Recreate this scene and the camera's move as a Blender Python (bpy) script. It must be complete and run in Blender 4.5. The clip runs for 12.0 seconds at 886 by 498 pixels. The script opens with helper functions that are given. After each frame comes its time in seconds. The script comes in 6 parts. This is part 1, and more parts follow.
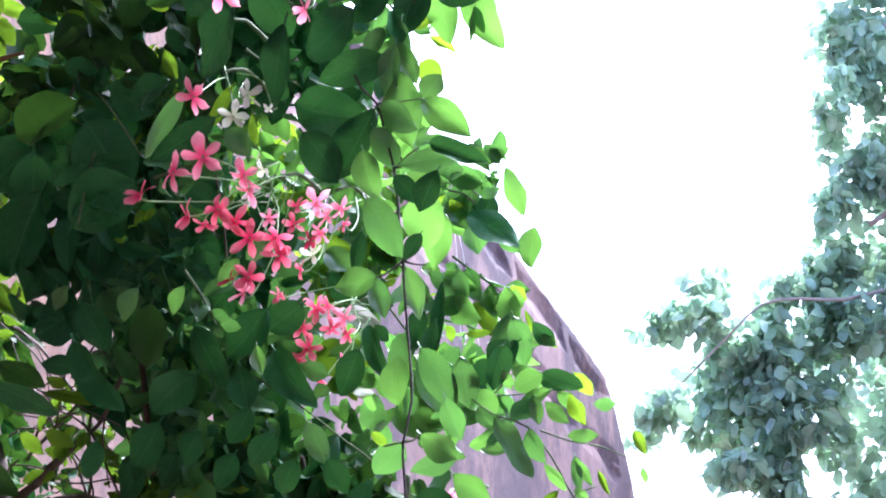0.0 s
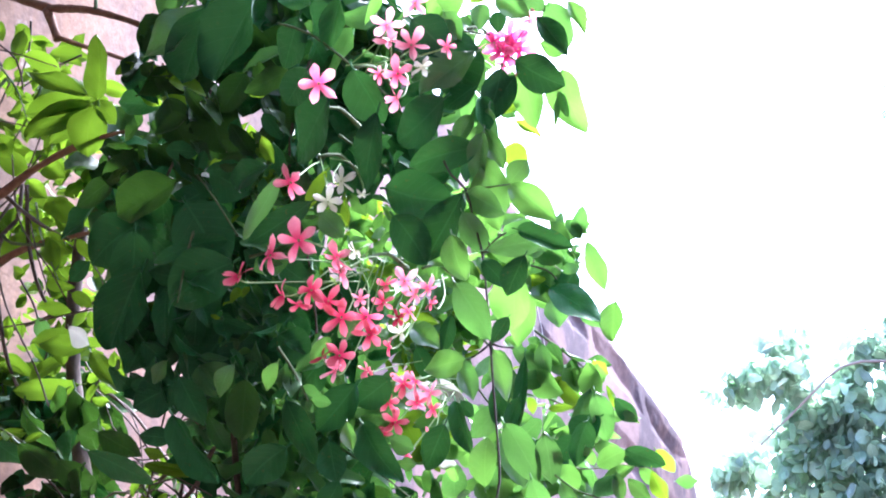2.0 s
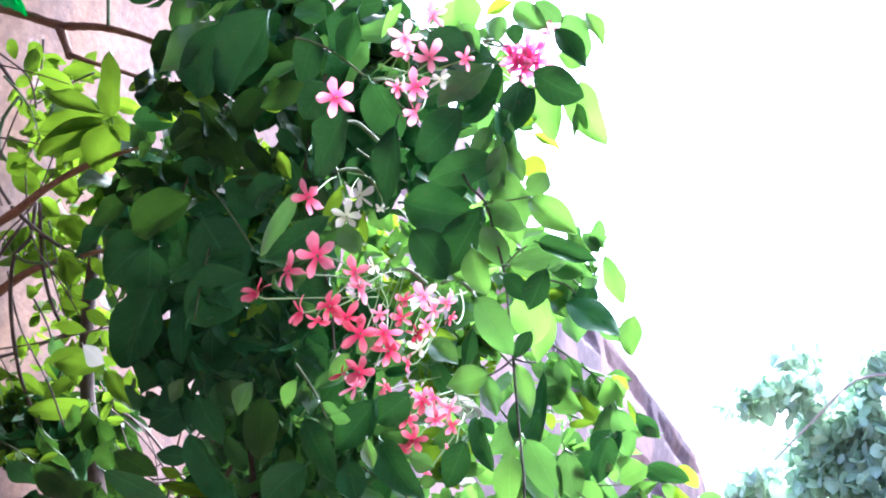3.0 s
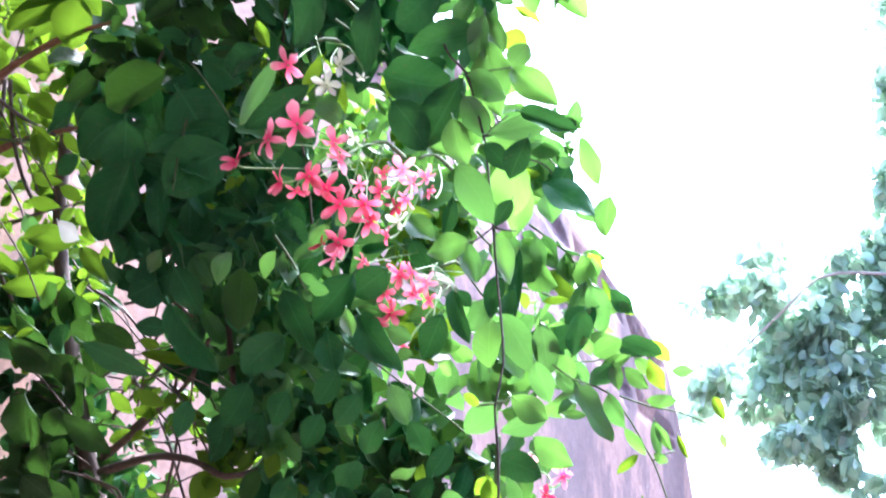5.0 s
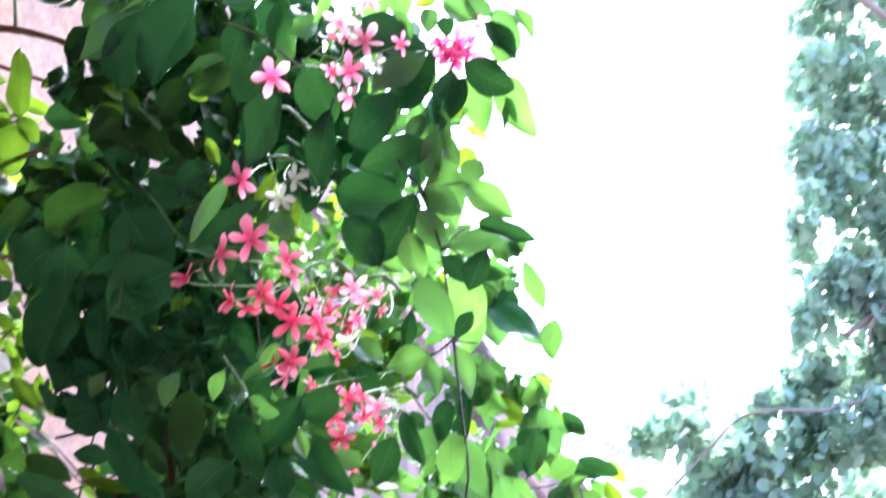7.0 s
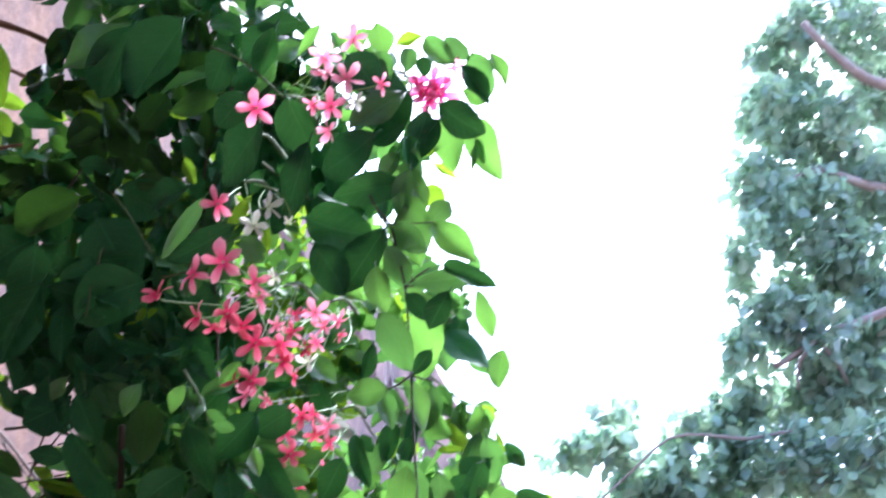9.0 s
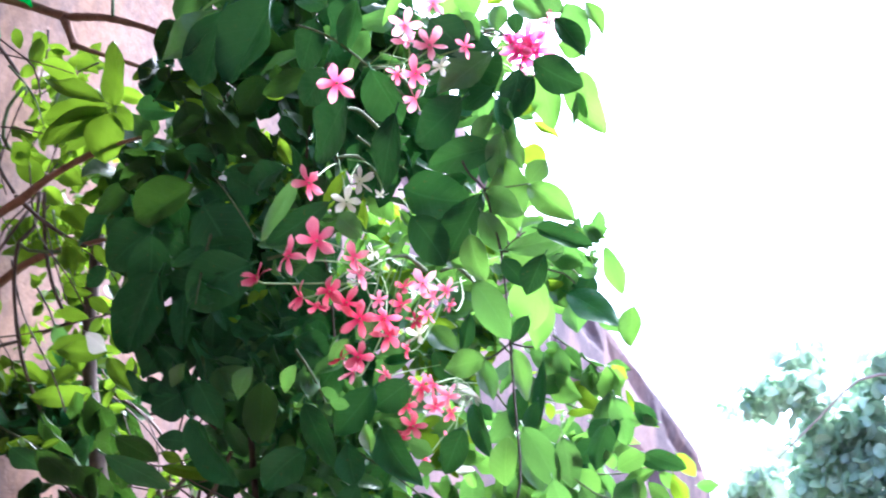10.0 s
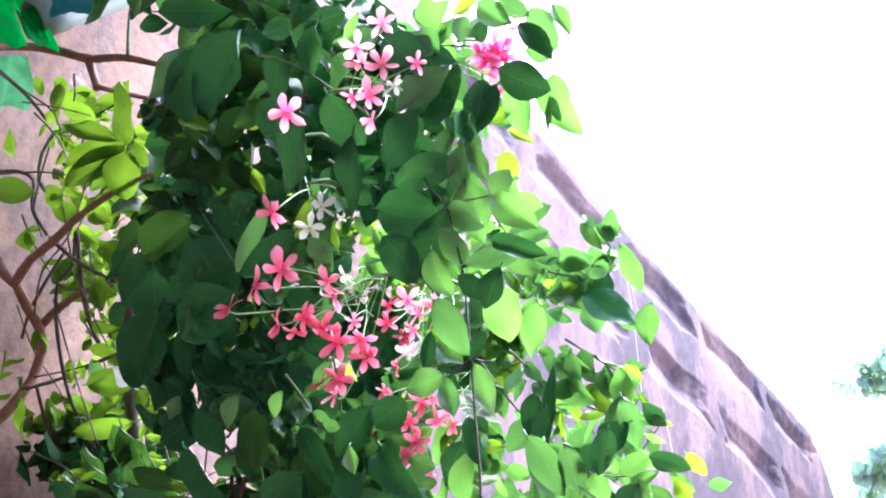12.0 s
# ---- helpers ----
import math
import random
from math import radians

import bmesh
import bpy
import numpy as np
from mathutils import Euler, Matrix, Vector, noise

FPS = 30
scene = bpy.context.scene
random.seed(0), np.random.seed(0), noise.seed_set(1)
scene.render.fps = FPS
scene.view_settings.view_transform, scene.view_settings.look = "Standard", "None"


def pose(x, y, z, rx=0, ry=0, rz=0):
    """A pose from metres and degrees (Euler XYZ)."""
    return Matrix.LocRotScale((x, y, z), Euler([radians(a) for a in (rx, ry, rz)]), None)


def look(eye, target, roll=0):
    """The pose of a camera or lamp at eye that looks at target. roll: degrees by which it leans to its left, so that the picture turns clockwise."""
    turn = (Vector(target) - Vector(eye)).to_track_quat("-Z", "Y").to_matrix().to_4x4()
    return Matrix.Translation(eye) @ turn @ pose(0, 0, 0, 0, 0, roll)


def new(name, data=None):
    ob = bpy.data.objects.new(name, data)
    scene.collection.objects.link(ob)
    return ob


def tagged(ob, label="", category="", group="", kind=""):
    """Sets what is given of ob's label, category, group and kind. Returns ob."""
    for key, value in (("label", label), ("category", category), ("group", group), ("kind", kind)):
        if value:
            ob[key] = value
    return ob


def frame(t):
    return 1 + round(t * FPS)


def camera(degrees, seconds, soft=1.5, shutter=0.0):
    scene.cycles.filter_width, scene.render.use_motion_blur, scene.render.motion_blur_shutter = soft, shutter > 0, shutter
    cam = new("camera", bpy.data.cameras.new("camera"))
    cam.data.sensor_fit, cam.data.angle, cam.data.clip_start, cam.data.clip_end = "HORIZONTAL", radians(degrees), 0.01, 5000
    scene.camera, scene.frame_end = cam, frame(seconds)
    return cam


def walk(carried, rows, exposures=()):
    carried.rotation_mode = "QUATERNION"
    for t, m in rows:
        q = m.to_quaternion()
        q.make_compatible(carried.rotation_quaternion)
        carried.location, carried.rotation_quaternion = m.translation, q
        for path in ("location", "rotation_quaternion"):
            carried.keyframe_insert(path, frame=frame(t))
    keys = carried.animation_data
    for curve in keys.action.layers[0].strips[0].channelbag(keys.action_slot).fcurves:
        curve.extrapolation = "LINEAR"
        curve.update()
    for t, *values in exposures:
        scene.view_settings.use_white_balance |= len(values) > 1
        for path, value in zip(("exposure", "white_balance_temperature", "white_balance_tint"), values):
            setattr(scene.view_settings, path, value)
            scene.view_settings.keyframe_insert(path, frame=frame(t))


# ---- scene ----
cam = camera(39.8, 12.0, 1.9, 0.5)
PATH = [
    (0, (0.191, 0.191, 1.489), (-0.088, 1.971, 2.357), 1.6),
    (0.5, (0.191, 0.202, 1.507), (-0.099, 1.978, 2.38), 1.9),
    (1, (0.186, 0.178, 1.498), (-0.147, 1.941, 2.382), 2.9),
    (1.5, (0.189, 0.169, 1.506), (-0.204, 1.903, 2.42), 3.8),
    (2, (0.185, 0.153, 1.496), (-0.207, 1.874, 2.437), 3.7),
    (2.5, (0.178, 0.165, 1.502), (-0.217, 1.874, 2.462), 3.7),
    (4.3, (0.166, 0.151, 1.476), (-0.255, 1.85, 2.444), 2.8),
    (4.5, (0.165, 0.155, 1.473), (-0.24, 1.882, 2.398), 2.6),
    (5, (0.162, 0.17, 1.475), (-0.195, 1.957, 2.299), 3.0),
    (5.5, (0.163, 0.179, 1.469), (-0.164, 1.982, 2.271), 2.3),
    (6, (0.155, 0.185, 1.465), (-0.153, 1.984, 2.281), 2.4),
    (6.5, (0.148, 0.19, 1.458), (-0.141, 1.944, 2.373), 1.4),
    (7, (0.127, 0.191, 1.457), (-0.085, 1.885, 2.499), 0.4),
    (7.2, (0.118, 0.187, 1.455), (-0.05, 1.863, 2.535), 0.1),
    (8.8, (0.108, 0.145, 1.463), (0.024, 1.833, 2.534), 3.1),
    (9, (0.113, 0.137, 1.464), (-0.005, 1.841, 2.504), 3.3),
    (9.5, (0.146, 0.15, 1.472), (-0.125, 1.867, 2.46), 4.3),
    (10, (0.179, 0.163, 1.486), (-0.233, 1.866, 2.45), 3.9),
    (10.5, (0.212, 0.174, 1.501), (-0.314, 1.847, 2.463), 3.3),
    (11, (0.265, 0.189, 1.503), (-0.337, 1.839, 2.46), 3.4),
    (11.5, (0.288, 0.191, 1.508), (-0.323, 1.842, 2.459), 2.8),
    (12, (0.307, 0.19, 1.509), (-0.304, 1.842, 2.455), 2.7),
]
walk(cam, [(t, look(eye, target, roll)) for t, eye, target, roll in PATH],
     [(0.0, 3.18, 5080, 17), (1.5, 3.53, 5080, 17), (2.5, 3.65, 5080, 17), (4.5, 3.88, 5080, 17), (5.5, 3.79, 5080, 17), (7.0, 3.63, 5080, 17),
      (9.0, 3.05, 5080, 17), (10.0, 3.61, 5080, 17), (11.0, 3.81, 5080, 17), (12.0, 3.69, 5080, 17)])

# ---- light ----
world = bpy.data.worlds.new("overcast_sky")
scene.world = world
world.use_nodes = True
wn = world.node_tree
sky = wn.nodes.new("ShaderNodeTexSky")
sky.sky_type = "NISHITA"
sky.sun_disc = False
sky.sun_elevation = radians(65)
sky.sun_rotation = radians(29)
sky.air_density, sky.dust_density, sky.ozone_density = 1.0, 8.0, 0.5
wn.links.new(sky.outputs[0], wn.nodes["Background"].inputs[0])
wn.nodes["Background"].inputs[1].default_value = 0.15

sun = new("sun", bpy.data.lights.new("sun", "SUN"))
sun.data.energy, sun.data.angle, sun.data.color = 1.3, radians(30), (1.0, 0.96, 0.90)
sun.matrix_world = look((1.6, 4.0, 9), (0, 1.1, 1.9))


# ---- materials ----
def material(name):
    m = bpy.data.materials.new(name)
    m.use_nodes = True
    nt = m.node_tree
    return m, nt, nt.nodes["Principled BSDF"], nt.nodes["Material Output"]


def ramp(nt, fac, *stops):
    r = nt.nodes.new("ShaderNodeValToRGB")
    while len(r.color_ramp.elements) < len(stops):
        r.color_ramp.elements.new(0.5)
    for e, (p, c) in zip(r.color_ramp.elements, stops):
        e.position, e.color = p, (*c, 1) if len(c) == 3 else c
    nt.links.new(fac, r.inputs[0])
    return r.outputs[0]


def noise_tex(nt, vec, scale, detail=4.0, rough=0.55):
    n = nt.nodes.new("ShaderNodeTexNoise")
    n.inputs["Scale"].default_value, n.inputs["Detail"].default_value, n.inputs["Roughness"].default_value = scale, detail, rough
    nt.links.new(vec, n.inputs["Vector"])
    return n.outputs[0]


def mixc(nt, fac, a, b, kind="MIX"):
    m = nt.nodes.new("ShaderNodeMix")
    m.data_type, m.blend_type = "RGBA", kind
    for i, v in ((0, fac), (6, a), (7, b)):
        if isinstance(v, (int, float)):
            m.inputs[i].default_value = v
        elif isinstance(v, tuple):
            m.inputs[i].default_value = (*v, 1)
        else:
            nt.links.new(v, m.inputs[i])
    return m.outputs[2]


def math_node(nt, op, a, b=0.0, c=0.0):
    m = nt.nodes.new("ShaderNodeMath")
    m.operation = op
    for i, v in enumerate((a, b, c)):
        if isinstance(v, (int, float)):
            m.inputs[i].default_value = v
        else:
            nt.links.new(v, m.inputs[i])
    return m.outputs[0]


def bump(nt, bsdf, height, strength, distance):
    b = nt.nodes.new("ShaderNodeBump")
    b.inputs["Strength"].default_value, b.inputs["Distance"].default_value = strength, distance
    nt.links.new(height, b.inputs["Height"])
    nt.links.new(b.outputs[0], bsdf.inputs["Normal"])
    return b.outputs[0]


def leaf_material(name, dark, light, glow, share, rough=0.42, joined=False, spots=0.0, sheen=0.3, patch=0.0):
    """A leaf with midrib and side veins, colour that varies from leaf to leaf, and light coming through it."""
    m, nt, bsdf, out = material(name)
    uv = nt.nodes.new("ShaderNodeUVMap").outputs[0]
    sep = nt.nodes.new("ShaderNodeSeparateXYZ")
    nt.links.new(uv, sep.inputs[0])
    side = math_node(nt, "ABSOLUTE", math_node(nt, "SUBTRACT", sep.outputs[0], 0.5))
    rib = math_node(nt, "LESS_THAN", side, 0.022)
    # side veins sweep forward from the midrib
    wave = math_node(nt, "FRACT", math_node(nt, "MULTIPLY", math_node(nt, "SUBTRACT", sep.outputs[1], math_node(nt, "MULTIPLY", side, 0.55)), 7.0))
    vein = math_node(nt, "LESS_THAN", math_node(nt, "ABSOLUTE", math_node(nt, "SUBTRACT", wave, 0.5)), 0.045)
    lines = math_node(nt, "MAXIMUM", rib, math_node(nt, "MULTIPLY", vein, 0.45))
    if joined:
        rnd = nt.nodes.new("ShaderNodeNewGeometry").outputs["Random Per Island"]
    else:
        rnd = nt.nodes.new("ShaderNodeObjectInfo").outputs["Random"]
    pos = nt.nodes.new("ShaderNodeNewGeometry").outputs["Position"]
    blotch = noise_tex(nt, pos, 38.0, 3.0)
    cloud = ramp(nt, noise_tex(nt, pos, 24.0, 4.0, 0.6), (0.35, (0, 0, 0)), (0.65, (1, 1, 1)))
    fac = math_node(nt, "ADD", math_node(nt, "MULTIPLY", rnd, 0.55), math_node(nt, "ADD", math_node(nt, "MULTIPLY", blotch, 0.2), math_node(nt, "MULTIPLY", cloud, 0.25)))
    if patch:
        # whole boughs differ: dark bluish and pale green stand in for shade and light
        bough = ramp(nt, noise_tex(nt, pos, 2.6, 3.0, 0.6), (0.40, (0, 0, 0)), (0.62, (1, 1, 1)))
        fac = math_node(nt, "ADD", math_node(nt, "MULTIPLY", fac, 1 - patch), math_node(nt, "MULTIPLY", bough, patch))
    col = mixc(nt, fac, dark, light)
    col = mixc(nt, math_node(nt, "MULTIPLY", lines, 0.22), col, tuple(min(1, 1.6 * c + 0.03) for c in light))
    if spots:
        sp = noise_tex(nt, pos, 160.0, 2.0)
        col = mixc(nt, math_node(nt, "MULTIPLY", math_node(nt, "GREATER_THAN", sp, 0.70), spots), col, (0.16, 0.10, 0.03))
    nt.links.new(col, bsdf.inputs["Base Color"])
    bsdf.inputs["Roughness"].default_value = rough
    bsdf.inputs["Specular IOR Level"].default_value = sheen
    h = math_node(nt, "ADD", math_node(nt, "MULTIPLY", lines, -0.6), math_node(nt, "ADD", math_node(nt, "MULTIPLY", noise_tex(nt, pos, 90.0, 2.0), 0.8), math_node(nt, "MULTIPLY", noise_tex(nt, pos, 28.0, 2.0), 3.0)))
    bump(nt, bsdf, h, 0.6, 0.0022)
    tr = nt.nodes.new("ShaderNodeBsdfTranslucent")
    gcol = mixc(nt, fac, tuple(0.45 * c for c in glow), glow)
    gcol = mixc(nt, math_node(nt, "MULTIPLY", lines, 0.3), gcol, tuple(0.45 * c for c in glow))
    nt.links.new(gcol, tr.inputs[0])
    mx = nt.nodes.new("ShaderNodeMixShader")
    mx.inputs[0].default_value = share
    nt.links.new(bsdf.outputs[0], mx.inputs[1])
    nt.links.new(tr.outputs[0], mx.inputs[2])
    nt.links.new(mx.outputs[0], out.inputs[0])
    return m


# Leaf ages differ; shade and light by place are put into the colours too.
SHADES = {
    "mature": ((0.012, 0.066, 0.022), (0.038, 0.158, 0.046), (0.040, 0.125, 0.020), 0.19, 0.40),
    # the next two serve the creeper's inside, with its shade in their colour
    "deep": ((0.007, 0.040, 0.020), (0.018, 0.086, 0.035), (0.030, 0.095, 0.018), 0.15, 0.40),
    "shaded_olive": ((0.014, 0.044, 0.010), (0.030, 0.076, 0.015), (0.050, 0.125, 0.012), 0.27, 0.46),
    # fresh and green: the bright edge's light and haze pale their colour
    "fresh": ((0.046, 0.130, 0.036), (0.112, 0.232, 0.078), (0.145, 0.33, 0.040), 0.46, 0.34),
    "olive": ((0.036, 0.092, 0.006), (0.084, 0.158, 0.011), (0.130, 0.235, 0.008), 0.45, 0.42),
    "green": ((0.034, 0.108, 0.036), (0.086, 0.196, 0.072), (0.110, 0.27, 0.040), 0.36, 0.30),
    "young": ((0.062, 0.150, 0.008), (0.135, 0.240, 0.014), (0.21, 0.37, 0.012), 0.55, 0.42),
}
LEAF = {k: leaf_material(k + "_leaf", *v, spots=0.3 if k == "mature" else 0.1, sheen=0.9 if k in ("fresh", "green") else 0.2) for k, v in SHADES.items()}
# for dried leaves, and for one whose sky sheen is put into this colour
LEAF["pale"] = leaf_material("pale_dry_and_sheen_leaf", (0.42, 0.42, 0.38), (0.62, 0.62, 0.58), (0.55, 0.55, 0.48), 0.35, 0.6)
LEAF["withered"] = leaf_material("withered_leaf", (0.20, 0.15, 0.04), (0.34, 0.27, 0.07), (0.55, 0.45, 0.10), 0.45, 0.6)
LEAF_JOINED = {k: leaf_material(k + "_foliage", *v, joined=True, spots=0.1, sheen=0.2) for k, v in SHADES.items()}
# pale, bluish tones put the haze over the far tree into its leaves
TREE_HAZE_TINT = (0.040, 0.058, 0.066), (0.44, 0.63, 0.47), (0.41, 0.62, 0.36), 0.43, 0.28
LEAF_JOINED["tree"] = leaf_material("tree_foliage", *TREE_HAZE_TINT, joined=True, sheen=1.0, patch=0.35)
TREE_LEAF = leaf_material("tree_leaf", *TREE_HAZE_TINT, sheen=1.0, patch=0.35)


def bark_material(name, a, b, scale=60.0):
    m, nt, bsdf, _ = material(name)
    pos = nt.nodes.new("ShaderNodeNewGeometry").outputs["Position"]
    n1, n2 = noise_tex(nt, pos, scale, 6.0, 0.65), noise_tex(nt, pos, scale * 0.2, 3.0)
    col = ramp(nt, n1, (0.3, a), (0.7, b))
    col = mixc(nt, math_node(nt, "MULTIPLY", n2, 0.5), col, tuple(0.55 * c for c in a))
    nt.links.new(col, bsdf.inputs["Base Color"])
    bsdf.inputs["Roughness"].default_value = 0.8
    bump(nt, bsdf, n1, 0.7, 0.003)
    return m


BARK = bark_material("brown_bark", (0.15, 0.062, 0.034), (0.31, 0.150, 0.088))
DARK_BARK = bark_material("dark_bark", (0.045, 0.028, 0.021), (0.115, 0.073, 0.053))
GREEN_STEM = bark_material("green_stem", (0.06, 0.10, 0.035), (0.13, 0.17, 0.06), 120.0)
DARK_STEM = bark_material("dark_vine_stem", (0.035, 0.03, 0.03), (0.09, 0.07, 0.06), 150.0)
TREE_BARK = bark_material("grey_bark", (0.17, 0.13, 0.12), (0.36, 0.30, 0.28), 12.0)


def petal_material(name, centre, rim):
    m, nt, bsdf, out = material(name)
    uv = nt.nodes.new("ShaderNodeUVMap").outputs[0]
    sep = nt.nodes.new("ShaderNodeSeparateXYZ")
    nt.links.new(uv, sep.inputs[0])
    pos = nt.nodes.new("ShaderNodeNewGeometry").outputs["Position"]
    fac = math_node(nt, "ADD", sep.outputs[1], math_node(nt, "MULTIPLY", math_node(nt, "SUBTRACT", noise_tex(nt, pos, 220.0, 2.0), 0.5), 0.3))
    # fine veins run along the petal
    vein = math_node(nt, "LESS_THAN", math_node(nt, "FRACT", math_node(nt, "MULTIPLY", sep.outputs[0], 7.0)), 0.22)
    fac = math_node(nt, "SUBTRACT", fac, math_node(nt, "MULTIPLY", vein, 0.12))
    col = ramp(nt, fac, (0.12, centre), (0.5, tuple(0.5 * (p + q) for p, q in zip(centre, rim))), (0.95, rim))
    nt.links.new(col, bsdf.inputs["Base Color"])
    bsdf.inputs["Roughness"].default_value = 0.55
    tr = nt.nodes.new("ShaderNodeBsdfTranslucent")
    nt.links.new(col, tr.inputs[0])
    mx = nt.nodes.new("ShaderNodeMixShader")
    mx.inputs[0].default_value = 0.42
    nt.links.new(bsdf.outputs[0], mx.inputs[1])
    nt.links.new(tr.outputs[0], mx.inputs[2])
    nt.links.new(mx.outputs[0], out.inputs[0])
    return m


PETAL = {
    "pink": petal_material("pink_petal", (0.70, 0.06, 0.16), (0.90, 0.38, 0.47)),
    "coral": petal_material("coral_petal", (0.66, 0.03, 0.11), (0.86, 0.26, 0.34)),
    "pale": petal_material("pale_pink_petal", (0.76, 0.14, 0.24), (0.86, 0.47, 0.55)),
    "white": petal_material("white_petal", (0.66, 0.70, 0.48), (0.80, 0.78, 0.75)),
    "magenta": petal_material("magenta_petal", (0.60, 0.03, 0.20), (0.84, 0.24, 0.46)),
    "crimson": petal_material("crimson_petal", (0.28, 0.01, 0.03), (0.46, 0.03, 0.08)),
}
m, nt, bsdf, _ = material("pale_green_tube")
pos = nt.nodes.new("ShaderNodeNewGeometry").outputs["Position"]
nt.links.new(ramp(nt, noise_tex(nt, pos, 60.0, 2.0), (0.3, (0.11, 0.24, 0.05)), (0.7, (0.21, 0.33, 0.10))), bsdf.inputs["Base Color"])
bsdf.inputs["Roughness"].default_value = 0.5
TUBE = m


def plaster_material():
    """Old pinkish plaster: blotches, trickles of dark mould running down, fine grit."""
    m, nt, bsdf, _ = material("weathered_pink_plaster")
    pos = nt.nodes.new("ShaderNodeNewGeometry").outputs["Position"]
    mp = nt.nodes.new("ShaderNodeMapping")
    nt.links.new(pos, mp.inputs[0])
    mp.inputs["Scale"].default_value = (1.0, 1.0, 0.16)
    big, mid, fine = noise_tex(nt, pos, 3.2, 5.0, 0.6), noise_tex(nt, pos, 17.0, 6.0, 0.65), noise_tex(nt, pos, 160.0, 4.0, 0.7)
    streak, streak2 = noise_tex(nt, mp.outputs[0], 22.0, 5.0, 0.6), noise_tex(nt, mp.outputs[0], 70.0, 3.0, 0.6)
    col = ramp(nt, mid, (0.25, (0.165, 0.088, 0.056)), (0.5, (0.270, 0.148, 0.090)), (0.78, (0.38, 0.230, 0.150)))
    col = mixc(nt, ramp(nt, streak, (0.42, (0, 0, 0)), (0.64, (0.8, 0.8, 0.8))), col, (0.185, 0.122, 0.112))
    col = mixc(nt, ramp(nt, big, (0.49, (0, 0, 0)), (0.63, (0.75, 0.75, 0.75))), col, mixc(nt, streak2, (0.07, 0.052, 0.060), (0.21, 0.155, 0.165)))
    col = mixc(nt, math_node(nt, "MULTIPLY", fine, 0.6), col, mixc(nt, ramp(nt, noise_tex(nt, pos, 55.0, 5.0, 0.7), (0.42, (0, 0, 0)), (0.58, (1, 1, 1))), (0.12, 0.082, 0.072), (0.36, 0.235, 0.185)))
    col = mixc(nt, ramp(nt, noise_tex(nt, pos, 4.6, 6.0, 0.7), (0.63, (0, 0, 0)), (0.67, (0.7, 0.7, 0.7))), col, (0.50, 0.44, 0.40))
    slow = nt.nodes.new("ShaderNodeMapping")
    nt.links.new(pos, slow.inputs[0])
    slow.inputs["Scale"].default_value = (1.0, 1.0, 0.4)
    patches = ramp(nt, noise_tex(nt, slow.outputs[0], 6.5, 5.0, 0.62), (0.38, (0.1, 0.1, 0.1)), (0.62, (1, 1, 1)))
    # towards the far end haze is tinted in as greyer mauve; dark mould runs down it
    sep = nt.nodes.new("ShaderNodeSeparateXYZ")
    nt.links.new(pos, sep.inputs[0])
    far = math_node(nt, "MULTIPLY", math_node(nt, "ADD", sep.outputs[1], math_node(nt, "MULTIPLY", big, 1.6)), 0.2)
    runs = nt.nodes.new("ShaderNodeMapping")
    nt.links.new(pos, runs.inputs[0])
    runs.inputs["Scale"].default_value = (1.0, 1.0, 0.5)
    run = ramp(nt, noise_tex(nt, runs.outputs[0], 4.2, 5.0, 0.62), (0.46, (0, 0, 0)), (0.56, (1, 1, 1)))
    old = mixc(nt, math_node(nt, "ADD", math_node(nt, "MULTIPLY", mid, 0.5), math_node(nt, "MULTIPLY", patches, 0.5)), (0.088, 0.051, 0.053), (0.215, 0.134, 0.132))
    old = mixc(nt, math_node(nt, "MULTIPLY", run, 0.85), old, mixc(nt, streak2, (0.030, 0.020, 0.031), (0.085, 0.056, 0.070)))
    old = mixc(nt, math_node(nt, "MULTIPLY", fine, 0.35), old, mixc(nt, ramp(nt, noise_tex(nt, pos, 40.0, 6.0, 0.75), (0.45, (0, 0, 0)), (0.60, (1, 1, 1))), (0.05, 0.034, 0.046), (0.26, 0.18, 0.19)))
    far_mask = ramp(nt, far, (0.46, (0, 0, 0)), (0.72, (1, 1, 1)))
    col = mixc(nt, far_mask, col, mixc(nt, 0.85, col, old))
    col = mixc(nt, math_node(nt, "MULTIPLY", math_node(nt, "MULTIPLY", far_mask, run), 0.5), col, (0.042, 0.029, 0.044))
    nt.links.new(col, bsdf.inputs["Base Color"])
    bsdf.inputs["Roughness"].default_value = 0.9
    h = math_node(nt, "ADD", math_node(nt, "MULTIPLY", mid, 0.5), math_node(nt, "MULTIPLY", fine, 0.7))
    bump(nt, bsdf, h, 0.55, 0.003)
    return m


PLASTER = plaster_material()


def plain(name, a, b, scale, rough, height=0.002, metal=0.0):
    m, nt, bsdf, _ = material(name)
    pos = nt.nodes.new("ShaderNodeNewGeometry").outputs["Position"]
    n1 = noise_tex(nt, pos, scale, 5.0, 0.6)
    n2 = noise_tex(nt, pos, scale * 8, 3.0, 0.6)
    col = ramp(nt, math_node(nt, "ADD", math_node(nt, "MULTIPLY", n1, 0.7), math_node(nt, "MULTIPLY", n2, 0.3)), (0.32, a), (0.68, b))
    nt.links.new(col, bsdf.inputs["Base Color"])
    bsdf.inputs["Roughness"].default_value, bsdf.inputs["Metallic"].default_value = rough, metal
    bump(nt, bsdf, n2, 0.4, height)
    return m


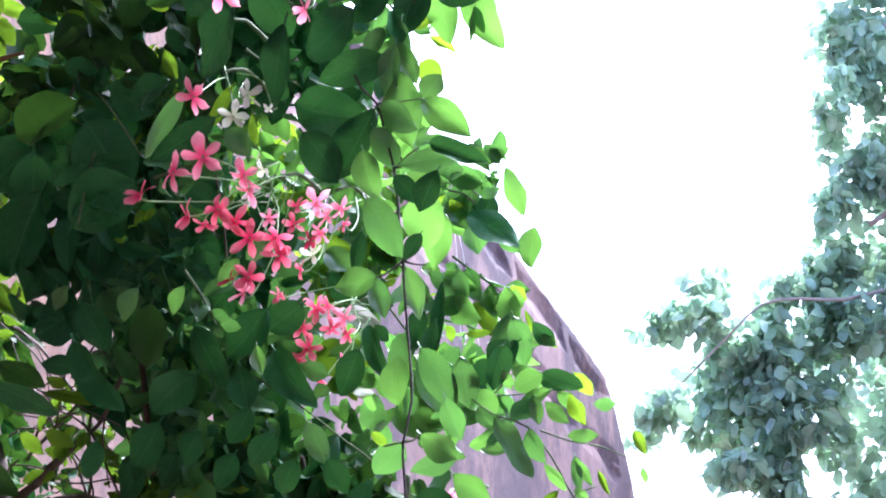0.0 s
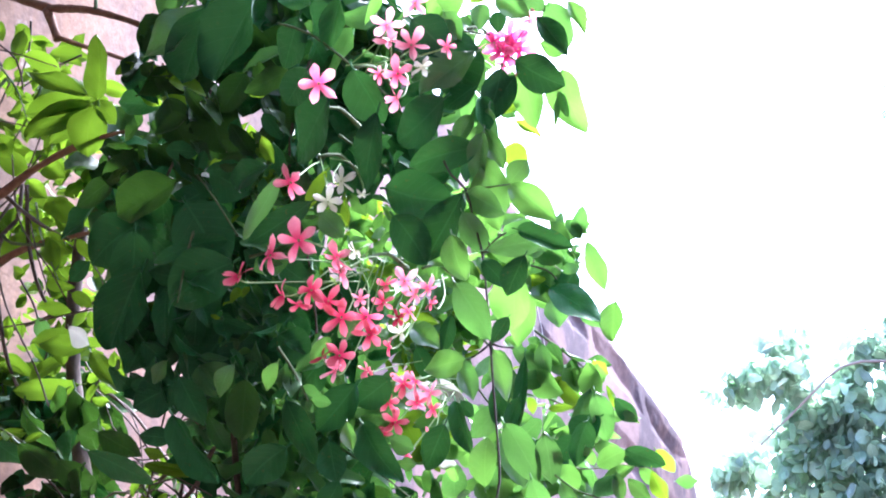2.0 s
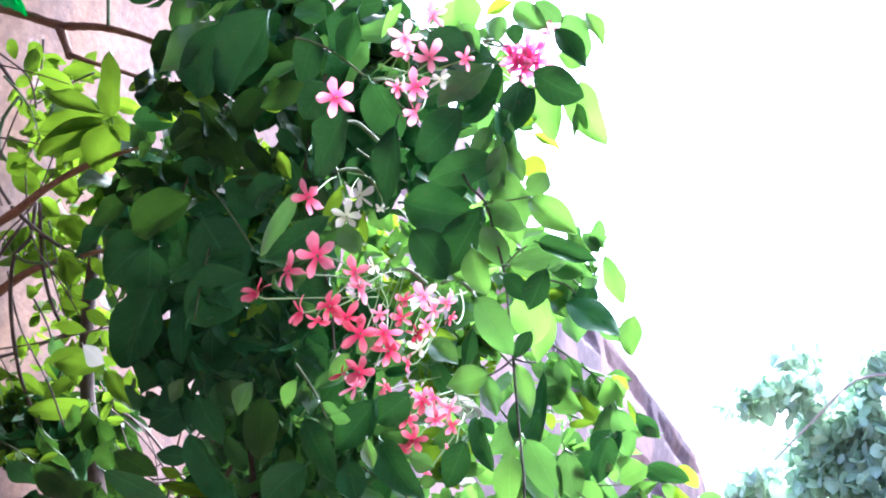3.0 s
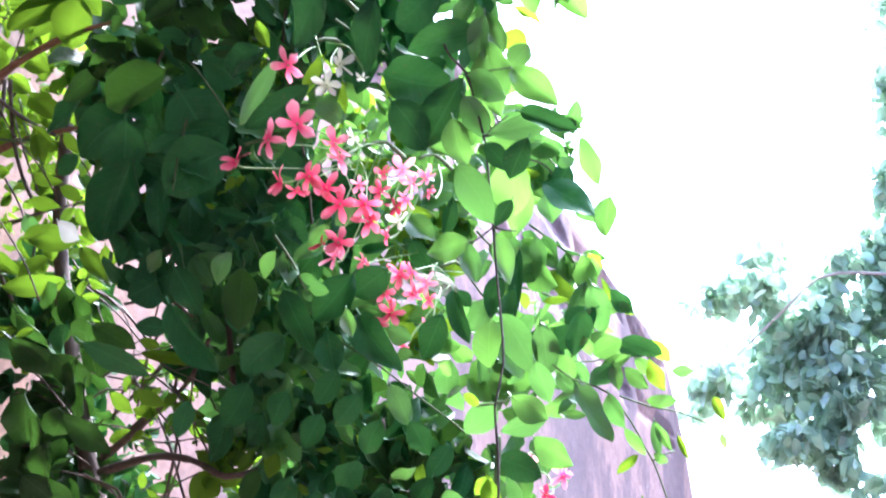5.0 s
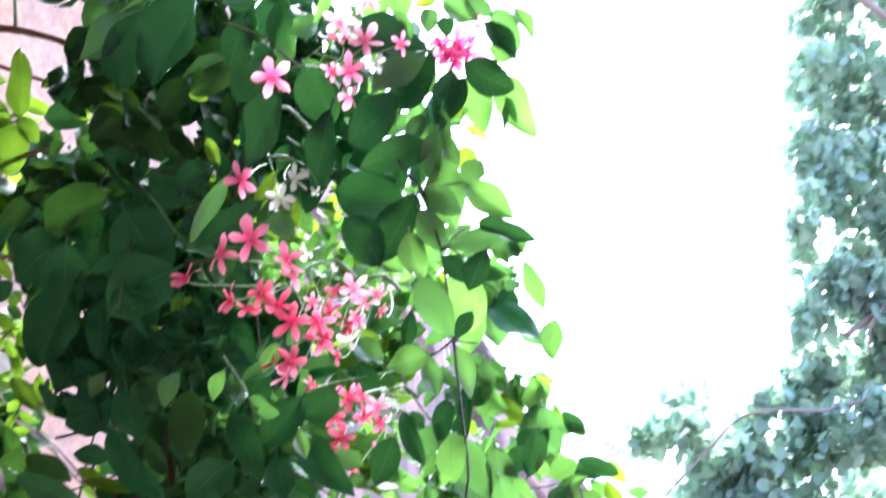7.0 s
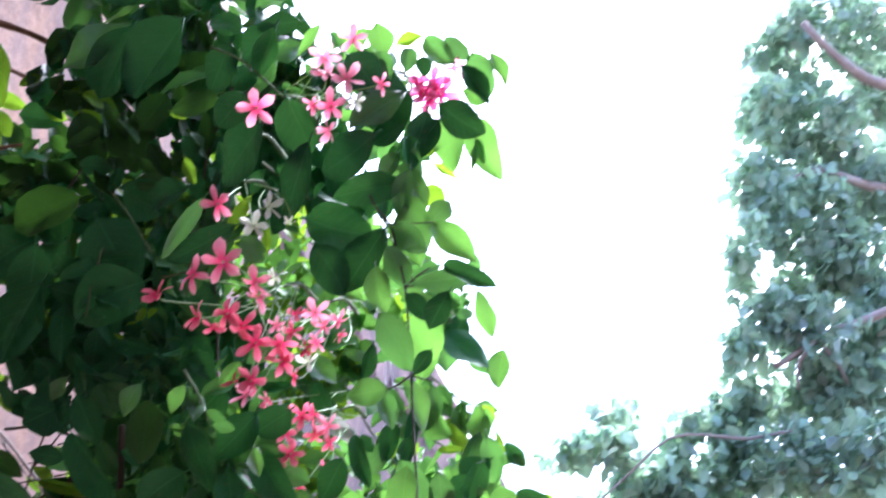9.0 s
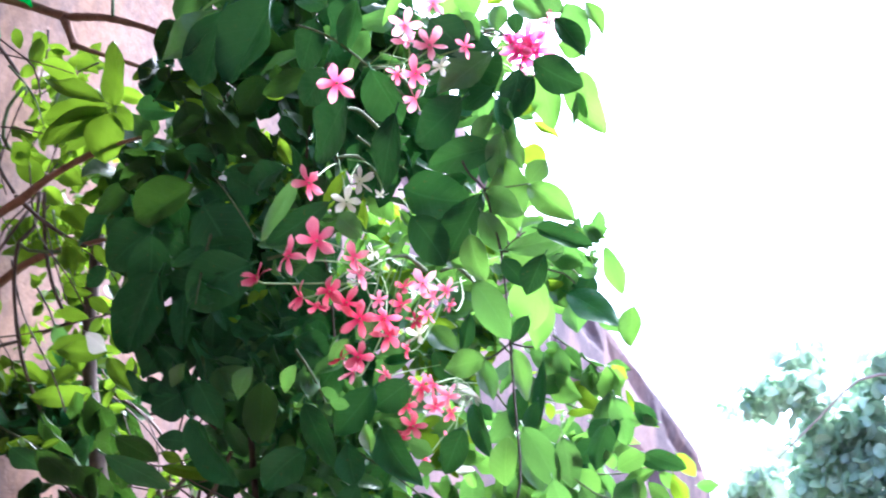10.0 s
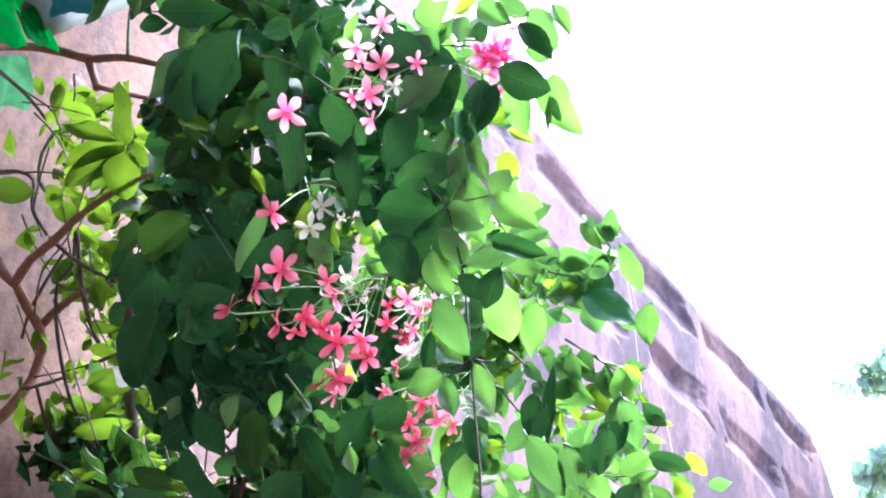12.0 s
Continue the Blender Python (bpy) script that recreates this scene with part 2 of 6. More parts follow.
GROUND = plain("damp_earth", (0.055, 0.042, 0.03), (0.13, 0.10, 0.07), 4.0, 0.95, 0.02)
# Unseen walls and slab are kept pale to bounce fill light onto the creeper.
FILL_WALL = plain("fill_wall_pale", (0.64, 0.59, 0.55), (0.80, 0.76, 0.72), 3.0, 0.9)
CONCRETE = plain("grey_concrete", (0.36, 0.35, 0.34), (0.52, 0.51, 0.49), 5.0, 0.9)
# the white pipe's grey-green is its shade, put into the colour
PVC = plain("shaded_pvc", (0.10, 0.125, 0.095), (0.17, 0.195, 0.155), 14.0, 0.35, 0.0004)
THREAD = plain("pale_thread", (0.70, 0.68, 0.68), (0.85, 0.83, 0.82), 40.0, 0.6, 0.0002)


def cloth_material(name, a, b, glow):
    m, nt, bsdf, out = material(name)
    pos = nt.nodes.new("ShaderNodeNewGeometry").outputs["Position"]
    n = noise_tex(nt, pos, 30.0, 4.0)
    w = nt.nodes.new("ShaderNodeTexWave")
    w.inputs["Scale"].default_value, w.inputs["Distortion"].default_value = 160.0, 1.0
    nt.links.new(pos, w.inputs["Vector"])
    col = ramp(nt, n, (0.3, a), (0.7, b))
    nt.links.new(col, bsdf.inputs["Base Color"])
    bsdf.inputs["Roughness"].default_value = 0.55
    bump(nt, bsdf, w.outputs[1], 0.3, 0.001)
    tr = nt.nodes.new("ShaderNodeBsdfTranslucent")
    tr.inputs[0].default_value = (*glow, 1)
    mx = nt.nodes.new("ShaderNodeMixShader")
    mx.inputs[0].default_value = 0.45
    nt.links.new(bsdf.outputs[0], mx.inputs[1])
    nt.links.new(tr.outputs[0], mx.inputs[2])
    nt.links.new(mx.outputs[0], out.inputs[0])
    return m


TARP = cloth_material("green_tarpaulin", (0.008, 0.17, 0.022), (0.02, 0.28, 0.045), (0.012, 0.42, 0.04))
NET = cloth_material("pale_green_netting", (0.05, 0.20, 0.08), (0.24, 0.38, 0.24), (0.07, 0.25, 0.10))
TEAL = cloth_material("teal_tarpaulin", (0.006, 0.05, 0.05), (0.012, 0.085, 0.08), (0.004, 0.04, 0.04))


# ---- mesh helpers ----
def mesh_of(name, bm, mat):
    me = bpy.data.meshes.new(name)
    bm.to_mesh(me)
    bm.free()
    me.materials.append(mat)
    return me


def smooth(me):
    for p in me.polygons:
        p.use_smooth = True
    return me


def part(name, bm, mat, parent, label=""):
    """Links a bmesh as one mesh object under a thing or a part."""
    ob = new(name, smooth(mesh_of(name, bm, mat)))
    ob.parent = parent
    return tagged(ob, label)


def box(bm, x0, x1, y0, y1, z0, z1):
    v = [bm.verts.new((x, y, z)) for z in (z0, z1) for y in (y0, y1) for x in (x0, x1)]
    for f in ((0, 2, 3, 1), (4, 5, 7, 6), (0, 1, 5, 4), (1, 3, 7, 5), (3, 2, 6, 7), (2, 0, 4, 6)):
        bm.faces.new([v[i] for i in f])


def curve_points(points, step):
    """A smooth line through the points."""
    p = [Vector(q) for q in points]
    p = [2 * p[0] - p[1]] + p + [2 * p[-1] - p[-2]]
    out = []
    for a, b, c, d in zip(p, p[1:], p[2:], p[3:]):
        n = max(2, int((c - b).length / step))
        for i in range(n):
            t = i / n
            out.append(0.5 * ((2 * b) + (c - a) * t + (2 * a - 5 * b + 4 * c - d) * t * t + (3 * b - a - 3 * c + d) * t ** 3))
    out.append(p[-2])
    return out


def tube(bm, points, r0, r1, sides=7, step=0.02, knots=0.0, seed=0):
    """A tapering stem along a smooth line, with swellings at its joints."""
    rnd = random.Random(seed)
    line = curve_points(points, step)
    rings = []
    for i, p in enumerate(line):
        f = i / (len(line) - 1)
        d = (line[min(i + 1, len(line) - 1)] - line[max(i - 1, 0)]).normalized()
        a = d.orthogonal().normalized()
        if rings:
            a = (last - d * last.dot(d)).normalized()
        last = a
        b = d.cross(a)
        r = (r0 + (r1 - r0) * f) * (1 + knots * (rnd.random() - 0.35))
        rings.append([bm.verts.new(p + r * (math.cos(t) * a + math.sin(t) * b)) for t in (2 * math.pi * k / sides for k in range(sides))])
    for q, s in zip(rings, rings[1:]):
        for k in range(sides):
            bm.faces.new((q[k], q[(k + 1) % sides], s[(k + 1) % sides], s[k]))
    bm.faces.new(rings[0][::-1])
    bm.faces.new(rings[-1])


# ---- leaves ----
def leaf_outline(t, broad, sharp):
    """Half width of a leaf at t from base to tip, for a leaf of width 1: a full oval, its tip blunt or drawn out."""
    w = math.sin(math.pi * t ** (1.02 - 0.22 * broad)) ** (0.66 - 0.14 * broad)
    return 0.5 * w * (1 - sharp * (max(0.0, t - 0.66) / 0.34) ** 1.6)


def leaf_verts(rnd, rows, cols, broad):
    """A grid over a leaf of length 1 and width 1: a little folded on the midrib, wavy at the rim, bent along its length."""
    fold, bend, wave, phase, side = rnd.uniform(-0.05, 0.42), rnd.uniform(-0.25, 0.5), rnd.uniform(0.02, 0.08), rnd.uniform(0, 6), rnd.uniform(-0.22, 0.22)
    sharp, curl, lobes = rnd.uniform(0.0, 0.45) * (1.0 if broad < 1 else 0.2), rnd.uniform(-0.35, 0.35), [(rnd.uniform(3, 8), rnd.uniform(0, 6), rnd.uniform(0.02, 0.09)) for _ in range(2)]
    verts, uvs = [], []
    for i in range(rows + 1):
        t = 0.5 - 0.5 * math.cos(math.pi * i / rows)
        w = leaf_outline(min(max(t, 0.004), 0.996), broad, sharp)
        for j in range(cols + 1):
            u = -1 + 2 * j / cols
            k, ph, amp = lobes[0 if u < 0 else 1]
            x = w * u * (1 + amp * math.sin(k * 1.6 * t + ph) * abs(u)) + side * t * (1 - t) * 1.4
            z = fold * abs(u) * w - bend * (t - 0.35) ** 2 + wave * math.sin(9 * t + phase + 2 * u) * abs(u) + curl * u * abs(u) * w * t
            verts.append((x, t + 0.03 * u * u * (0.5 - t), z))
            uvs.append((0.5 + 0.5 * u, t))
    return verts, uvs


def leaf_faces(rows, cols, base=0):
    n = cols + 1
    return [(base + i * n + j, base + i * n + j + 1, base + (i + 1) * n + j + 1, base + (i + 1) * n + j) for i in range(rows) for j in range(cols)]


def leaf_mesh(name, mats, parts, rows, cols, stalk=0.0):
    """One mesh of the given leaves: (matrix, seed, broad, material slot), each with its stalk."""
    verts, uvs, faces, slots = [], [], [], []
    for mtx, seed, broad, slot in parts:
        v, uv = leaf_verts(random.Random(seed), rows, cols, broad)
        f = leaf_faces(rows, cols, len(verts))
        verts += [tuple(mtx @ Vector(p)) for p in v] if mtx else v
        uvs += uv
        faces += f
        slots += [slot] * len(f)
        if stalk:
            a, mid = len(verts), v[cols // 2]
            for y, z, r in ((-stalk, -0.4 * stalk, 0.022), (-0.5 * stalk, -0.1 * stalk, 0.017), (0.06, mid[2] - 0.012, 0.014)):
                verts += [(0, y, z + r), (-1.6 * r, y, z - r), (1.6 * r, y, z - r)]
                uvs += [(0.5, 0.02)] * 3
            side = [(a + 3 * k + i, a + 3 * k + (i + 1) % 3, a + 3 * k + 3 + (i + 1) % 3, a + 3 * k + 3 + i) for k in range(2) for i in range(3)]
            faces += side
            slots += [slot] * len(side)
    me = bpy.data.meshes.new(name)
    me.from_pydata(verts, [], faces)
    layer = me.uv_layers.new(name="UVMap")
    idx = np.empty(len(me.loops), dtype=np.int32)
    me.loops.foreach_get("vertex_index", idx)
    layer.data.foreach_set("uv", np.array(uvs, dtype=np.float32)[idx].ravel())
    me.polygons.foreach_set("material_index", slots)
    me.polygons.foreach_set("use_smooth", [True] * len(faces))
    for mat in mats:
        me.materials.append(mat)
    return me


LEAF_MESH = {(k, i): leaf_mesh("leaf_blade", [LEAF[k]], [(None, 40 + i, 0.055 * i, 0)], 11, 6, 0.1) for k in LEAF for i in range(14)}

# the creeper's leaves are turned within one plane, set to face the camera
FACE = Matrix(((1, 0, 0), (0, -0.38, -0.925), (0, 0.925, -0.38))).to_4x4()
spin = random.Random(7)


def leaf_matrix(x, y, z, length, width, turn, tilt, twist):
    """Centre of the leaf, its size, the way its tip points (0 right, 90 down), tip nearer (+), rolled on its midrib."""
    return (Matrix.Translation((x, y, z)) @ FACE @ pose(0, 0, 0, 0, 0, -90 - turn) @ pose(0, 0, 0, tilt, 0, 0) @ pose(0, 0, 0, 0, twist, 0)
            @ Matrix.Translation((0, -0.5 * length, 0)) @ Matrix.Diagonal((width, length, length, 1)))


# ---- the setting ----
bm = bmesh.new()
n = 24
gv = [[bm.verts.new((-300 + 600 * (i / n) , -300 + 600 * (j / n), 0.0)) for i in range(n + 1)] for j in range(n + 1)]
for j in range(n):
    for i in range(n):
        bm.faces.new((gv[j][i], gv[j][i + 1], gv[j + 1][i + 1], gv[j + 1][i]))
ground = new("ground", mesh_of("ground", bm, GROUND))
tagged(ground, "damp brown earth under the creeper and the tree", "ground", kind="structure")

# the old wall runs away to the right of the path; its end is worn round
WALL_O, WALL_U, WALL_N = Vector((0.132, 4.508, 0)), Vector((0.2873, 0.9578, 0)), Vector((0.9578, -0.2873, 0))


def wall_point(s, z, out=0.0):
    return WALL_O + WALL_U * s + WALL_N * out + Vector((0, 0, z))


def wall_top(s):
    return 3.06 - 0.13 * (s - 0.05)


def wall_end(z):
    """How far the wall reaches at height z."""
    f = min(1.0, max(0.0, (3.02 - z) / 0.46))
    return 0.07 + 0.36 * f ** 0.62


def sunken(s, b):
    """How deep the slots between the courses of the wall's head are, b below its top."""
    d = 0.0
    s, b = s + 0.07 * noise.noise((s * 4, b * 12, 21)), b + 0.022 * noise.noise((s * 6, b * 8, 31))
    for edge, high, start in ((-0.045, 0.105, -0.375), (-0.28, 0.120, -0.775)):
        k = (s - start) / 0.49
        row = math.floor(k)
        along = (k - row) * 0.49
        if start + row * 0.49 + 0.3 > 0.1:
            continue
        h = high * (1 + 0.3 * noise.noise((row * 3.1, edge * 50, 1)))
        lump = 0.030 * noise.noise((s * 9, b * 22, 4)) + 0.012 * noise.noise((s * 31, b * 60, 9))
        long = 0.41 + 0.05 * noise.noise((row * 1.7, 5, edge))
        inside = min(along + lump, long - along - 1.2 * lump, edge - b + lump * 0.5, b - (edge - h) + lump * 0.5)
        d = max(d, min(1.0, max(0.0, inside / 0.06)) * (0.75 + 0.6 * noise.noise((s * 5, b * 9, 12))))
    return d


def wall_skin(s, z):
    return 0.006 * noise.fractal((s * 2.2, z * 2.2, 2), 1.0, 2.0, 3) + 0.0008 * noise.noise((s * 24, z * 24, 7))


def build_wall():
    bm = bmesh.new()
    thick = -0.26
    na, nb = 340, 120
    s0, depth = -2.3, 0.62
    front = []
    for i in range(na + 1):
        u = i / na
        col = []
        for j in range(nb + 1):
            drop = depth * j / nb
            s = s0 + (0.43 - s0) * u
            z = wall_top(s) - drop
            s = s0 + (wall_end(z) - s0) * u
            z = wall_top(min(s, 0.05)) - drop
            out = wall_skin(s, z) - 0.028 * sunken(s, -drop)
            edge = min(1.0, (wall_end(z) - s + 0.001) / 0.08, (drop + 0.0005) / 0.03)
            out -= 0.035 * (1 - math.sqrt(max(0.0, edge * (2 - edge))))
            nibble = 0.007 * noise.noise((s * 9, 3, 1)) + 0.006 * noise.noise((s * 30, 8, 1))
            wob = 0.03 * noise.noise((z * 4, 1, 5)) * u ** 6
            col.append(bm.verts.new(wall_point(s + wob, z + nibble * max(0.0, 1 - drop / 0.12), out)))
        front.append(col)
    for i in range(na):
        for j in range(nb):
            bm.faces.new((front[i][j + 1], front[i + 1][j + 1], front[i + 1][j], front[i][j]))

    def quad(*pts):
        bm.faces.new([bm.verts.new(p) for p in pts])
    # its thickness along the top and down the end
    for i in range(na):
        a, b = front[i][0], front[i + 1][0]
        bm.faces.new((a, b, bm.verts.new(b.co + WALL_N * thick), bm.verts.new(a.co + WALL_N * thick)))
    for j in range(nb):
        a, b = front[na][j], front[na][j + 1]
        bm.faces.new((b, bm.verts.new(b.co + WALL_N * thick), bm.verts.new(a.co + WALL_N * thick), a))
    # the foot under the head
    rows = 60
    low = []
    for i in range(0, na + 1, 4):
        p = front[i][nb].co
        s = (p - WALL_O).dot(WALL_U)
        col = [front[i][nb]]
        for j in range(1, rows + 1):
            z = p.z * (1 - j / rows)
            col.append(bm.verts.new(wall_point(s, z, wall_skin(s, z))))
        low.append(col)
    for p, q in zip(low, low[1:]):
        for j in range(rows):
            bm.faces.new((p[j + 1], q[j + 1], q[j], p[j]))
    p = front[na][nb].co
    quad(Vector((p.x, p.y, 0)), Vector((p.x, p.y, 0)) + WALL_N * thick, p + WALL_N * thick, p)
    # the near part, up to the wall behind the path
    rows = 90
    left = []
    for i in range(91):
        s = s0 - 3.85 * i / 90
        top = wall_top(s)
        left.append([bm.verts.new(wall_point(s, top * j / rows, wall_skin(s, top * j / rows))) for j in range(rows + 1)])
    for i in range(90):
        for j in range(rows):
            bm.faces.new((left[i + 1][j], left[i][j], left[i][j + 1], left[i + 1][j + 1]))
        a, b = left[i][rows], left[i + 1][rows]
        bm.faces.new((a, bm.verts.new(a.co + WALL_N * thick), bm.verts.new(b.co + WALL_N * thick), b))
    quad(wall_point(s0 - 3.85, 0, thick), wall_point(s0 - 3.85, wall_top(s0 - 3.85), thick), wall_point(0.07, 2.95, thick), wall_point(0.42, 2.4, thick), wall_point(0.42, 0, thick))
    bmesh.ops.remove_doubles(bm, verts=bm.verts, dist=0.0004)
    return bm


wall = new("wall_old", smooth(mesh_of("wall_old", build_wall(), PLASTER)))
tagged(wall, "weathered pink plastered garden wall, slots along its top, dark mould stains", "wall", kind="structure")

# plain unseen wall, added behind the path to block and bounce light
bm = bmesh.new()
box(bm, -5.0, 4.0, -1.85, -1.6, 0, 3.0)
back_wall = new("wall_house", mesh_of("wall_house", bm, FILL_WALL))
tagged(back_wall, "plain pale wall, unseen, added behind the path to block and bounce light", "wall", kind="structure")
# an unseen slab, added overhead to keep sky light off the leaf fronts
bm = bmesh.new()
box(bm, -0.098, 4.0, -1.85, 0.6, 3.004, 3.12)
# beside the old wall the slab reaches further out, to shade wall and leaves
rim = [wall_point(-6.1, 0, 0.005), wall_point(-3.02, 0, 0.005), Vector((-0.10, 1.65, 0)), Vector((-0.10, -1.85, 0))]
low, high = [bm.verts.new(p + Vector((0, 0, 3.15))) for p in rim], [bm.verts.new(p + Vector((0, 0, 3.27))) for p in rim]
bm.faces.new(low)
bm.faces.new(high[::-1])
for k in range(4):
    bm.faces.new((low[k], high[k], high[(k + 1) % 4], low[(k + 1) % 4]))
# an unseen wall, added at the path's other side, cuts the side light
pb = bmesh.new()
box(pb, 1.75, 2.0, -1.598, 3.6, 0, 3.5)
opposite = new("wall_opposite", mesh_of("wall_opposite", pb, FILL_WALL))
tagged(opposite, "plain pale wall, unseen, added along the path to cut the side light", "wall", kind="structure")
shade_slab = new("ceiling_eaves", mesh_of("ceiling_eaves", bm, CONCRETE))
tagged(shade_slab, "grey slab, unseen, added overhead to shade the wall and leaves", "ceiling", kind="structure")


# ---- the tree ----
def tree_leaf_matrix(rnd, centre):
    droop = Euler((radians(rnd.gauss(-58, 30)), radians(rnd.gauss(0, 28)), rnd.uniform(0, 2 * math.pi))).to_matrix().to_4x4()
    size = rnd.uniform(0.048, 0.098)
    return Matrix.Translation(centre) @ droop @ Matrix.Diagonal((size * rnd.uniform(0.55, 0.80), size, 0.7 * size, 1))


tree = new("tree")
tree.location = (2.9, 6.9, 0)
tagged(tree, "leafy creeper-grown tree behind the wall, haze tinted into its drooping foliage", "tree")
TREE_AT = Vector((2.9, 6.9, 0))
bm = bmesh.new()
tube(bm, [Vector(p) - TREE_AT for p in ((2.95, 6.9, -0.05), (2.85, 6.85, 1.5), (2.95, 6.8, 3.0), (2.75, 6.75, 4.6), (2.85, 6.8, 6.2))], 0.17, 0.07, 10, 0.12, 0.12, 3)
part("trunk", bm, TREE_BARK, tree, "grey-brown trunk")
bm = bmesh.new()
tube(bm, [Vector(p) - TREE_AT for p in ((1.993, 5.093, 4.305), (1.789, 5.132, 4.219), (1.662, 5.155, 4.168), (1.508, 5.175, 4.117), (1.382, 5.220, 4.028), (1.305, 5.241, 3.986))], 0.024, 0.011, 8, 0.08, 0.2, 5)
part("branch", bm, TREE_BARK, tree)
bm = bmesh.new()
tube(bm, [Vector(p) - TREE_AT for p in ((1.484, 5.140, 4.078), (1.409, 5.188, 3.990), (1.404, 5.255, 3.882))], 0.011, 0.005, 8, 0.08, 0.2, 5)
part("branch", bm, TREE_BARK, tree)
bm = bmesh.new()
tube(bm, [Vector(p) - TREE_AT for p in ((1.496, 5.145, 4.071), (1.575, 5.195, 3.999), (1.629, 5.250, 3.915))], 0.011, 0.005, 8, 0.08, 0.2, 5)
part("branch", bm, TREE_BARK, tree)
bm = bmesh.new()
tube(bm, [Vector(p) - TREE_AT for p in ((1.347, 5.220, 3.667), (1.151, 5.220, 3.621), (0.972, 5.220, 3.633), (0.810, 5.220, 3.612), (0.628, 5.220, 3.441), (0.445, 5.220, 3.259))], 0.008, 0.004, 8, 0.08, 0.2, 5)
part("branch", bm, TREE_BARK, tree)
bm = bmesh.new()
tube(bm, [Vector(p) - TREE_AT for p in ((2.149, 4.977, 5.542), (1.925, 5.013, 5.458), (1.696, 4.930, 5.568), (1.524, 4.835, 5.704))], 0.035, 0.017, 8, 0.08, 0.2, 5)
part("branch", bm, TREE_BARK, tree)
bm = bmesh.new()
tube(bm, [Vector(p) - TREE_AT for p in ((2.162, 5.301, 5.011), (1.879, 5.276, 5.022), (1.596, 5.221, 5.080), (1.428, 5.273, 4.975))], 0.029, 0.015, 8, 0.08, 0.2, 5)
part("branch", bm, TREE_BARK, tree)
bm = bmesh.new()
tube(bm, [Vector(p) - TREE_AT for p in ((0.889, 5.913, 3.840), (0.749, 5.934, 3.733), (0.581, 5.952, 3.626), (0.414, 5.969, 3.518))], 0.008, 0.006, 8, 0.08, 0.2, 5)
part("branch", bm, TREE_BARK, tree)
TREE_CLUMPS = []


def bough(centre, radii, count):
    """One leafy bough of the crown."""
    TREE_CLUMPS.append((centre, radii, count))


bough((1.597, 5.385, 5.603), (0.21, 0.22, 0.16), 231)
bough((1.498, 5.349, 4.825), (0.17, 0.20, 0.12), 159)
bough((1.781, 5.255, 5.412), (0.17, 0.22, 0.15), 198)
bough((1.249, 5.547, 4.607), (0.09, 0.20, 0.12), 79)
bough((1.804, 5.203, 5.960), (0.33, 0.27, 0.29), 656)
bough((1.515, 5.401, 5.988), (0.17, 0.23, 0.20), 218)
bough((2.081, 5.559, 5.907), (0.17, 0.23, 0.20), 218)
bough((1.380, 5.232, 5.479), (0.14, 0.22, 0.17), 174)
bough((1.692, 5.422, 5.315), (0.30, 0.23, 0.19), 410)
bough((1.330, 5.447, 5.127), (0.15, 0.23, 0.18), 199)
bough((1.221, 5.216, 4.669), (0.11, 0.20, 0.12), 116)
bough((1.551, 5.352, 4.929), (0.26, 0.25, 0.24), 477)
bough((1.949, 5.481, 5.165), (0.21, 0.27, 0.28), 417)
bough((1.748, 5.381, 4.653), (0.28, 0.24, 0.20), 463)
bough((1.565, 5.490, 4.648), (0.20, 0.21, 0.14), 222)
bough((1.333, 5.263, 4.262), (0.16, 0.21, 0.14), 198)
bough((1.176, 5.295, 4.119), (0.10, 0.20, 0.12), 105)
bough((1.532, 5.244, 4.198), (0.21, 0.22, 0.17), 318)
bough((1.837, 5.403, 4.352), (0.16, 0.24, 0.20), 278)
bough((1.400, 5.570, 4.058), (0.22, 0.22, 0.17), 307)
bough((1.683, 5.436, 4.004), (0.24, 0.25, 0.22), 477)
bough((1.163, 5.510, 3.905), (0.13, 0.20, 0.12), 139)
bough((0.893, 5.353, 3.765), (0.10, 0.20, 0.09), 80)
bough((0.603, 5.498, 3.819), (0.13, 0.20, 0.09), 101)
bough((0.507, 5.241, 3.573), (0.17, 0.20, 0.09), 148)
bough((0.318, 5.316, 3.539), (0.09, 0.20, 0.06), 52)
bough((0.749, 5.470, 3.565), (0.17, 0.20, 0.12), 201)
bough((1.014, 5.490, 3.665), (0.21, 0.22, 0.16), 307)
bough((1.321, 5.369, 3.626), (0.23, 0.23, 0.19), 417)
bough((1.608, 5.235, 3.581), (0.20, 0.24, 0.21), 424)
bough((2.385, 5.807, 5.512), (0.25, 0.60, 1.06), 1017)
bough((2.166, 5.784, 4.121), (0.25, 0.40, 0.59), 715)
bough((0.800, 5.562, 3.433), (0.23, 0.22, 0.16), 345)
bough((0.562, 5.774, 3.446), (0.18, 0.21, 0.13), 209)
bough((0.352, 5.530, 3.261), (0.11, 0.20, 0.07), 77)
bough((0.293, 5.805, 3.259), (0.10, 0.20, 0.06), 52)
bough((0.683, 5.802, 3.286), (0.25, 0.21, 0.14), 327)
bough((0.896, 5.472, 3.227), (0.20, 0.22, 0.17), 349)
bough((1.128, 5.602, 3.481), (0.13, 0.25, 0.24), 298)
bough((0.825, 5.647, 3.023), (0.17, 0.20, 0.10), 166)
bough((0.661, 5.459, 2.966), (0.12, 0.20, 0.07), 89)
bough((0.883, 5.620, 2.882), (0.10, 0.20, 0.06), 66)
bough((1.168, 5.813, 3.200), (0.10, 0.22, 0.16), 151)
bough((1.075, 5.495, 2.732), (0.09, 0.21, 0.15), 151)
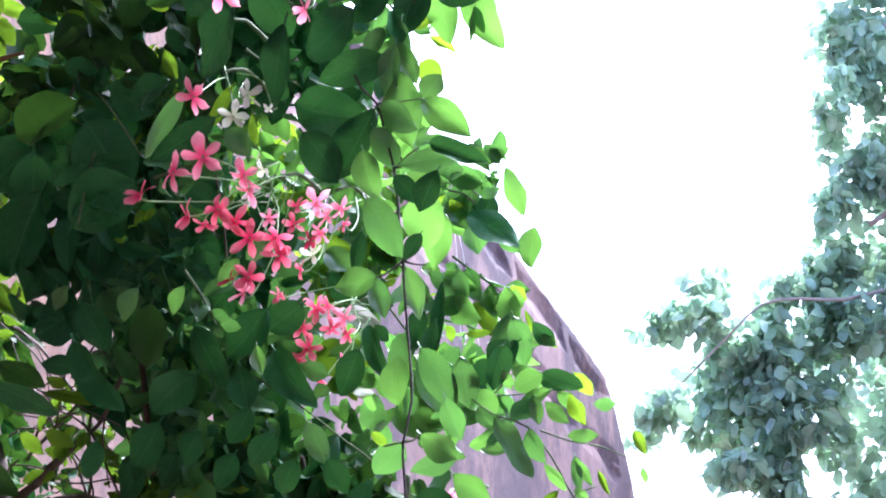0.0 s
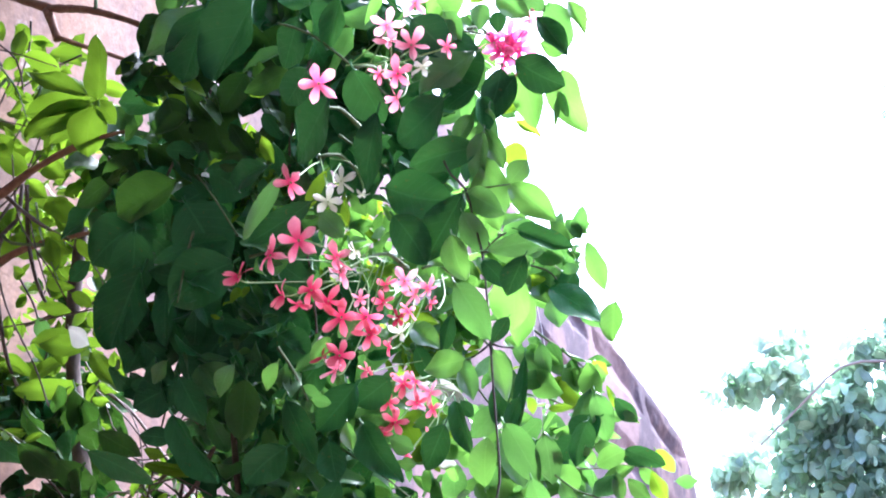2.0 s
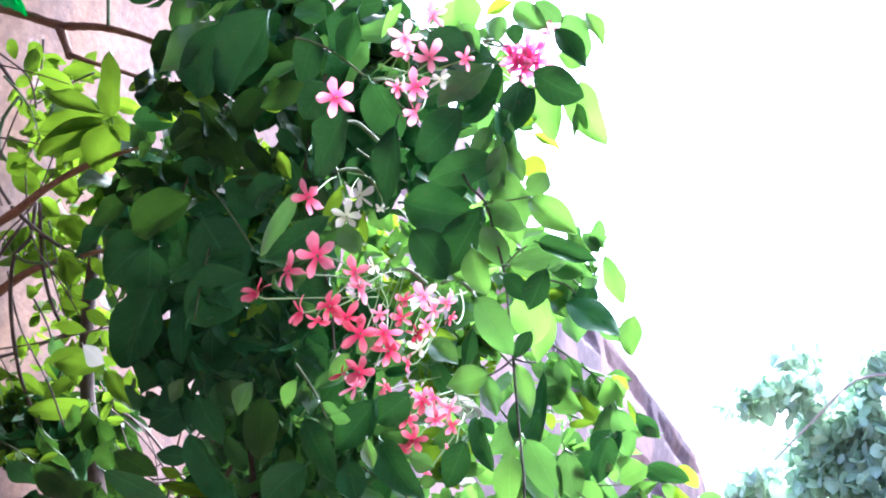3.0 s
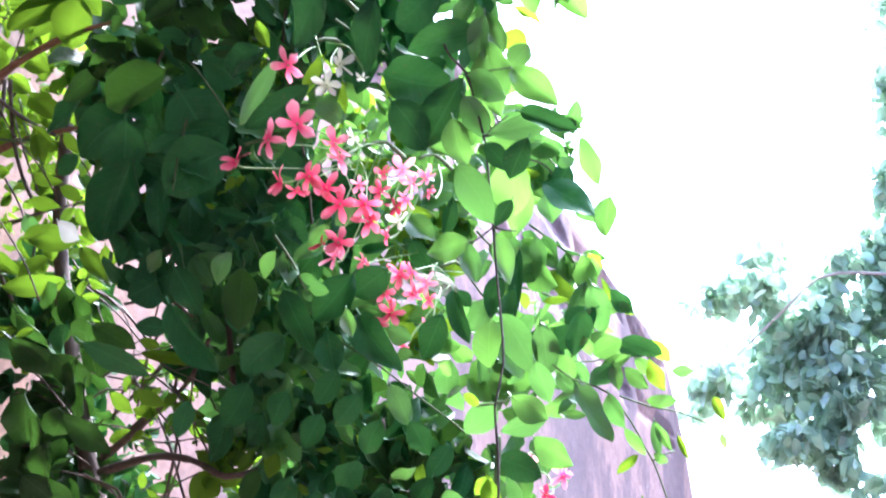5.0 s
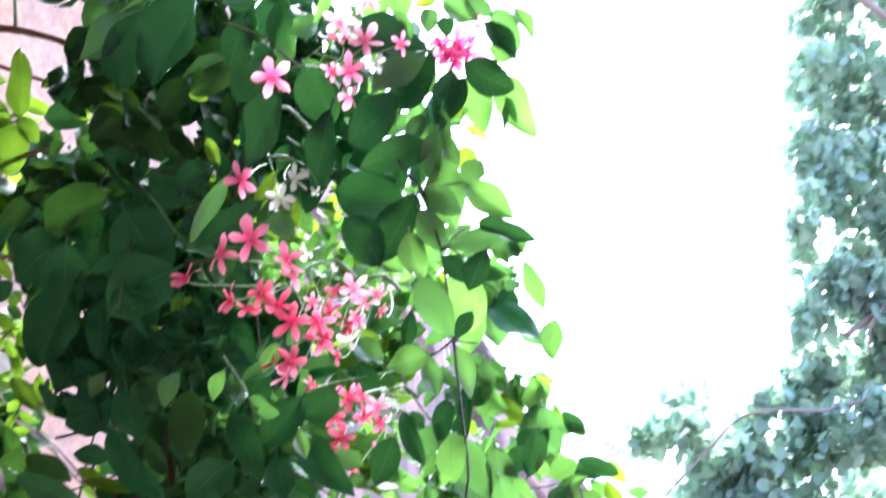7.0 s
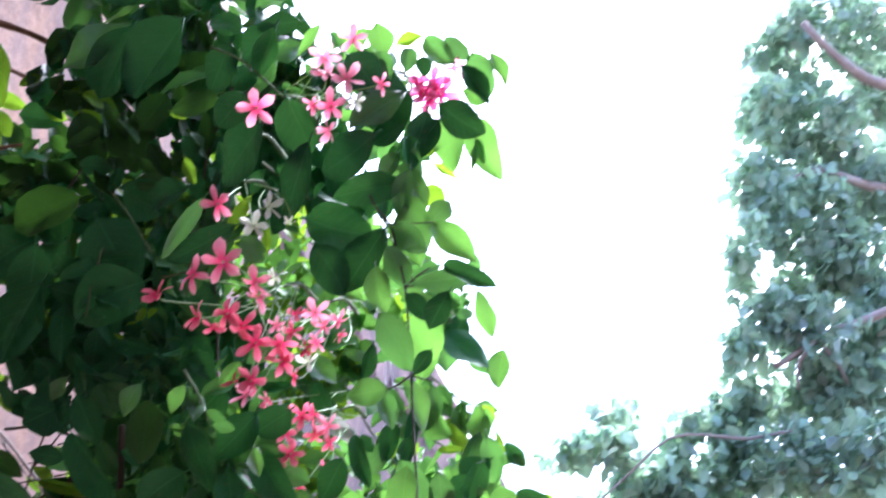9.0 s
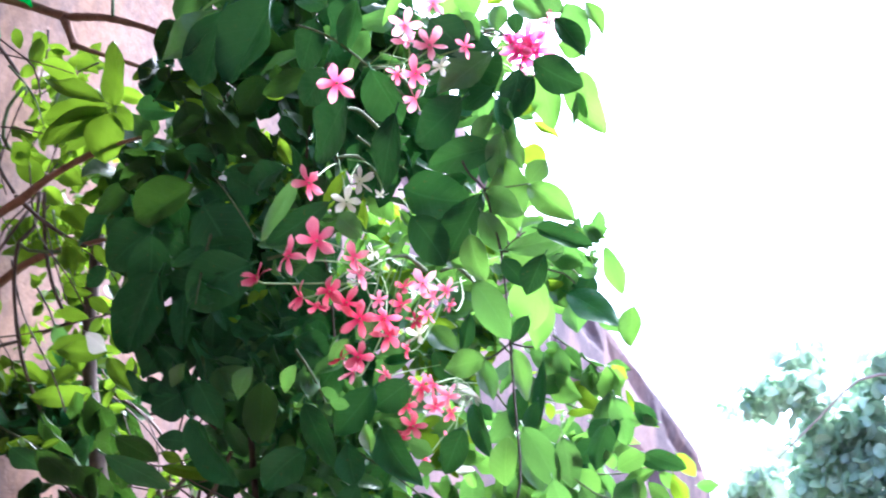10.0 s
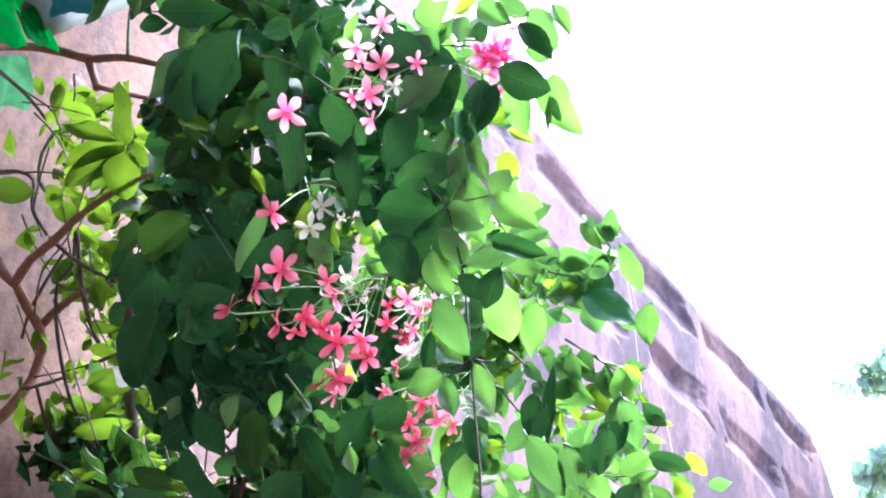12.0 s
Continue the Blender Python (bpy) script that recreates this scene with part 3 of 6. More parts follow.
bough((1.009, 5.689, 2.733), (0.09, 0.20, 0.09), 85)
bough((1.465, 5.998, 3.226), (0.24, 0.39, 0.56), 715)
bough((1.341, 6.181, 2.735), (0.19, 0.23, 0.19), 194)


def crown(clumps, rnd):
    spots = []
    for (x, y, z), (rx, ry, rz), count in clumps:
        for _ in range(int(1.7 * count)):
            while True:
                u, v, w = rnd.uniform(-1, 1), rnd.uniform(-1, 1), rnd.uniform(-1, 1)
                r = u * u + v * v + w * w
                if r < 1:
                    break
            p = Vector((x + rx * u, y + ry * v, z + rz * w))
            # gaps: whole sprays are missing here and there
            if noise.noise(p * 4.2) + 0.6 * noise.noise(p * 9.0) > -0.12 or rnd.random() < 0.12:
                spots.append(p)
    return spots


rnd = random.Random(21)
spots = crown(TREE_CLUMPS, rnd)
spots.sort(key=lambda p: p.y)
near = spots[:260]
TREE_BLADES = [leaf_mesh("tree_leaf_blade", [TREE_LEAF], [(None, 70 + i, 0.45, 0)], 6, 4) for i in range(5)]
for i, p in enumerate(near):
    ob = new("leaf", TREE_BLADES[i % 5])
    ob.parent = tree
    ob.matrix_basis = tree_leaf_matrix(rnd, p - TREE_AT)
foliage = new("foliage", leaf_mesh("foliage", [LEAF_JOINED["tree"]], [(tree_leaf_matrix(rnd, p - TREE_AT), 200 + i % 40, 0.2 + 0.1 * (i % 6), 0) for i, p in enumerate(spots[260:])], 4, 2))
foliage.parent = tree
tagged(foliage, kind="stuff")

# ---- the creeper ----
creeper = new("rangoon_creeper")
tagged(creeper, "flowering creeper, glossy green leaves, pink star flowers, against the wall", "climbing plant")


def stem(mat, r0, r1, *points, knots=0.25, sides=7, label=""):
    bm = bmesh.new()
    tube(bm, points, r0, r1, sides, 0.015, knots, len(points) * 7 + int(abs(points[0][0]) * 1000))
    return part("stem", bm, mat, creeper, label)


def leaf(kind, x, y, z, length, width, turn, tilt=None, twist=None):
    """One leaf of the creeper; its tilt and twist vary a little where none is given."""
    tilt = spin.gauss(-8, 26) if tilt is None else tilt
    twist = spin.gauss(0, 34) if twist is None else twist
    ob = new("leaf", LEAF_MESH[kind, spin.randrange(4, 14) if length > 0.04 else spin.randrange(14)])
    ob.parent = creeper
    ob.matrix_basis = leaf_matrix(x, y, z, length, width, turn, tilt, twist)
    return tagged(ob, {"withered": "yellowed withered leaf", "pale": "pale leaf, dried or with sky sheen in its colour"}.get(kind, ""))


def star(kind, seed):
    """Five rounded petals round a small throat, one unit across, facing +z."""
    rnd = random.Random(seed)
    verts, uvs, faces = [], [], []
    for k in range(5):
        a = 2 * math.pi * k / 5 + rnd.uniform(-0.12, 0.12)
        size, wide, curl, roll, cup = rnd.uniform(0.45, 0.55), rnd.uniform(0.20, 0.26), rnd.uniform(-0.6, 0.3), rnd.uniform(-0.4, 0.4), rnd.uniform(-0.06, 0.12)
        base = len(verts)
        rows, cols = 7, 4
        for i in range(rows + 1):
            t = i / rows
            w = wide * min(1.0, 0.42 + 0.95 * t)
            if t > 0.68:
                w = max(0.34 * wide, wide * math.sqrt(max(0.0, 1 - ((t - 0.68) / 0.335) ** 2)))
            for j in range(cols + 1):
                u = -1 + 2 * j / cols
                r, s = 0.03 + (size - 0.03) * t - 0.03 * u * u * t, 0.5 * w * u
                z = curl * t * t * 0.5 + cup * abs(u) * t + roll * s * 2.0 - 0.05 * (1 - t) ** 3
                verts.append((r * math.cos(a) - s * math.sin(a), r * math.sin(a) + s * math.cos(a), z))
                uvs.append((0.5 + 0.5 * u, t))
        faces += leaf_faces(rows, cols, base)
    me = bpy.data.meshes.new("flower")
    me.from_pydata(verts, [], faces)
    layer = me.uv_layers.new(name="UVMap")
    for l in me.loops:
        layer.data[l.index].uv = uvs[l.vertex_index]
    for p in me.polygons:
        p.use_smooth = True
    me.materials.append(PETAL[kind])
    return me


STAR = {(k, i): star(k, 11 * i + 3) for k in PETAL for i in range(7)}
bloom = random.Random(5)


def cluster(x, y, z, label="drooping flower cluster"):
    """The short stalk from which a bunch of flowers hangs."""
    bm = bmesh.new()
    tube(bm, [(x, y, z), (x + 0.01, y + 0.02, z + 0.015), (x + 0.02, y + 0.06, z + 0.02)], 0.0016, 0.0022, 6, 0.01)
    return part("flower_spray", bm, GREEN_STEM, creeper, label)


def flower(hub, at, kind, x, y, z, size, yaw=0, pitch=0):
    """A star facing the path, turned by yaw and pitch, on its long pale tube from the stalk at."""
    ob = new("flower", STAR[kind, bloom.randrange(7)])
    ob.parent = hub
    turned = FACE @ Euler((radians(pitch + bloom.gauss(2, 12)), radians(yaw + bloom.gauss(0, 12)), bloom.uniform(0, 6.28))).to_matrix().to_4x4()
    ob.matrix_basis = Matrix.Translation((x, y, z)) @ turned @ Matrix.Diagonal((size, size, size, 1))
    back = turned.to_3x3() @ Vector((0, 0, -1))
    head = Vector((x, y, z))
    foot = Vector(at) + Vector((bloom.gauss(0, 0.012), bloom.gauss(0.01, 0.01), bloom.gauss(0, 0.010)))
    mid = head * 0.6 + foot * 0.4 + back * 0.012 + Vector((0, 0.004, 0.006))
    bm = bmesh.new()
    tube(bm, [head + back * 0.001, head + back * 0.01, mid, foot], 0.0008, 0.0006, 5, 0.008)
    part("flower_tube", bm, TUBE, hub)
    return tagged(ob, {"white": "white star flower", "pale": "pale pink star flower", "pink": "pink star flower", "coral": "coral pink star flower", "magenta": "magenta star flower", "crimson": "dark crimson star flower"}[kind])


# daylight shows through the creeper where gaps are bored along lines from the camera
GAPS = []


def gap(x, y, z, radius, side=0.0):
    GAPS.append((Vector((x, y, z)), radius, side))


gap(-0.255, 1.150, 2.210, 0.0083)
gap(-0.229, 1.150, 2.219, 0.0071)
gap(-0.214, 1.150, 2.172, 0.0083)
gap(-0.150, 1.150, 2.192, 0.0065)
gap(-0.058, 1.150, 2.222, 0.0077)
gap(-0.102, 1.150, 2.169, 0.0059)
gap(-0.307, 1.150, 1.953, 0.0065)
gap(-0.292, 1.150, 1.946, 0.0054)
gap(-0.180, 1.150, 1.854, 0.0077)
gap(-0.226, 1.150, 1.858, 0.0054)
gap(-0.299, 1.150, 1.874, 0.0095)
gap(-0.100, 1.150, 1.824, 0.0054)
gap(-0.238, 1.150, 1.866, 0.0048)
gap(-0.347, 1.150, 2.078, 0.0059)
gap(-0.395, 1.150, 2.074, 0.0071)
gap(-0.159, 1.150, 1.733, 0.0095)
gap(-0.165, 1.150, 1.721, 0.0071)
gap(-0.102, 1.150, 1.733, 0.0065)
gap(-0.141, 1.150, 1.786, 0.0048)
gap(-0.118, 1.150, 1.707, 0.0059)
gap(-0.065, 1.150, 1.718, 0.0065)
gap(-0.045, 1.150, 1.703, 0.0059)
gap(-0.179, 1.150, 1.804, 0.0036)
gap(-0.163, 1.150, 1.774, 0.0059)
gap(-0.171, 1.150, 1.707, 0.0054)
gap(-0.106, 1.150, 1.748, 0.0048)
gap(-0.281, 1.150, 1.771, 0.0119)
gap(-0.305, 1.150, 1.776, 0.0107)
gap(-0.321, 1.150, 1.993, 0.0100, 0.137)
gap(-0.318, 1.150, 1.970, 0.0070, 0.137)
gap(-0.282, 1.150, 1.864, 0.0140, 0.137)
gap(-0.253, 1.150, 1.873, 0.0100, 0.137)
gap(-0.292, 1.150, 1.853, 0.0120, 0.137)
gap(-0.218, 1.150, 1.891, 0.0120, 0.137)
gap(-0.169, 1.150, 1.867, 0.0070, 0.137)
gap(-0.167, 1.150, 1.845, 0.0070, 0.137)
gap(-0.271, 1.150, 1.835, 0.0120, 0.137)
gap(-0.228, 1.150, 1.725, 0.0083)
gap(-0.196, 1.150, 1.735, 0.0083)


def in_gap(p):
    for c, radius, side in GAPS:
        way = (c - Vector((0.17 + side, 0.17, 1.49))).normalized()
        off = p - c
        if (off - way * off.dot(way)).length < 0.7 * radius + 0.004:
            return True
    return False


# the joined leaves fill the depth behind the outer ones
DEEPER = Vector((-0.009, 0.05, 0.024))


def clump(kinds, centre, radii, count, size, seed, droop=70, gaps=-0.14):
    """Many leaves filling the creeper's depth."""
    rnd = random.Random(seed)
    made = []
    for i in range(int(0.92 * count)):
        while True:
            u, v, w = rnd.uniform(-1, 1), rnd.uniform(-1, 1), rnd.uniform(-1, 1)
            if u * u + v * v + w * w < 1:
                break
        p = Vector(centre) + Vector((u * radii[0], v * radii[1], w * radii[2])) + DEEPER
        # gaps between the sprays of leaves
        if noise.noise(p * 13.0) + 0.5 * noise.noise(p * 29.0) < gaps:
            continue
        if in_gap(p):
            continue
        near = (p - WALL_O).dot(WALL_N) - 0.03
        if near < 0:
            p -= WALL_N * near
        length = size * rnd.uniform(0.6, 1.25)
        mtx = leaf_matrix(p.x, p.y, p.z, length, length * rnd.uniform(0.34, 0.64), rnd.gauss(droop, 60), rnd.gauss(-10, 36), rnd.gauss(0, 42))
        made.append((mtx, seed * 97 + i, rnd.uniform(0, 1), rnd.randrange(len(kinds))))
    ob = new("foliage", leaf_mesh("foliage", [LEAF_JOINED[k] for k in kinds], made, 6, 4))
    ob.parent = creeper
    return tagged(ob, kind="stuff")


def spray(kind, mat, points, r0, count, size, seed):
    """A thin twig with leaves in pairs along it, smaller towards its tip."""
    rnd = random.Random(seed)
    bm = bmesh.new()
    tube(bm, points, r0, r0 * 0.5, 5, 0.012, 0.2, seed)
    twig = part("twig", bm, mat, creeper)
    line = curve_points(points, 0.004)
    made = []
    for i in range(count):
        p = line[int((0.12 + 0.88 * (i // 2 * 2 + 1) / count) * (len(line) - 1))]
        f = 1.1 - 0.5 * i / count
        length = size * f * rnd.uniform(0.65, 1.2)
        turn = rnd.gauss(70 + (60 if i % 2 else -60), 30)
        a = radians(turn)
        off = FACE.to_3x3() @ Vector((math.cos(a), -math.sin(a), 0)) * length * 0.55
        made.append((leaf_matrix(*(p + off), length, length * rnd.uniform(0.40, 0.62), turn, rnd.gauss(-5, 28), rnd.gauss(0, 36)), seed * 31 + i, rnd.uniform(0, 0.7), 0))
    ob = new("twig_foliage", leaf_mesh("twig_foliage", [LEAF_JOINED[kind]], made, 8, 4))
    ob.parent = twig
    return tagged(ob, kind="stuff")


leaf("withered", -0.270, 1.035, 2.313, 0.025, 0.014, 95)
leaf("young", -0.682, 1.264, 2.291, 0.059, 0.041, 190)
leaf("young", -0.718, 1.359, 2.273, 0.029, 0.031, 90)
leaf("mature", -0.279, 1.020, 2.296, 0.080, 0.033, 8)
leaf("young", -0.703, 1.272, 2.366, 0.042, 0.024, 80)
leaf("young", -0.702, 1.403, 2.035, 0.070, 0.034, 75)
leaf("young", -0.717, 1.423, 2.149, 0.042, 0.022, 100)
leaf("mature", -0.503, 1.142, 2.449, 0.081, 0.029, 170)
leaf("green", -0.294, 1.020, 2.221, 0.084, 0.052, 147, 1, 18)
leaf("deep", -0.218, 1.005, 2.194, 0.090, 0.052, 124, -15, 14)
leaf("deep", -0.270, 1.021, 2.202, 0.087, 0.043, 127, -34, -4)
leaf("olive", -0.469, 1.186, 2.317, 0.077, 0.033, -78, 21, 2)
leaf("olive", -0.529, 1.205, 2.313, 0.084, 0.025, -157, 0, 10)
leaf("olive", -0.552, 1.252, 2.315, 0.082, 0.030, 168, 12, 0)
leaf("olive", -0.549, 1.258, 2.298, 0.088, 0.032, 153, 6, -14)
leaf("olive", -0.538, 1.263, 2.295, 0.074, 0.028, 145, -4, -6)
leaf("olive", -0.501, 1.252, 2.273, 0.062, 0.045, 108, -15, -21)
leaf("olive", -0.479, 1.240, 2.293, 0.036, 0.024, 57, -18, -3)
leaf("young", -0.480, 1.252, 2.334, 0.039, 0.020, 22, -2, -4)
leaf("olive", -0.415, 1.152, 2.285, 0.027, 0.011, 155, 1, -19)
leaf("mature", -0.409, 1.190, 2.266, 0.055, 0.033, -175, -1, 3)
leaf("young", -0.389, 1.175, 2.260, 0.032, 0.016, -152, 8, -12)
leaf("young", -0.355, 1.124, 2.251, 0.034, 0.015, 43, -4, -28)
leaf("young", -0.304, 1.091, 2.210, 0.042, 0.021, 24, -6, -31)
leaf("young", -0.308, 1.097, 2.187, 0.046, 0.025, 26, -16, 15)
leaf("fresh", -0.285, 1.035, 2.275, 0.043, 0.012, 161, -24, 11)
leaf("young", -0.669, 1.333, 2.319, 0.038, 0.030, -125, 4, -4)
leaf("young", -0.616, 1.241, 2.422, 0.033, 0.023, 41, 5, 7)
leaf("olive", -0.613, 1.232, 2.398, 0.039, 0.018, 100, 11, -3)
leaf("young", -0.579, 1.238, 2.372, 0.051, 0.025, 25, -7, -8)
leaf("young", -0.637, 1.222, 2.414, 0.026, 0.018, 80, -11, -1)
leaf("shaded_olive", -0.428, 1.215, 2.242, 0.026, 0.021, 146, -9, 15)
leaf("shaded_olive", -0.306, 1.094, 2.163, 0.060, 0.037, 73, -21, -15)
leaf("shaded_olive", -0.257, 1.073, 2.145, 0.056, 0.047, 79, -10, -29)
leaf("mature", -0.155, 0.976, 2.212, 0.039, 0.028, 30, 21, -34)
leaf("mature", -0.110, 0.967, 2.172, 0.049, 0.021, 116, -34, -7)
leaf("deep", -0.124, 0.979, 2.193, 0.052, 0.030, 145, -34, -28)
leaf("deep", -0.157, 0.986, 2.168, 0.055, 0.032, 123, -34, -10)
leaf("fresh", -0.074, 0.960, 2.180, 0.036, 0.011, 122, -2, -9)
leaf("mature", -0.104, 0.969, 2.207, 0.038, 0.022, 170, 7, -16)
leaf("deep", -0.022, 0.961, 2.143, 0.045, 0.035, 46, -34, 5)
leaf("green", -0.020, 0.982, 2.169, 0.044, 0.025, 37, 20, -34)
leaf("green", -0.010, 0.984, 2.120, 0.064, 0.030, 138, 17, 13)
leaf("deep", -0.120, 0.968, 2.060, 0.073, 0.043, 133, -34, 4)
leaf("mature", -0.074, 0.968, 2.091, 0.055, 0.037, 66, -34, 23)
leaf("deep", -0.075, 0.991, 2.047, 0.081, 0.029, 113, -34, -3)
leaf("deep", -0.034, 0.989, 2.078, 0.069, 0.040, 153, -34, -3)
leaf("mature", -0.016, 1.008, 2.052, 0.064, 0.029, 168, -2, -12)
leaf("young", -0.200, 1.025, 2.146, 0.018, 0.011, 15, -2, 5)
leaf("young", -0.174, 1.011, 2.072, 0.028, 0.011, 65, -2, -2)
leaf("shaded_olive", -0.231, 1.041, 2.160, 0.044, 0.032, 124, 4, 14)
leaf("shaded_olive", -0.173, 0.982, 2.125, 0.046, 0.024, 160, -5, -5)
leaf("deep", -0.124, 0.928, 2.076, 0.043, 0.028, 141, -34, 7)
leaf("mature", -0.514, 1.298, 2.178, 0.066, 0.028, 141, -11, 33)
leaf("mature", -0.406, 1.193, 2.088, 0.070, 0.052, 142, 9, -8)
leaf("mature", -0.469, 1.243, 2.083, 0.035, 0.022, 144, -13, 4)
leaf("mature", -0.355, 1.141, 2.031, 0.073, 0.046, 101, -9, -15)
leaf("mature", -0.350, 1.144, 1.987, 0.088, 0.047, 118, -14, -7)
leaf("mature", -0.347, 1.184, 1.973, 0.083, 0.062, 114, 12, -6)
leaf("shaded_olive", -0.358, 1.152, 2.116, 0.086, 0.049, 159, -16, 9)
leaf("shaded_olive", -0.489, 1.268, 2.199, 0.052, 0.039, 146, 1, 12)
leaf("mature", -0.354, 1.158, 2.092, 0.034, 0.015, 36, 13, -2)
leaf("mature", -0.252, 1.075, 2.024, 0.073, 0.058, 62, -2, -1)
leaf("mature", -0.348, 1.170, 2.071, 0.049, 0.037, 119, -12, 9)
leaf("deep", -0.289, 1.088, 2.104, 0.038, 0.009, 59, -34, 2)
leaf("mature", -0.260, 1.084, 2.082, 0.037, 0.017, 41, -34, -4)
leaf("young", -0.675, 1.370, 2.314, 0.047, 0.031, 34, -9, -11)
leaf("young", -0.621, 1.358, 2.265, 0.035, 0.022, 45, -4, -12)
leaf("young", -0.596, 1.392, 2.248, 0.041, 0.028, 43, -5, -22)
leaf("young", -0.621, 1.358, 2.221, 0.034, 0.020, 44, 4, 1)
leaf("young", -0.547, 1.306, 2.142, 0.035, 0.020, 86, -13, -32)
leaf("young", -0.520, 1.290, 2.093, 0.034, 0.015, 20, 0, 15)
leaf("young", -0.470, 1.260, 2.057, 0.027, 0.016, 34, -8, -7)
leaf("young", -0.529, 1.310, 2.071, 0.037, 0.018, 11, -6, 9)
leaf("olive", -0.328, 1.166, 1.996, 0.024, 0.015, 25, -10, 14)
leaf("young", -0.486, 1.268, 2.125, 0.028, 0.017, 53, -3, 13)
leaf("mature", -0.247, 1.073, 1.974, 0.073, 0.052, 150, 0, -3)
leaf("young", -0.600, 1.352, 2.293, 0.048, 0.020, 85, -16, -10)
leaf("deep", -0.194, 1.019, 2.049, 0.059, 0.024, 163, -34, 9)
leaf("green", -0.167, 0.997, 2.004, 0.062, 0.014, 121, 3, -10)
leaf("young", -0.123, 1.007, 2.024, 0.039, 0.014, 116, 5, 14)
leaf("mature", -0.148, 0.993, 1.987, 0.066, 0.024, 151, -2, -6)
leaf("young", -0.101, 1.026, 2.012, 0.031, 0.010, 87, -4, 11)
leaf("green", -0.109, 1.015, 1.995, 0.031, 0.020, 45, 6, -13)
leaf("mature", -0.047, 1.041, 1.992, 0.053, 0.034, 56, 4, -7)
leaf("mature", -0.020, 1.041, 2.001, 0.071, 0.042, 124, -8, 17)
leaf("mature", -0.042, 1.046, 2.039, 0.067, 0.045, 15, 9, -10)
leaf("green", -0.147, 1.319, 2.005, 0.052, 0.030, 135, 1, 7)
leaf("fresh", 0.002, 0.989, 1.854, 0.034, 0.021, 167, -7, -2)
leaf("fresh", -0.082, 1.271, 2.008, 0.038, 0.027, 39, 7, -25)
leaf("young", -0.093, 1.282, 2.031, 0.044, 0.014, 14, 4, 10)
leaf("pale", -0.074, 1.338, 1.972, 0.050, 0.020, 24, 6, -19)
leaf("pale", -0.065, 1.338, 1.969, 0.050, 0.016, 41, 4, -12)
leaf("mature", -0.081, 1.272, 1.975, 0.041, 0.023, 62, 6, 8)
leaf("mature", -0.175, 1.142, 1.940, 0.041, 0.034, 39, 2, -11)
leaf("shaded_olive", -0.204, 1.110, 1.866, 0.056, 0.032, 99, -7, 12)
leaf("mature", -0.167, 1.165, 1.865, 0.065, 0.032, 68, -10, 7)
leaf("mature", -0.137, 1.179, 1.842, 0.040, 0.027, 77, 6, -4)
leaf("mature", -0.101, 1.195, 1.858, 0.071, 0.032, 51, 26, 1)
leaf("mature", -0.224, 1.150, 1.942, 0.080, 0.056, 124, 24, -28)
leaf("mature", -0.170, 1.168, 1.920, 0.065, 0.039, 139, -25, 14)
leaf("mature", -0.143, 1.186, 1.897, 0.058, 0.036, 131, 7, -4)
leaf("mature", -0.111, 1.196, 1.916, 0.041, 0.032, 145, -1, -27)
leaf("mature", -0.193, 1.157, 1.832, 0.052, 0.036, 142, -7, -14)
leaf("green", -0.088, 1.233, 1.878, 0.027, 0.019, 23, -2, 12)
leaf("fresh", -0.081, 1.232, 1.857, 0.016, 0.013, 1, 1, 5)
leaf("mature", -0.054, 1.223, 1.870, 0.048, 0.028, 116, -8, -6)
leaf("olive", -0.509, 1.311, 2.026, 0.060, 0.024, -175, 1, -4)
leaf("olive", -0.524, 1.336, 2.024, 0.023, 0.018, 78, 14, -12)
leaf("olive", -0.450, 1.303, 1.990, 0.067, 0.020, 45, 21, -14)
leaf("olive", -0.567, 1.387, 2.006, 0.079, 0.027, 176, 12, -11)
leaf("olive", -0.587, 1.409, 2.038, 0.044, 0.019, 142, 18, 2)
leaf("young", -0.663, 1.469, 2.072, 0.048, 0.019, 37, 4, 10)
leaf("young", -0.668, 1.437, 2.110, 0.033, 0.016, 95, -7, -15)
leaf("young", -0.643, 1.428, 2.107, 0.031, 0.013, 90, -22, 17)
leaf("green", -0.574, 1.364, 2.071, 0.032, 0.022, 73, -8, -8)
# a leaf back; its sky sheen is put into the pale colour
leaf("pale", -0.481, 1.292, 2.029, 0.034, 0.024, 35, 0, 28)
leaf("young", -0.421, 1.278, 1.985, 0.033, 0.013, 83, -19, 3)
leaf("young", -0.393, 1.251, 1.950, 0.027, 0.011, 40, -38, 7)
leaf("shaded_olive", -0.474, 1.332, 1.953, 0.073, 0.032, 80, -38, -6)
leaf("shaded_olive", -0.576, 1.399, 1.969, 0.060, 0.023, 80, -38, 22)
leaf("shaded_olive", -0.374, 1.225, 1.877, 0.051, 0.026, 40, -38, -12)
leaf("mature", -0.317, 1.166, 1.905, 0.049, 0.043, 154, 1, -2)
leaf("mature", -0.267, 1.141, 1.888, 0.052, 0.026, 67, -15, -20)
leaf("mature", -0.302, 1.152, 1.858, 0.033, 0.019, -173, 8, 3)
leaf("mature", -0.239, 1.102, 1.828, 0.073, 0.030, 55, -2, 17)
leaf("mature", -0.360, 1.210, 1.847, 0.075, 0.029, 38, -38, 7)
leaf("olive", -0.257, 1.113, 1.814, 0.062, 0.011, 10, 0, -1)
leaf("young", -0.305, 1.164, 1.847, 0.024, 0.010, 17, 5, 2)
leaf("mature", -0.584, 1.372, 1.921, 0.049, 0.033, 49, -38, 4)
leaf("shaded_olive", -0.523, 1.344, 1.901, 0.054, 0.025, 57, -38, -4)
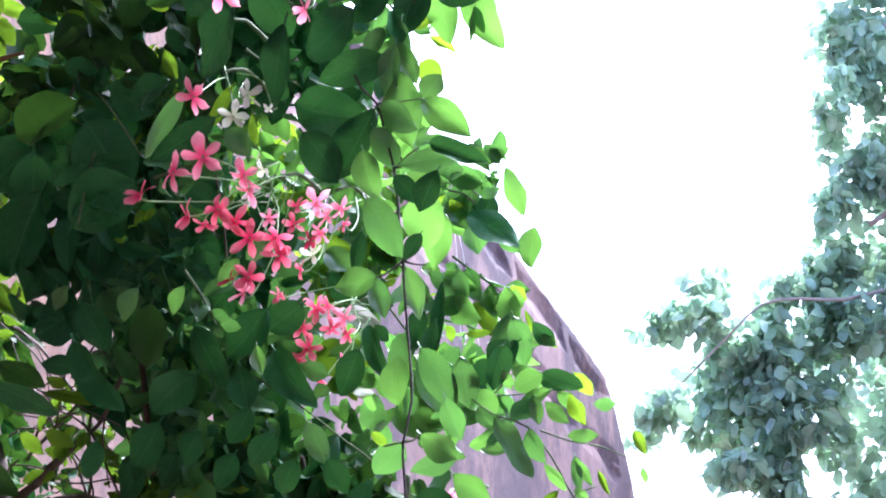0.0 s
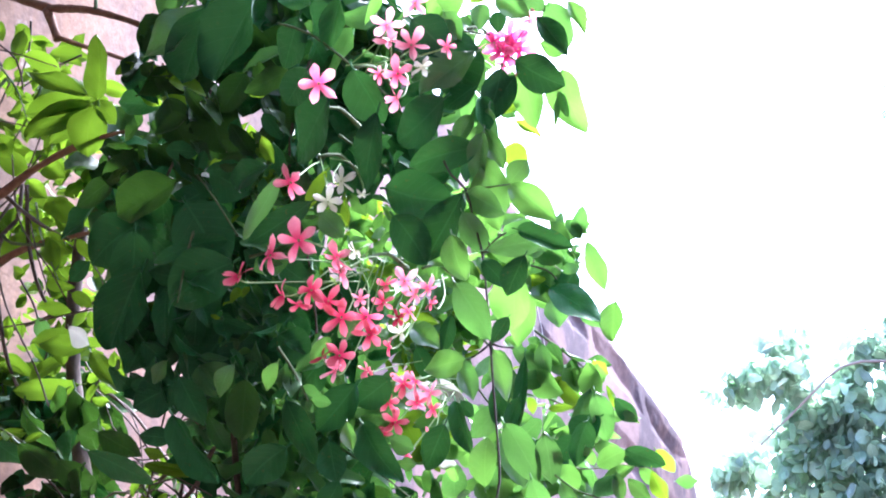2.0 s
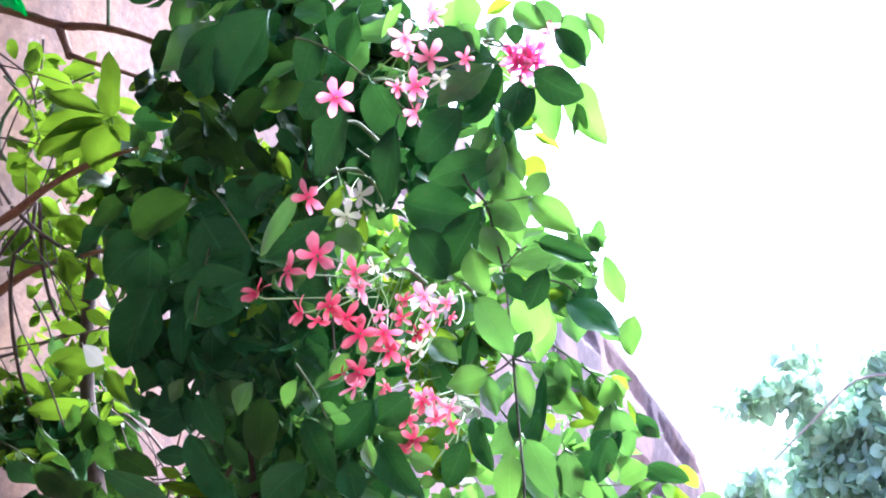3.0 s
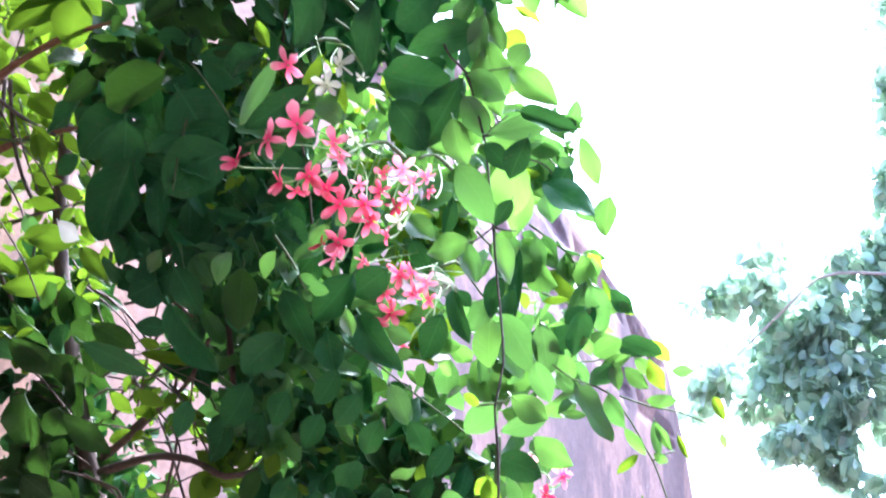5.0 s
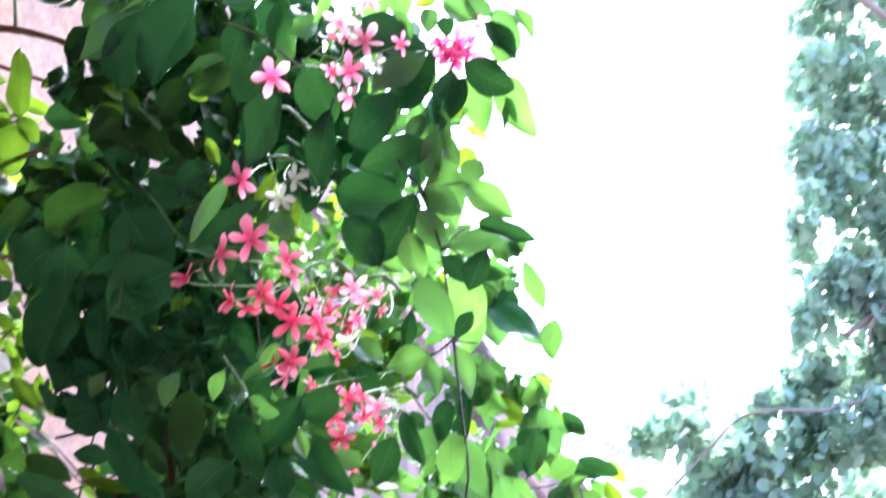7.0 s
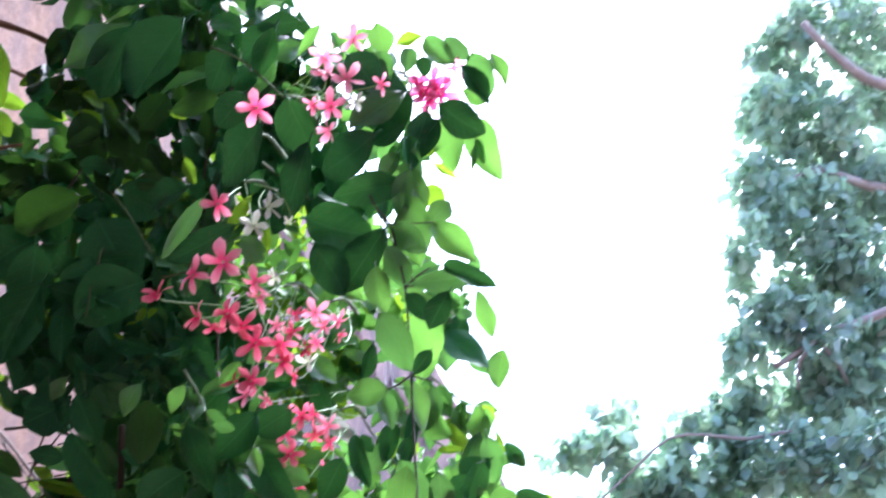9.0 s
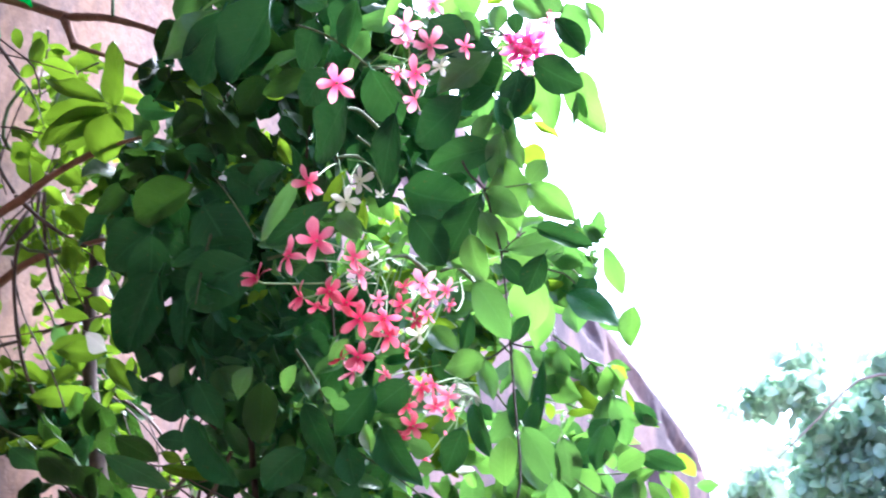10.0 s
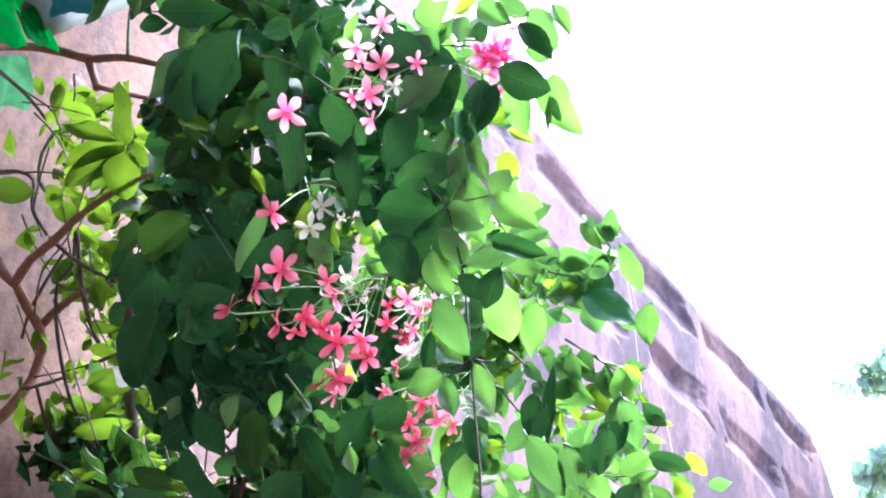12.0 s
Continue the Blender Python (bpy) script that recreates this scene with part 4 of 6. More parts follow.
leaf("mature", -0.482, 1.318, 1.904, 0.073, 0.033, 129, -38, 9)
leaf("mature", -0.265, 1.155, 1.943, 0.077, 0.058, 133, -4, 11)
leaf("green", 0.017, 1.010, 2.049, 0.048, 0.018, 98, -9, 16)
leaf("fresh", 0.027, 1.020, 2.065, 0.039, 0.019, 68, -9, -7)
leaf("fresh", 0.029, 1.020, 2.020, 0.065, 0.032, 80, 4, 12)
leaf("green", 0.024, 1.000, 2.000, 0.039, 0.024, 31, 10, 13)
leaf("fresh", 0.047, 1.020, 2.042, 0.026, 0.021, -52, -2, -13)
leaf("fresh", 0.061, 1.020, 2.010, 0.051, 0.026, 41, 6, 4)
leaf("green", 0.058, 0.990, 1.956, 0.057, 0.019, -10, -10, 14)
leaf("mature", 0.078, 0.979, 1.952, 0.048, 0.019, 23, 2, -13)
leaf("fresh", 0.079, 1.431, 2.164, 0.062, 0.022, 71, 5, -19)
leaf("green", 0.017, 1.000, 1.972, 0.039, 0.023, 63, -10, 6)
leaf("fresh", 0.003, 1.010, 1.955, 0.041, 0.022, 78, -17, 1)
leaf("fresh", 0.013, 1.210, 2.062, 0.040, 0.018, 18, -15, 10)
leaf("mature", 0.054, 0.989, 1.927, 0.035, 0.020, 116, -8, 3)
leaf("mature", 0.037, 0.989, 1.929, 0.029, 0.016, 50, -17, -5)
leaf("fresh", 0.016, 1.420, 2.138, 0.054, 0.031, 70, 10, 6)
leaf("fresh", 0.040, 1.431, 2.170, 0.056, 0.013, 6, -20, 13)
leaf("mature", 0.044, 1.420, 2.136, 0.042, 0.030, 126, 10, -5)
leaf("mature", 0.056, 1.409, 2.105, 0.074, 0.039, 35, 16, -15)
leaf("fresh", 0.100, 1.431, 2.091, 0.047, 0.026, 96, -1, 16)
leaf("green", 0.074, 1.431, 2.101, 0.043, 0.024, 52, 14, 18)
leaf("green", 0.030, 1.442, 2.111, 0.039, 0.032, 77, -12, -25)
leaf("fresh", -0.036, 1.106, 2.004, 0.031, 0.015, 27, 4, -20)
leaf("mature", -0.001, 1.000, 1.884, 0.033, 0.012, 104, -1, -18)
leaf("green", 0.020, 0.989, 1.898, 0.055, 0.029, 58, 12, 11)
leaf("mature", 0.043, 0.989, 1.881, 0.024, 0.013, 123, 6, 0)
leaf("fresh", 0.028, 1.200, 1.989, 0.056, 0.026, 101, 1, -4)
leaf("green", 0.031, 1.349, 2.011, 0.038, 0.019, 77, 4, 3)
leaf("green", 0.014, 1.360, 2.014, 0.052, 0.019, 40, 5, -6)
leaf("mature", 0.007, 1.338, 1.965, 0.093, 0.016, 95, 21, 4)
leaf("fresh", 0.031, 1.360, 1.987, 0.044, 0.034, 28, 15, 19)
leaf("fresh", 0.041, 1.011, 1.853, 0.042, 0.019, 77, -10, -24)
leaf("green", 0.019, 1.000, 1.845, 0.034, 0.016, 75, 14, -5)
leaf("mature", -0.021, 1.200, 1.899, 0.020, 0.013, 54, 1, -4)
leaf("green", -0.033, 1.371, 1.951, 0.050, 0.025, 133, 1, -17)
leaf("mature", -0.017, 1.360, 1.966, 0.049, 0.022, 103, -1, -6)
leaf("fresh", 0.034, 0.989, 1.777, 0.036, 0.024, -91, 0, -33)
leaf("green", 0.020, 1.270, 1.880, 0.068, 0.033, 60, 9, 5)
leaf("green", 0.046, 1.270, 1.874, 0.054, 0.026, 85, -19, -10)
leaf("young", 0.049, 1.349, 1.956, 0.027, 0.010, -4, 0, 9)
leaf("green", 0.070, 1.360, 1.956, 0.052, 0.022, -67, 0, 19)
leaf("mature", 0.079, 1.258, 1.885, 0.044, 0.025, 108, 0, -14)
leaf("mature", 0.064, 1.270, 1.885, 0.033, 0.023, 137, -7, 10)
leaf("fresh", 0.106, 1.270, 1.874, 0.030, 0.023, -26, -7, 12)
leaf("young", 0.101, 1.360, 1.971, 0.028, 0.008, -111, 11, 8)
leaf("young", 0.117, 1.360, 1.950, 0.027, 0.007, 30, 11, -2)
leaf("fresh", 0.107, 1.360, 1.948, 0.019, 0.008, -11, 0, -8)
leaf("fresh", 0.086, 1.360, 1.937, 0.025, 0.014, 55, -7, -22)
leaf("mature", 0.138, 1.270, 1.875, 0.041, 0.017, 22, -6, -15)
leaf("fresh", 0.087, 1.258, 1.872, 0.020, 0.012, 69, -16, 2)
leaf("fresh", 0.113, 1.270, 1.859, 0.034, 0.014, -25, 5, -5)
leaf("mature", -0.024, 1.200, 1.881, 0.054, 0.019, 71, 15, 13)
leaf("fresh", 0.072, 1.052, 2.195, 0.027, 0.022, -168, 11, -8)
leaf("mature", 0.061, 1.044, 2.160, 0.051, 0.033, 29, -16, 8)
leaf("fresh", 0.048, 1.066, 2.148, 0.057, 0.031, 78, 3, 10)
leaf("fresh", 0.084, 1.088, 2.159, 0.064, 0.033, 73, 5, 18)
leaf("green", 0.004, 1.018, 2.150, 0.045, 0.026, 69, -3, 9)
leaf("mature", 0.023, 1.028, 2.128, 0.047, 0.030, 110, -10, -32)
leaf("mature", -0.002, 0.997, 2.104, 0.032, 0.025, 147, -5, 21)
leaf("green", 0.019, 1.022, 2.080, 0.050, 0.024, 99, -18, 14)
leaf("fresh", 0.007, 1.038, 2.088, 0.032, 0.016, 146, -7, -6)
leaf("green", -0.010, 0.989, 2.176, 0.031, 0.021, 62, 0, 3)
leaf("green", -0.087, 1.249, 1.812, 0.044, 0.021, 69, -11, 2)
leaf("green", 0.011, 1.020, 1.663, 0.033, 0.024, 66, 5, 12)
leaf("olive", -0.067, 1.270, 1.748, 0.029, 0.015, 99, -8, 22)
leaf("fresh", -0.087, 1.281, 1.756, 0.030, 0.017, -23, 21, 34)
leaf("green", 0.069, 1.040, 1.765, 0.035, 0.018, 72, -15, 2)
leaf("fresh", 0.061, 1.029, 1.742, 0.033, 0.020, 35, -20, 5)
leaf("green", 0.056, 1.040, 1.732, 0.037, 0.018, 164, 6, -16)
leaf("green", 0.026, 1.020, 1.730, 0.035, 0.021, 137, -17, 3)
leaf("young", 0.021, 1.009, 1.741, 0.015, 0.008, 38, 7, -11)
leaf("green", 0.093, 1.248, 1.804, 0.062, 0.026, 61, -3, -35)
leaf("fresh", 0.074, 1.260, 1.806, 0.025, 0.009, -176, -8, 2)
leaf("green", 0.069, 1.260, 1.836, 0.028, 0.014, 49, 2, 22)
leaf("mature", 0.100, 1.260, 1.843, 0.031, 0.026, 134, -13, -32)
leaf("fresh", 0.114, 1.260, 1.843, 0.027, 0.014, 82, 5, -8)
leaf("fresh", 0.133, 1.260, 1.841, 0.029, 0.014, 42, 3, 10)
leaf("green", 0.113, 1.260, 1.809, 0.036, 0.022, 69, 7, 20)
leaf("fresh", 0.155, 1.260, 1.819, 0.029, 0.013, -2, 15, -23)
leaf("young", 0.152, 1.260, 1.844, 0.033, 0.015, 63, -1, 28)
leaf("fresh", 0.130, 1.260, 1.780, 0.031, 0.012, 54, -4, 14)
leaf("young", 0.123, 1.260, 1.760, 0.026, 0.010, 140, -1, -6)
leaf("green", 0.149, 1.260, 1.783, 0.032, 0.009, 84, 17, 15)
leaf("fresh", 0.156, 1.260, 1.786, 0.030, 0.009, 61, -3, 13)
leaf("fresh", 0.153, 1.260, 1.765, 0.016, 0.009, 35, -14, -10)
leaf("young", 0.173, 1.260, 1.775, 0.023, 0.006, 67, 10, 1)
leaf("young", 0.144, 1.248, 1.710, 0.034, 0.025, 66, -12, 6)
leaf("fresh", 0.057, 1.260, 1.772, 0.044, 0.026, 34, 4, 18)
leaf("mature", 0.027, 1.248, 1.753, 0.044, 0.029, 21, 11, -4)
leaf("young", 0.030, 1.020, 1.681, 0.018, 0.012, 132, -5, -2)
leaf("young", 0.039, 1.020, 1.673, 0.028, 0.015, 68, -3, 20)
leaf("green", 0.022, 1.260, 1.734, 0.034, 0.017, 61, 17, 19)
leaf("mature", 0.020, 1.248, 1.708, 0.027, 0.018, 155, 4, -3)
leaf("fresh", 0.038, 1.260, 1.717, 0.028, 0.016, 19, 10, -5)
leaf("young", 0.205, 1.260, 1.811, 0.024, 0.013, 69, 3, -23)
leaf("fresh", 0.208, 1.260, 1.781, 0.015, 0.008, 80, -5, 20)
leaf("olive", -0.535, 1.332, 2.043, 0.049, 0.026, -6, -11, -21)
leaf("young", -0.549, 1.319, 2.165, 0.043, 0.023, 40, -2, 23)
leaf("young", -0.583, 1.330, 2.273, 0.044, 0.026, 35, 16, -5)
leaf("young", -0.621, 1.410, 2.269, 0.042, 0.023, 37, -5, -2)
leaf("shaded_olive", -0.544, 1.379, 1.989, 0.060, 0.027, 153, -38, 1)
leaf("shaded_olive", -0.497, 1.345, 1.943, 0.071, 0.032, 135, -38, -21)
leaf("shaded_olive", -0.445, 1.301, 1.911, 0.059, 0.025, 125, -38, -4)
leaf("shaded_olive", -0.403, 1.260, 1.870, 0.063, 0.028, 130, -38, -16)
leaf("shaded_olive", -0.547, 1.378, 1.940, 0.072, 0.037, 64, -38, 27)
leaf("shaded_olive", -0.433, 1.287, 1.832, 0.062, 0.027, 129, -38, -6)
leaf("shaded_olive", -0.517, 1.342, 1.896, 0.083, 0.038, 51, -38, -3)
leaf("shaded_olive", -0.442, 1.286, 1.847, 0.076, 0.037, 121, -38, 19)
leaf("shaded_olive", -0.500, 1.312, 1.825, 0.073, 0.036, 112, -38, -10)
leaf("shaded_olive", -0.456, 1.297, 1.811, 0.064, 0.033, 136, -38, -12)
leaf("shaded_olive", -0.486, 1.307, 1.800, 0.062, 0.029, 125, -38, 8)
# the next two wide dark leaves stand in for wall in shade
leaf("shaded_olive", -0.476, 1.320, 1.765, 0.085, 0.049, 122, -38, 9)
leaf("shaded_olive", -0.468, 1.325, 1.739, 0.077, 0.046, 62, -38, -18)
leaf("shaded_olive", -0.407, 1.267, 1.793, 0.066, 0.024, 55, -38, -13)
leaf("shaded_olive", -0.445, 1.282, 1.861, 0.057, 0.033, 59, -38, 14)
leaf("young", -0.395, 1.307, 1.835, 0.034, 0.017, 39, 2, -3)
leaf("young", -0.333, 1.240, 1.818, 0.032, 0.016, 30, -8, 0)
leaf("mature", -0.285, 1.213, 1.789, 0.036, 0.019, 107, 1, -13)
leaf("young", -0.280, 1.219, 1.795, 0.015, 0.012, 58, -6, 12)
leaf("young", -0.404, 1.404, 1.778, 0.021, 0.012, 108, -18, -6)
leaf("young", -0.372, 1.369, 1.755, 0.020, 0.010, 36, -13, 22)
leaf("young", -0.290, 1.310, 1.747, 0.039, 0.031, 130, 7, 7)
leaf("young", -0.270, 1.287, 1.762, 0.027, 0.013, 22, 4, 4)
leaf("young", -0.244, 1.284, 1.769, 0.025, 0.014, 129, 3, -22)
leaf("young", -0.228, 1.247, 1.739, 0.019, 0.012, 141, 3, 8)
leaf("young", -0.312, 1.318, 1.725, 0.027, 0.014, 95, -16, 12)
leaf("mature", -0.341, 1.320, 1.729, 0.055, 0.025, 170, 7, -21)
leaf("mature", -0.227, 1.192, 1.796, 0.049, 0.032, 124, -5, -4)
leaf("mature", -0.262, 1.254, 1.780, 0.048, 0.030, 120, -6, 5)
leaf("mature", -0.221, 1.236, 1.785, 0.038, 0.024, 120, -14, -3)
leaf("mature", -0.184, 1.188, 1.791, 0.035, 0.026, 117, 2, 10)
leaf("mature", -0.140, 1.182, 1.809, 0.037, 0.024, 124, 1, -3)
leaf("mature", -0.129, 1.222, 1.799, 0.038, 0.026, 128, 8, -28)
leaf("mature", -0.164, 1.230, 1.782, 0.036, 0.024, 117, 10, -4)
leaf("mature", -0.112, 1.253, 1.781, 0.041, 0.023, 118, -14, -6)
leaf("mature", -0.129, 1.241, 1.743, 0.039, 0.026, 126, -20, -29)
leaf("mature", -0.187, 1.232, 1.722, 0.041, 0.025, 117, -4, -11)
leaf("mature", -0.129, 1.248, 1.719, 0.037, 0.021, 58, 8, -12)
leaf("mature", -0.070, 1.267, 1.786, 0.038, 0.023, 66, -14, -13)
leaf("mature", -0.050, 1.265, 1.764, 0.038, 0.022, 125, 19, 0)
leaf("mature", -0.078, 1.255, 1.716, 0.035, 0.021, 57, -7, -14)
leaf("mature", -0.065, 1.266, 1.734, 0.037, 0.021, 127, -12, -2)
leaf("shaded_olive", -0.214, 1.221, 1.728, 0.034, 0.021, 117, 5, 16)
leaf("mature", -0.151, 1.232, 1.710, 0.034, 0.020, 78, 13, 4)
leaf("green", -0.115, 1.230, 1.701, 0.020, 0.015, 86, -7, -12)
leaf("fresh", -0.015, 0.997, 2.214, 0.033, 0.025, 75, -25, -14)
leaf("young", 0.008, 1.030, 2.242, 0.029, 0.014, -19, 5, -5)
leaf("green", 0.009, 1.018, 2.207, 0.026, 0.018, 102, 4, -19)
leaf("mature", 0.023, 1.027, 2.208, 0.021, 0.016, 89, 10, 4)
leaf("green", 0.038, 1.025, 2.224, 0.040, 0.024, 41, 0, 6)
leaf("green", 0.055, 1.028, 2.231, 0.034, 0.019, 35, -25, -8)
leaf("green", 0.076, 1.047, 2.215, 0.046, 0.027, 68, -10, 25)
leaf("mature", 0.072, 1.040, 2.197, 0.047, 0.021, 55, -2, -7)
leaf("fresh", 0.093, 1.049, 2.224, 0.039, 0.016, 66, 9, -15)
leaf("mature", -0.005, 0.996, 2.139, 0.080, 0.047, 75, 16, -10)
leaf("mature", 0.023, 1.032, 2.126, 0.054, 0.029, 134, -1, -13)
leaf("mature", 0.018, 1.011, 2.094, 0.034, 0.020, 84, 9, -30)
leaf("young", 0.031, 1.078, 2.151, 0.037, 0.017, -18, 8, -11)
leaf("young", 0.045, 1.089, 2.130, 0.031, 0.011, 34, 1, -16)
leaf("young", 0.037, 1.078, 2.095, 0.027, 0.022, 42, 3, 3)
leaf("green", 0.000, 1.012, 2.081, 0.031, 0.017, 120, 6, 4)
leaf("fresh", 0.077, 1.088, 2.155, 0.027, 0.009, 74, 7, 14)
leaf("fresh", 0.071, 1.087, 2.146, 0.030, 0.006, 97, -4, -17)
leaf("fresh", 0.012, 1.047, 2.093, 0.033, 0.016, 129, -14, 10)
leaf("fresh", 0.037, 1.080, 1.949, 0.048, 0.038, 90, -4, 15)
leaf("mature", 0.003, 1.320, 1.940, 0.036, 0.017, 111, 0, -14)
leaf("mature", 0.078, 1.320, 1.920, 0.040, 0.032, 135, 10, 27)
leaf("green", 0.093, 1.320, 1.935, 0.052, 0.024, 78, -2, -13)
leaf("mature", 0.118, 1.320, 1.942, 0.033, 0.018, 48, -9, 12)
leaf("fresh", 0.115, 1.320, 1.936, 0.030, 0.011, -169, -6, -6)
leaf("green", 0.006, 1.320, 1.892, 0.062, 0.029, 73, 8, 0)
leaf("mature", 0.044, 1.320, 1.898, 0.041, 0.023, 36, 1, -8)
leaf("fresh", 0.102, 1.320, 1.897, 0.035, 0.020, 32, -7, 2)
leaf("mature", 0.129, 1.320, 1.891, 0.036, 0.014, 16, 2, 8)
leaf("young", 0.155, 1.320, 1.888, 0.028, 0.016, 52, -5, 5)
leaf("fresh", 0.141, 1.320, 1.871, 0.030, 0.014, 39, 5, 1)
leaf("green", 0.176, 1.320, 1.868, 0.023, 0.014, -3, 6, 14)
leaf("fresh", 0.061, 1.320, 1.871, 0.031, 0.023, 64, 2, 1)
leaf("fresh", 0.052, 1.420, 2.207, 0.047, 0.024, 161, -11, 5)
leaf("green", 0.022, 1.420, 2.142, 0.061, 0.026, 127, -1, -4)
leaf("fresh", -0.282, 1.100, 1.900, 0.025, 0.014, 123, -9, 8)
leaf("fresh", -0.097, 1.091, 1.834, 0.031, 0.012, 67, 28, 6)
leaf("green", -0.207, 1.070, 1.878, 0.032, 0.020, 118, 1, 6)
leaf("fresh", -0.174, 1.090, 1.889, 0.029, 0.015, 118, -7, 1)
leaf("fresh", -0.130, 1.090, 1.913, 0.029, 0.015, 126, -7, -9)
leaf("green", -0.108, 1.090, 1.935, 0.028, 0.017, 140, 3, 3)

stem(BARK, 0.0070, 0.0062, (-0.804, 1.179, 2.467), (-0.779, 1.263, 2.537), (-0.757, 1.302, 2.563), (-0.718, 1.327, 2.566), (-0.659, 1.313, 2.531), (-0.639, 1.312, 2.523), label="bent reddish-brown woody stem")
stem(BARK, 0.0058, 0.0022, (-0.639, 1.310, 2.521), (-0.549, 1.263, 2.471), (-0.474, 1.234, 2.424), (-0.433, 1.232, 2.403), (-0.348, 1.168, 2.343))
stem(BARK, 0.0067, 0.0052, (-0.648, 1.316, 2.527), (-0.622, 1.299, 2.486), (-0.603, 1.291, 2.452))
stem(BARK, 0.0033, 0.0025, (-0.604, 1.288, 2.453), (-0.567, 1.307, 2.447), (-0.527, 1.335, 2.445), (-0.469, 1.357, 2.426), (-0.443, 1.373, 2.427))
stem(GREEN_STEM, 0.0025, 0.0020, (-0.532, 1.251, 2.461), (-0.549, 1.263, 2.518), (-0.612, 1.331, 2.666))
stem(BARK, 0.0024, 0.0017, (-0.464, 1.338, 2.417), (-0.463, 1.340, 2.396), (-0.467, 1.326, 2.427))
stem(BARK, 0.0085, 0.0062, (-0.787, 1.269, 2.314), (-0.758, 1.333, 2.255), (-0.725, 1.339, 2.212), (-0.711, 1.349, 2.199), label="bent reddish-brown woody stem")
stem(BARK, 0.0066, 0.0070, (-0.712, 1.346, 2.202), (-0.712, 1.380, 2.181), (-0.713, 1.413, 2.167), (-0.718, 1.432, 2.143), (-0.727, 1.436, 2.105), (-0.741, 1.424, 2.062), (-0.758, 1.403, 2.017), (-0.771, 1.358, 1.944), label="bent reddish-brown woody stem")
stem(BARK, 0.0064, 0.0019, (-0.712, 1.346, 2.202), (-0.677, 1.324, 2.219), (-0.639, 1.313, 2.234), (-0.592, 1.293, 2.252), (-0.543, 1.282, 2.271), (-0.488, 1.257, 2.269), (-0.434, 1.228, 2.257))
stem(BARK, 0.0060, 0.0019, (-0.712, 1.415, 2.172), (-0.676, 1.397, 2.184), (-0.637, 1.386, 2.197), (-0.579, 1.373, 2.202), (-0.507, 1.333, 2.186))
stem(DARK_BARK, 0.0029, 0.0022, (-0.745, 1.236, 2.485), (-0.707, 1.257, 2.453), (-0.683, 1.269, 2.429), (-0.668, 1.285, 2.408))
stem(DARK_BARK, 0.0029, 0.0022, (-0.762, 1.284, 2.341), (-0.730, 1.320, 2.360), (-0.699, 1.321, 2.341), (-0.681, 1.312, 2.288), (-0.649, 1.312, 2.246))
stem(GREEN_STEM, 0.0025, 0.0022, (-0.706, 1.368, 2.346), (-0.712, 1.347, 2.357), (-0.713, 1.341, 2.399), (-0.694, 1.336, 2.430))
stem(DARK_BARK, 0.0029, 0.0022, (-0.655, 1.326, 2.250), (-0.614, 1.325, 2.215), (-0.588, 1.342, 2.200), (-0.555, 1.347, 2.183))
stem(DARK_BARK, 0.0029, 0.0022, (-0.660, 1.379, 2.288), (-0.659, 1.385, 2.239), (-0.671, 1.379, 2.213), (-0.676, 1.395, 2.172), (-0.670, 1.416, 2.116), (-0.661, 1.446, 2.063), (-0.647, 1.492, 2.017))
stem(DARK_BARK, 0.0025, 0.0022, (-0.629, 1.343, 2.264), (-0.623, 1.364, 2.199), (-0.601, 1.368, 2.142), (-0.594, 1.390, 2.120))
stem(DARK_BARK, 0.0025, 0.0022, (-0.715, 1.407, 2.076), (-0.684, 1.441, 2.103), (-0.630, 1.445, 2.124), (-0.582, 1.433, 2.134))
stem(DARK_BARK, 0.0025, 0.0022, (-0.717, 1.434, 2.095), (-0.718, 1.466, 2.060), (-0.710, 1.491, 2.029), (-0.698, 1.534, 2.003))
stem(GREEN_STEM, 0.0023, 0.0019, (-0.663, 1.370, 2.207), (-0.644, 1.365, 2.193), (-0.604, 1.358, 2.185), (-0.564, 1.354, 2.183))
stem(DARK_BARK, 0.0023, 0.0019, (-0.663, 1.372, 2.259), (-0.684, 1.369, 2.209), (-0.719, 1.392, 2.175), (-0.735, 1.409, 2.152))
stem(DARK_BARK, 0.0013, 0.0010, (-0.701, 1.382, 2.169), (-0.681, 1.356, 2.220), (-0.637, 1.337, 2.254), (-0.604, 1.309, 2.309), (-0.584, 1.283, 2.359))
stem(DARK_BARK, 0.0011, 0.0008, (-0.659, 1.339, 2.310), (-0.652, 1.378, 2.236), (-0.508, 1.252, 2.087), (-0.475, 1.243, 2.044))
stem(DARK_BARK, 0.0012, 0.0009, (-0.643, 1.275, 2.373), (-0.665, 1.295, 2.337), (-0.684, 1.318, 2.293), (-0.676, 1.335, 2.259))
stem(DARK_BARK, 0.0011, 0.0008, (-0.732, 1.275, 2.327), (-0.669, 1.284, 2.327), (-0.618, 1.289, 2.317), (-0.561, 1.297, 2.300))
stem(DARK_BARK, 0.0013, 0.0010, (-0.677, 1.192, 2.421), (-0.636, 1.205, 2.391), (-0.601, 1.219, 2.364), (-0.593, 1.236, 2.331))
stem(DARK_BARK, 0.0010, 0.0007, (-0.644, 1.208, 2.381), (-0.596, 1.216, 2.369), (-0.548, 1.224, 2.353))
stem(DARK_BARK, 0.0011, 0.0008, (-0.711, 1.419, 2.098), (-0.640, 1.416, 2.104), (-0.403, 1.185, 2.009))
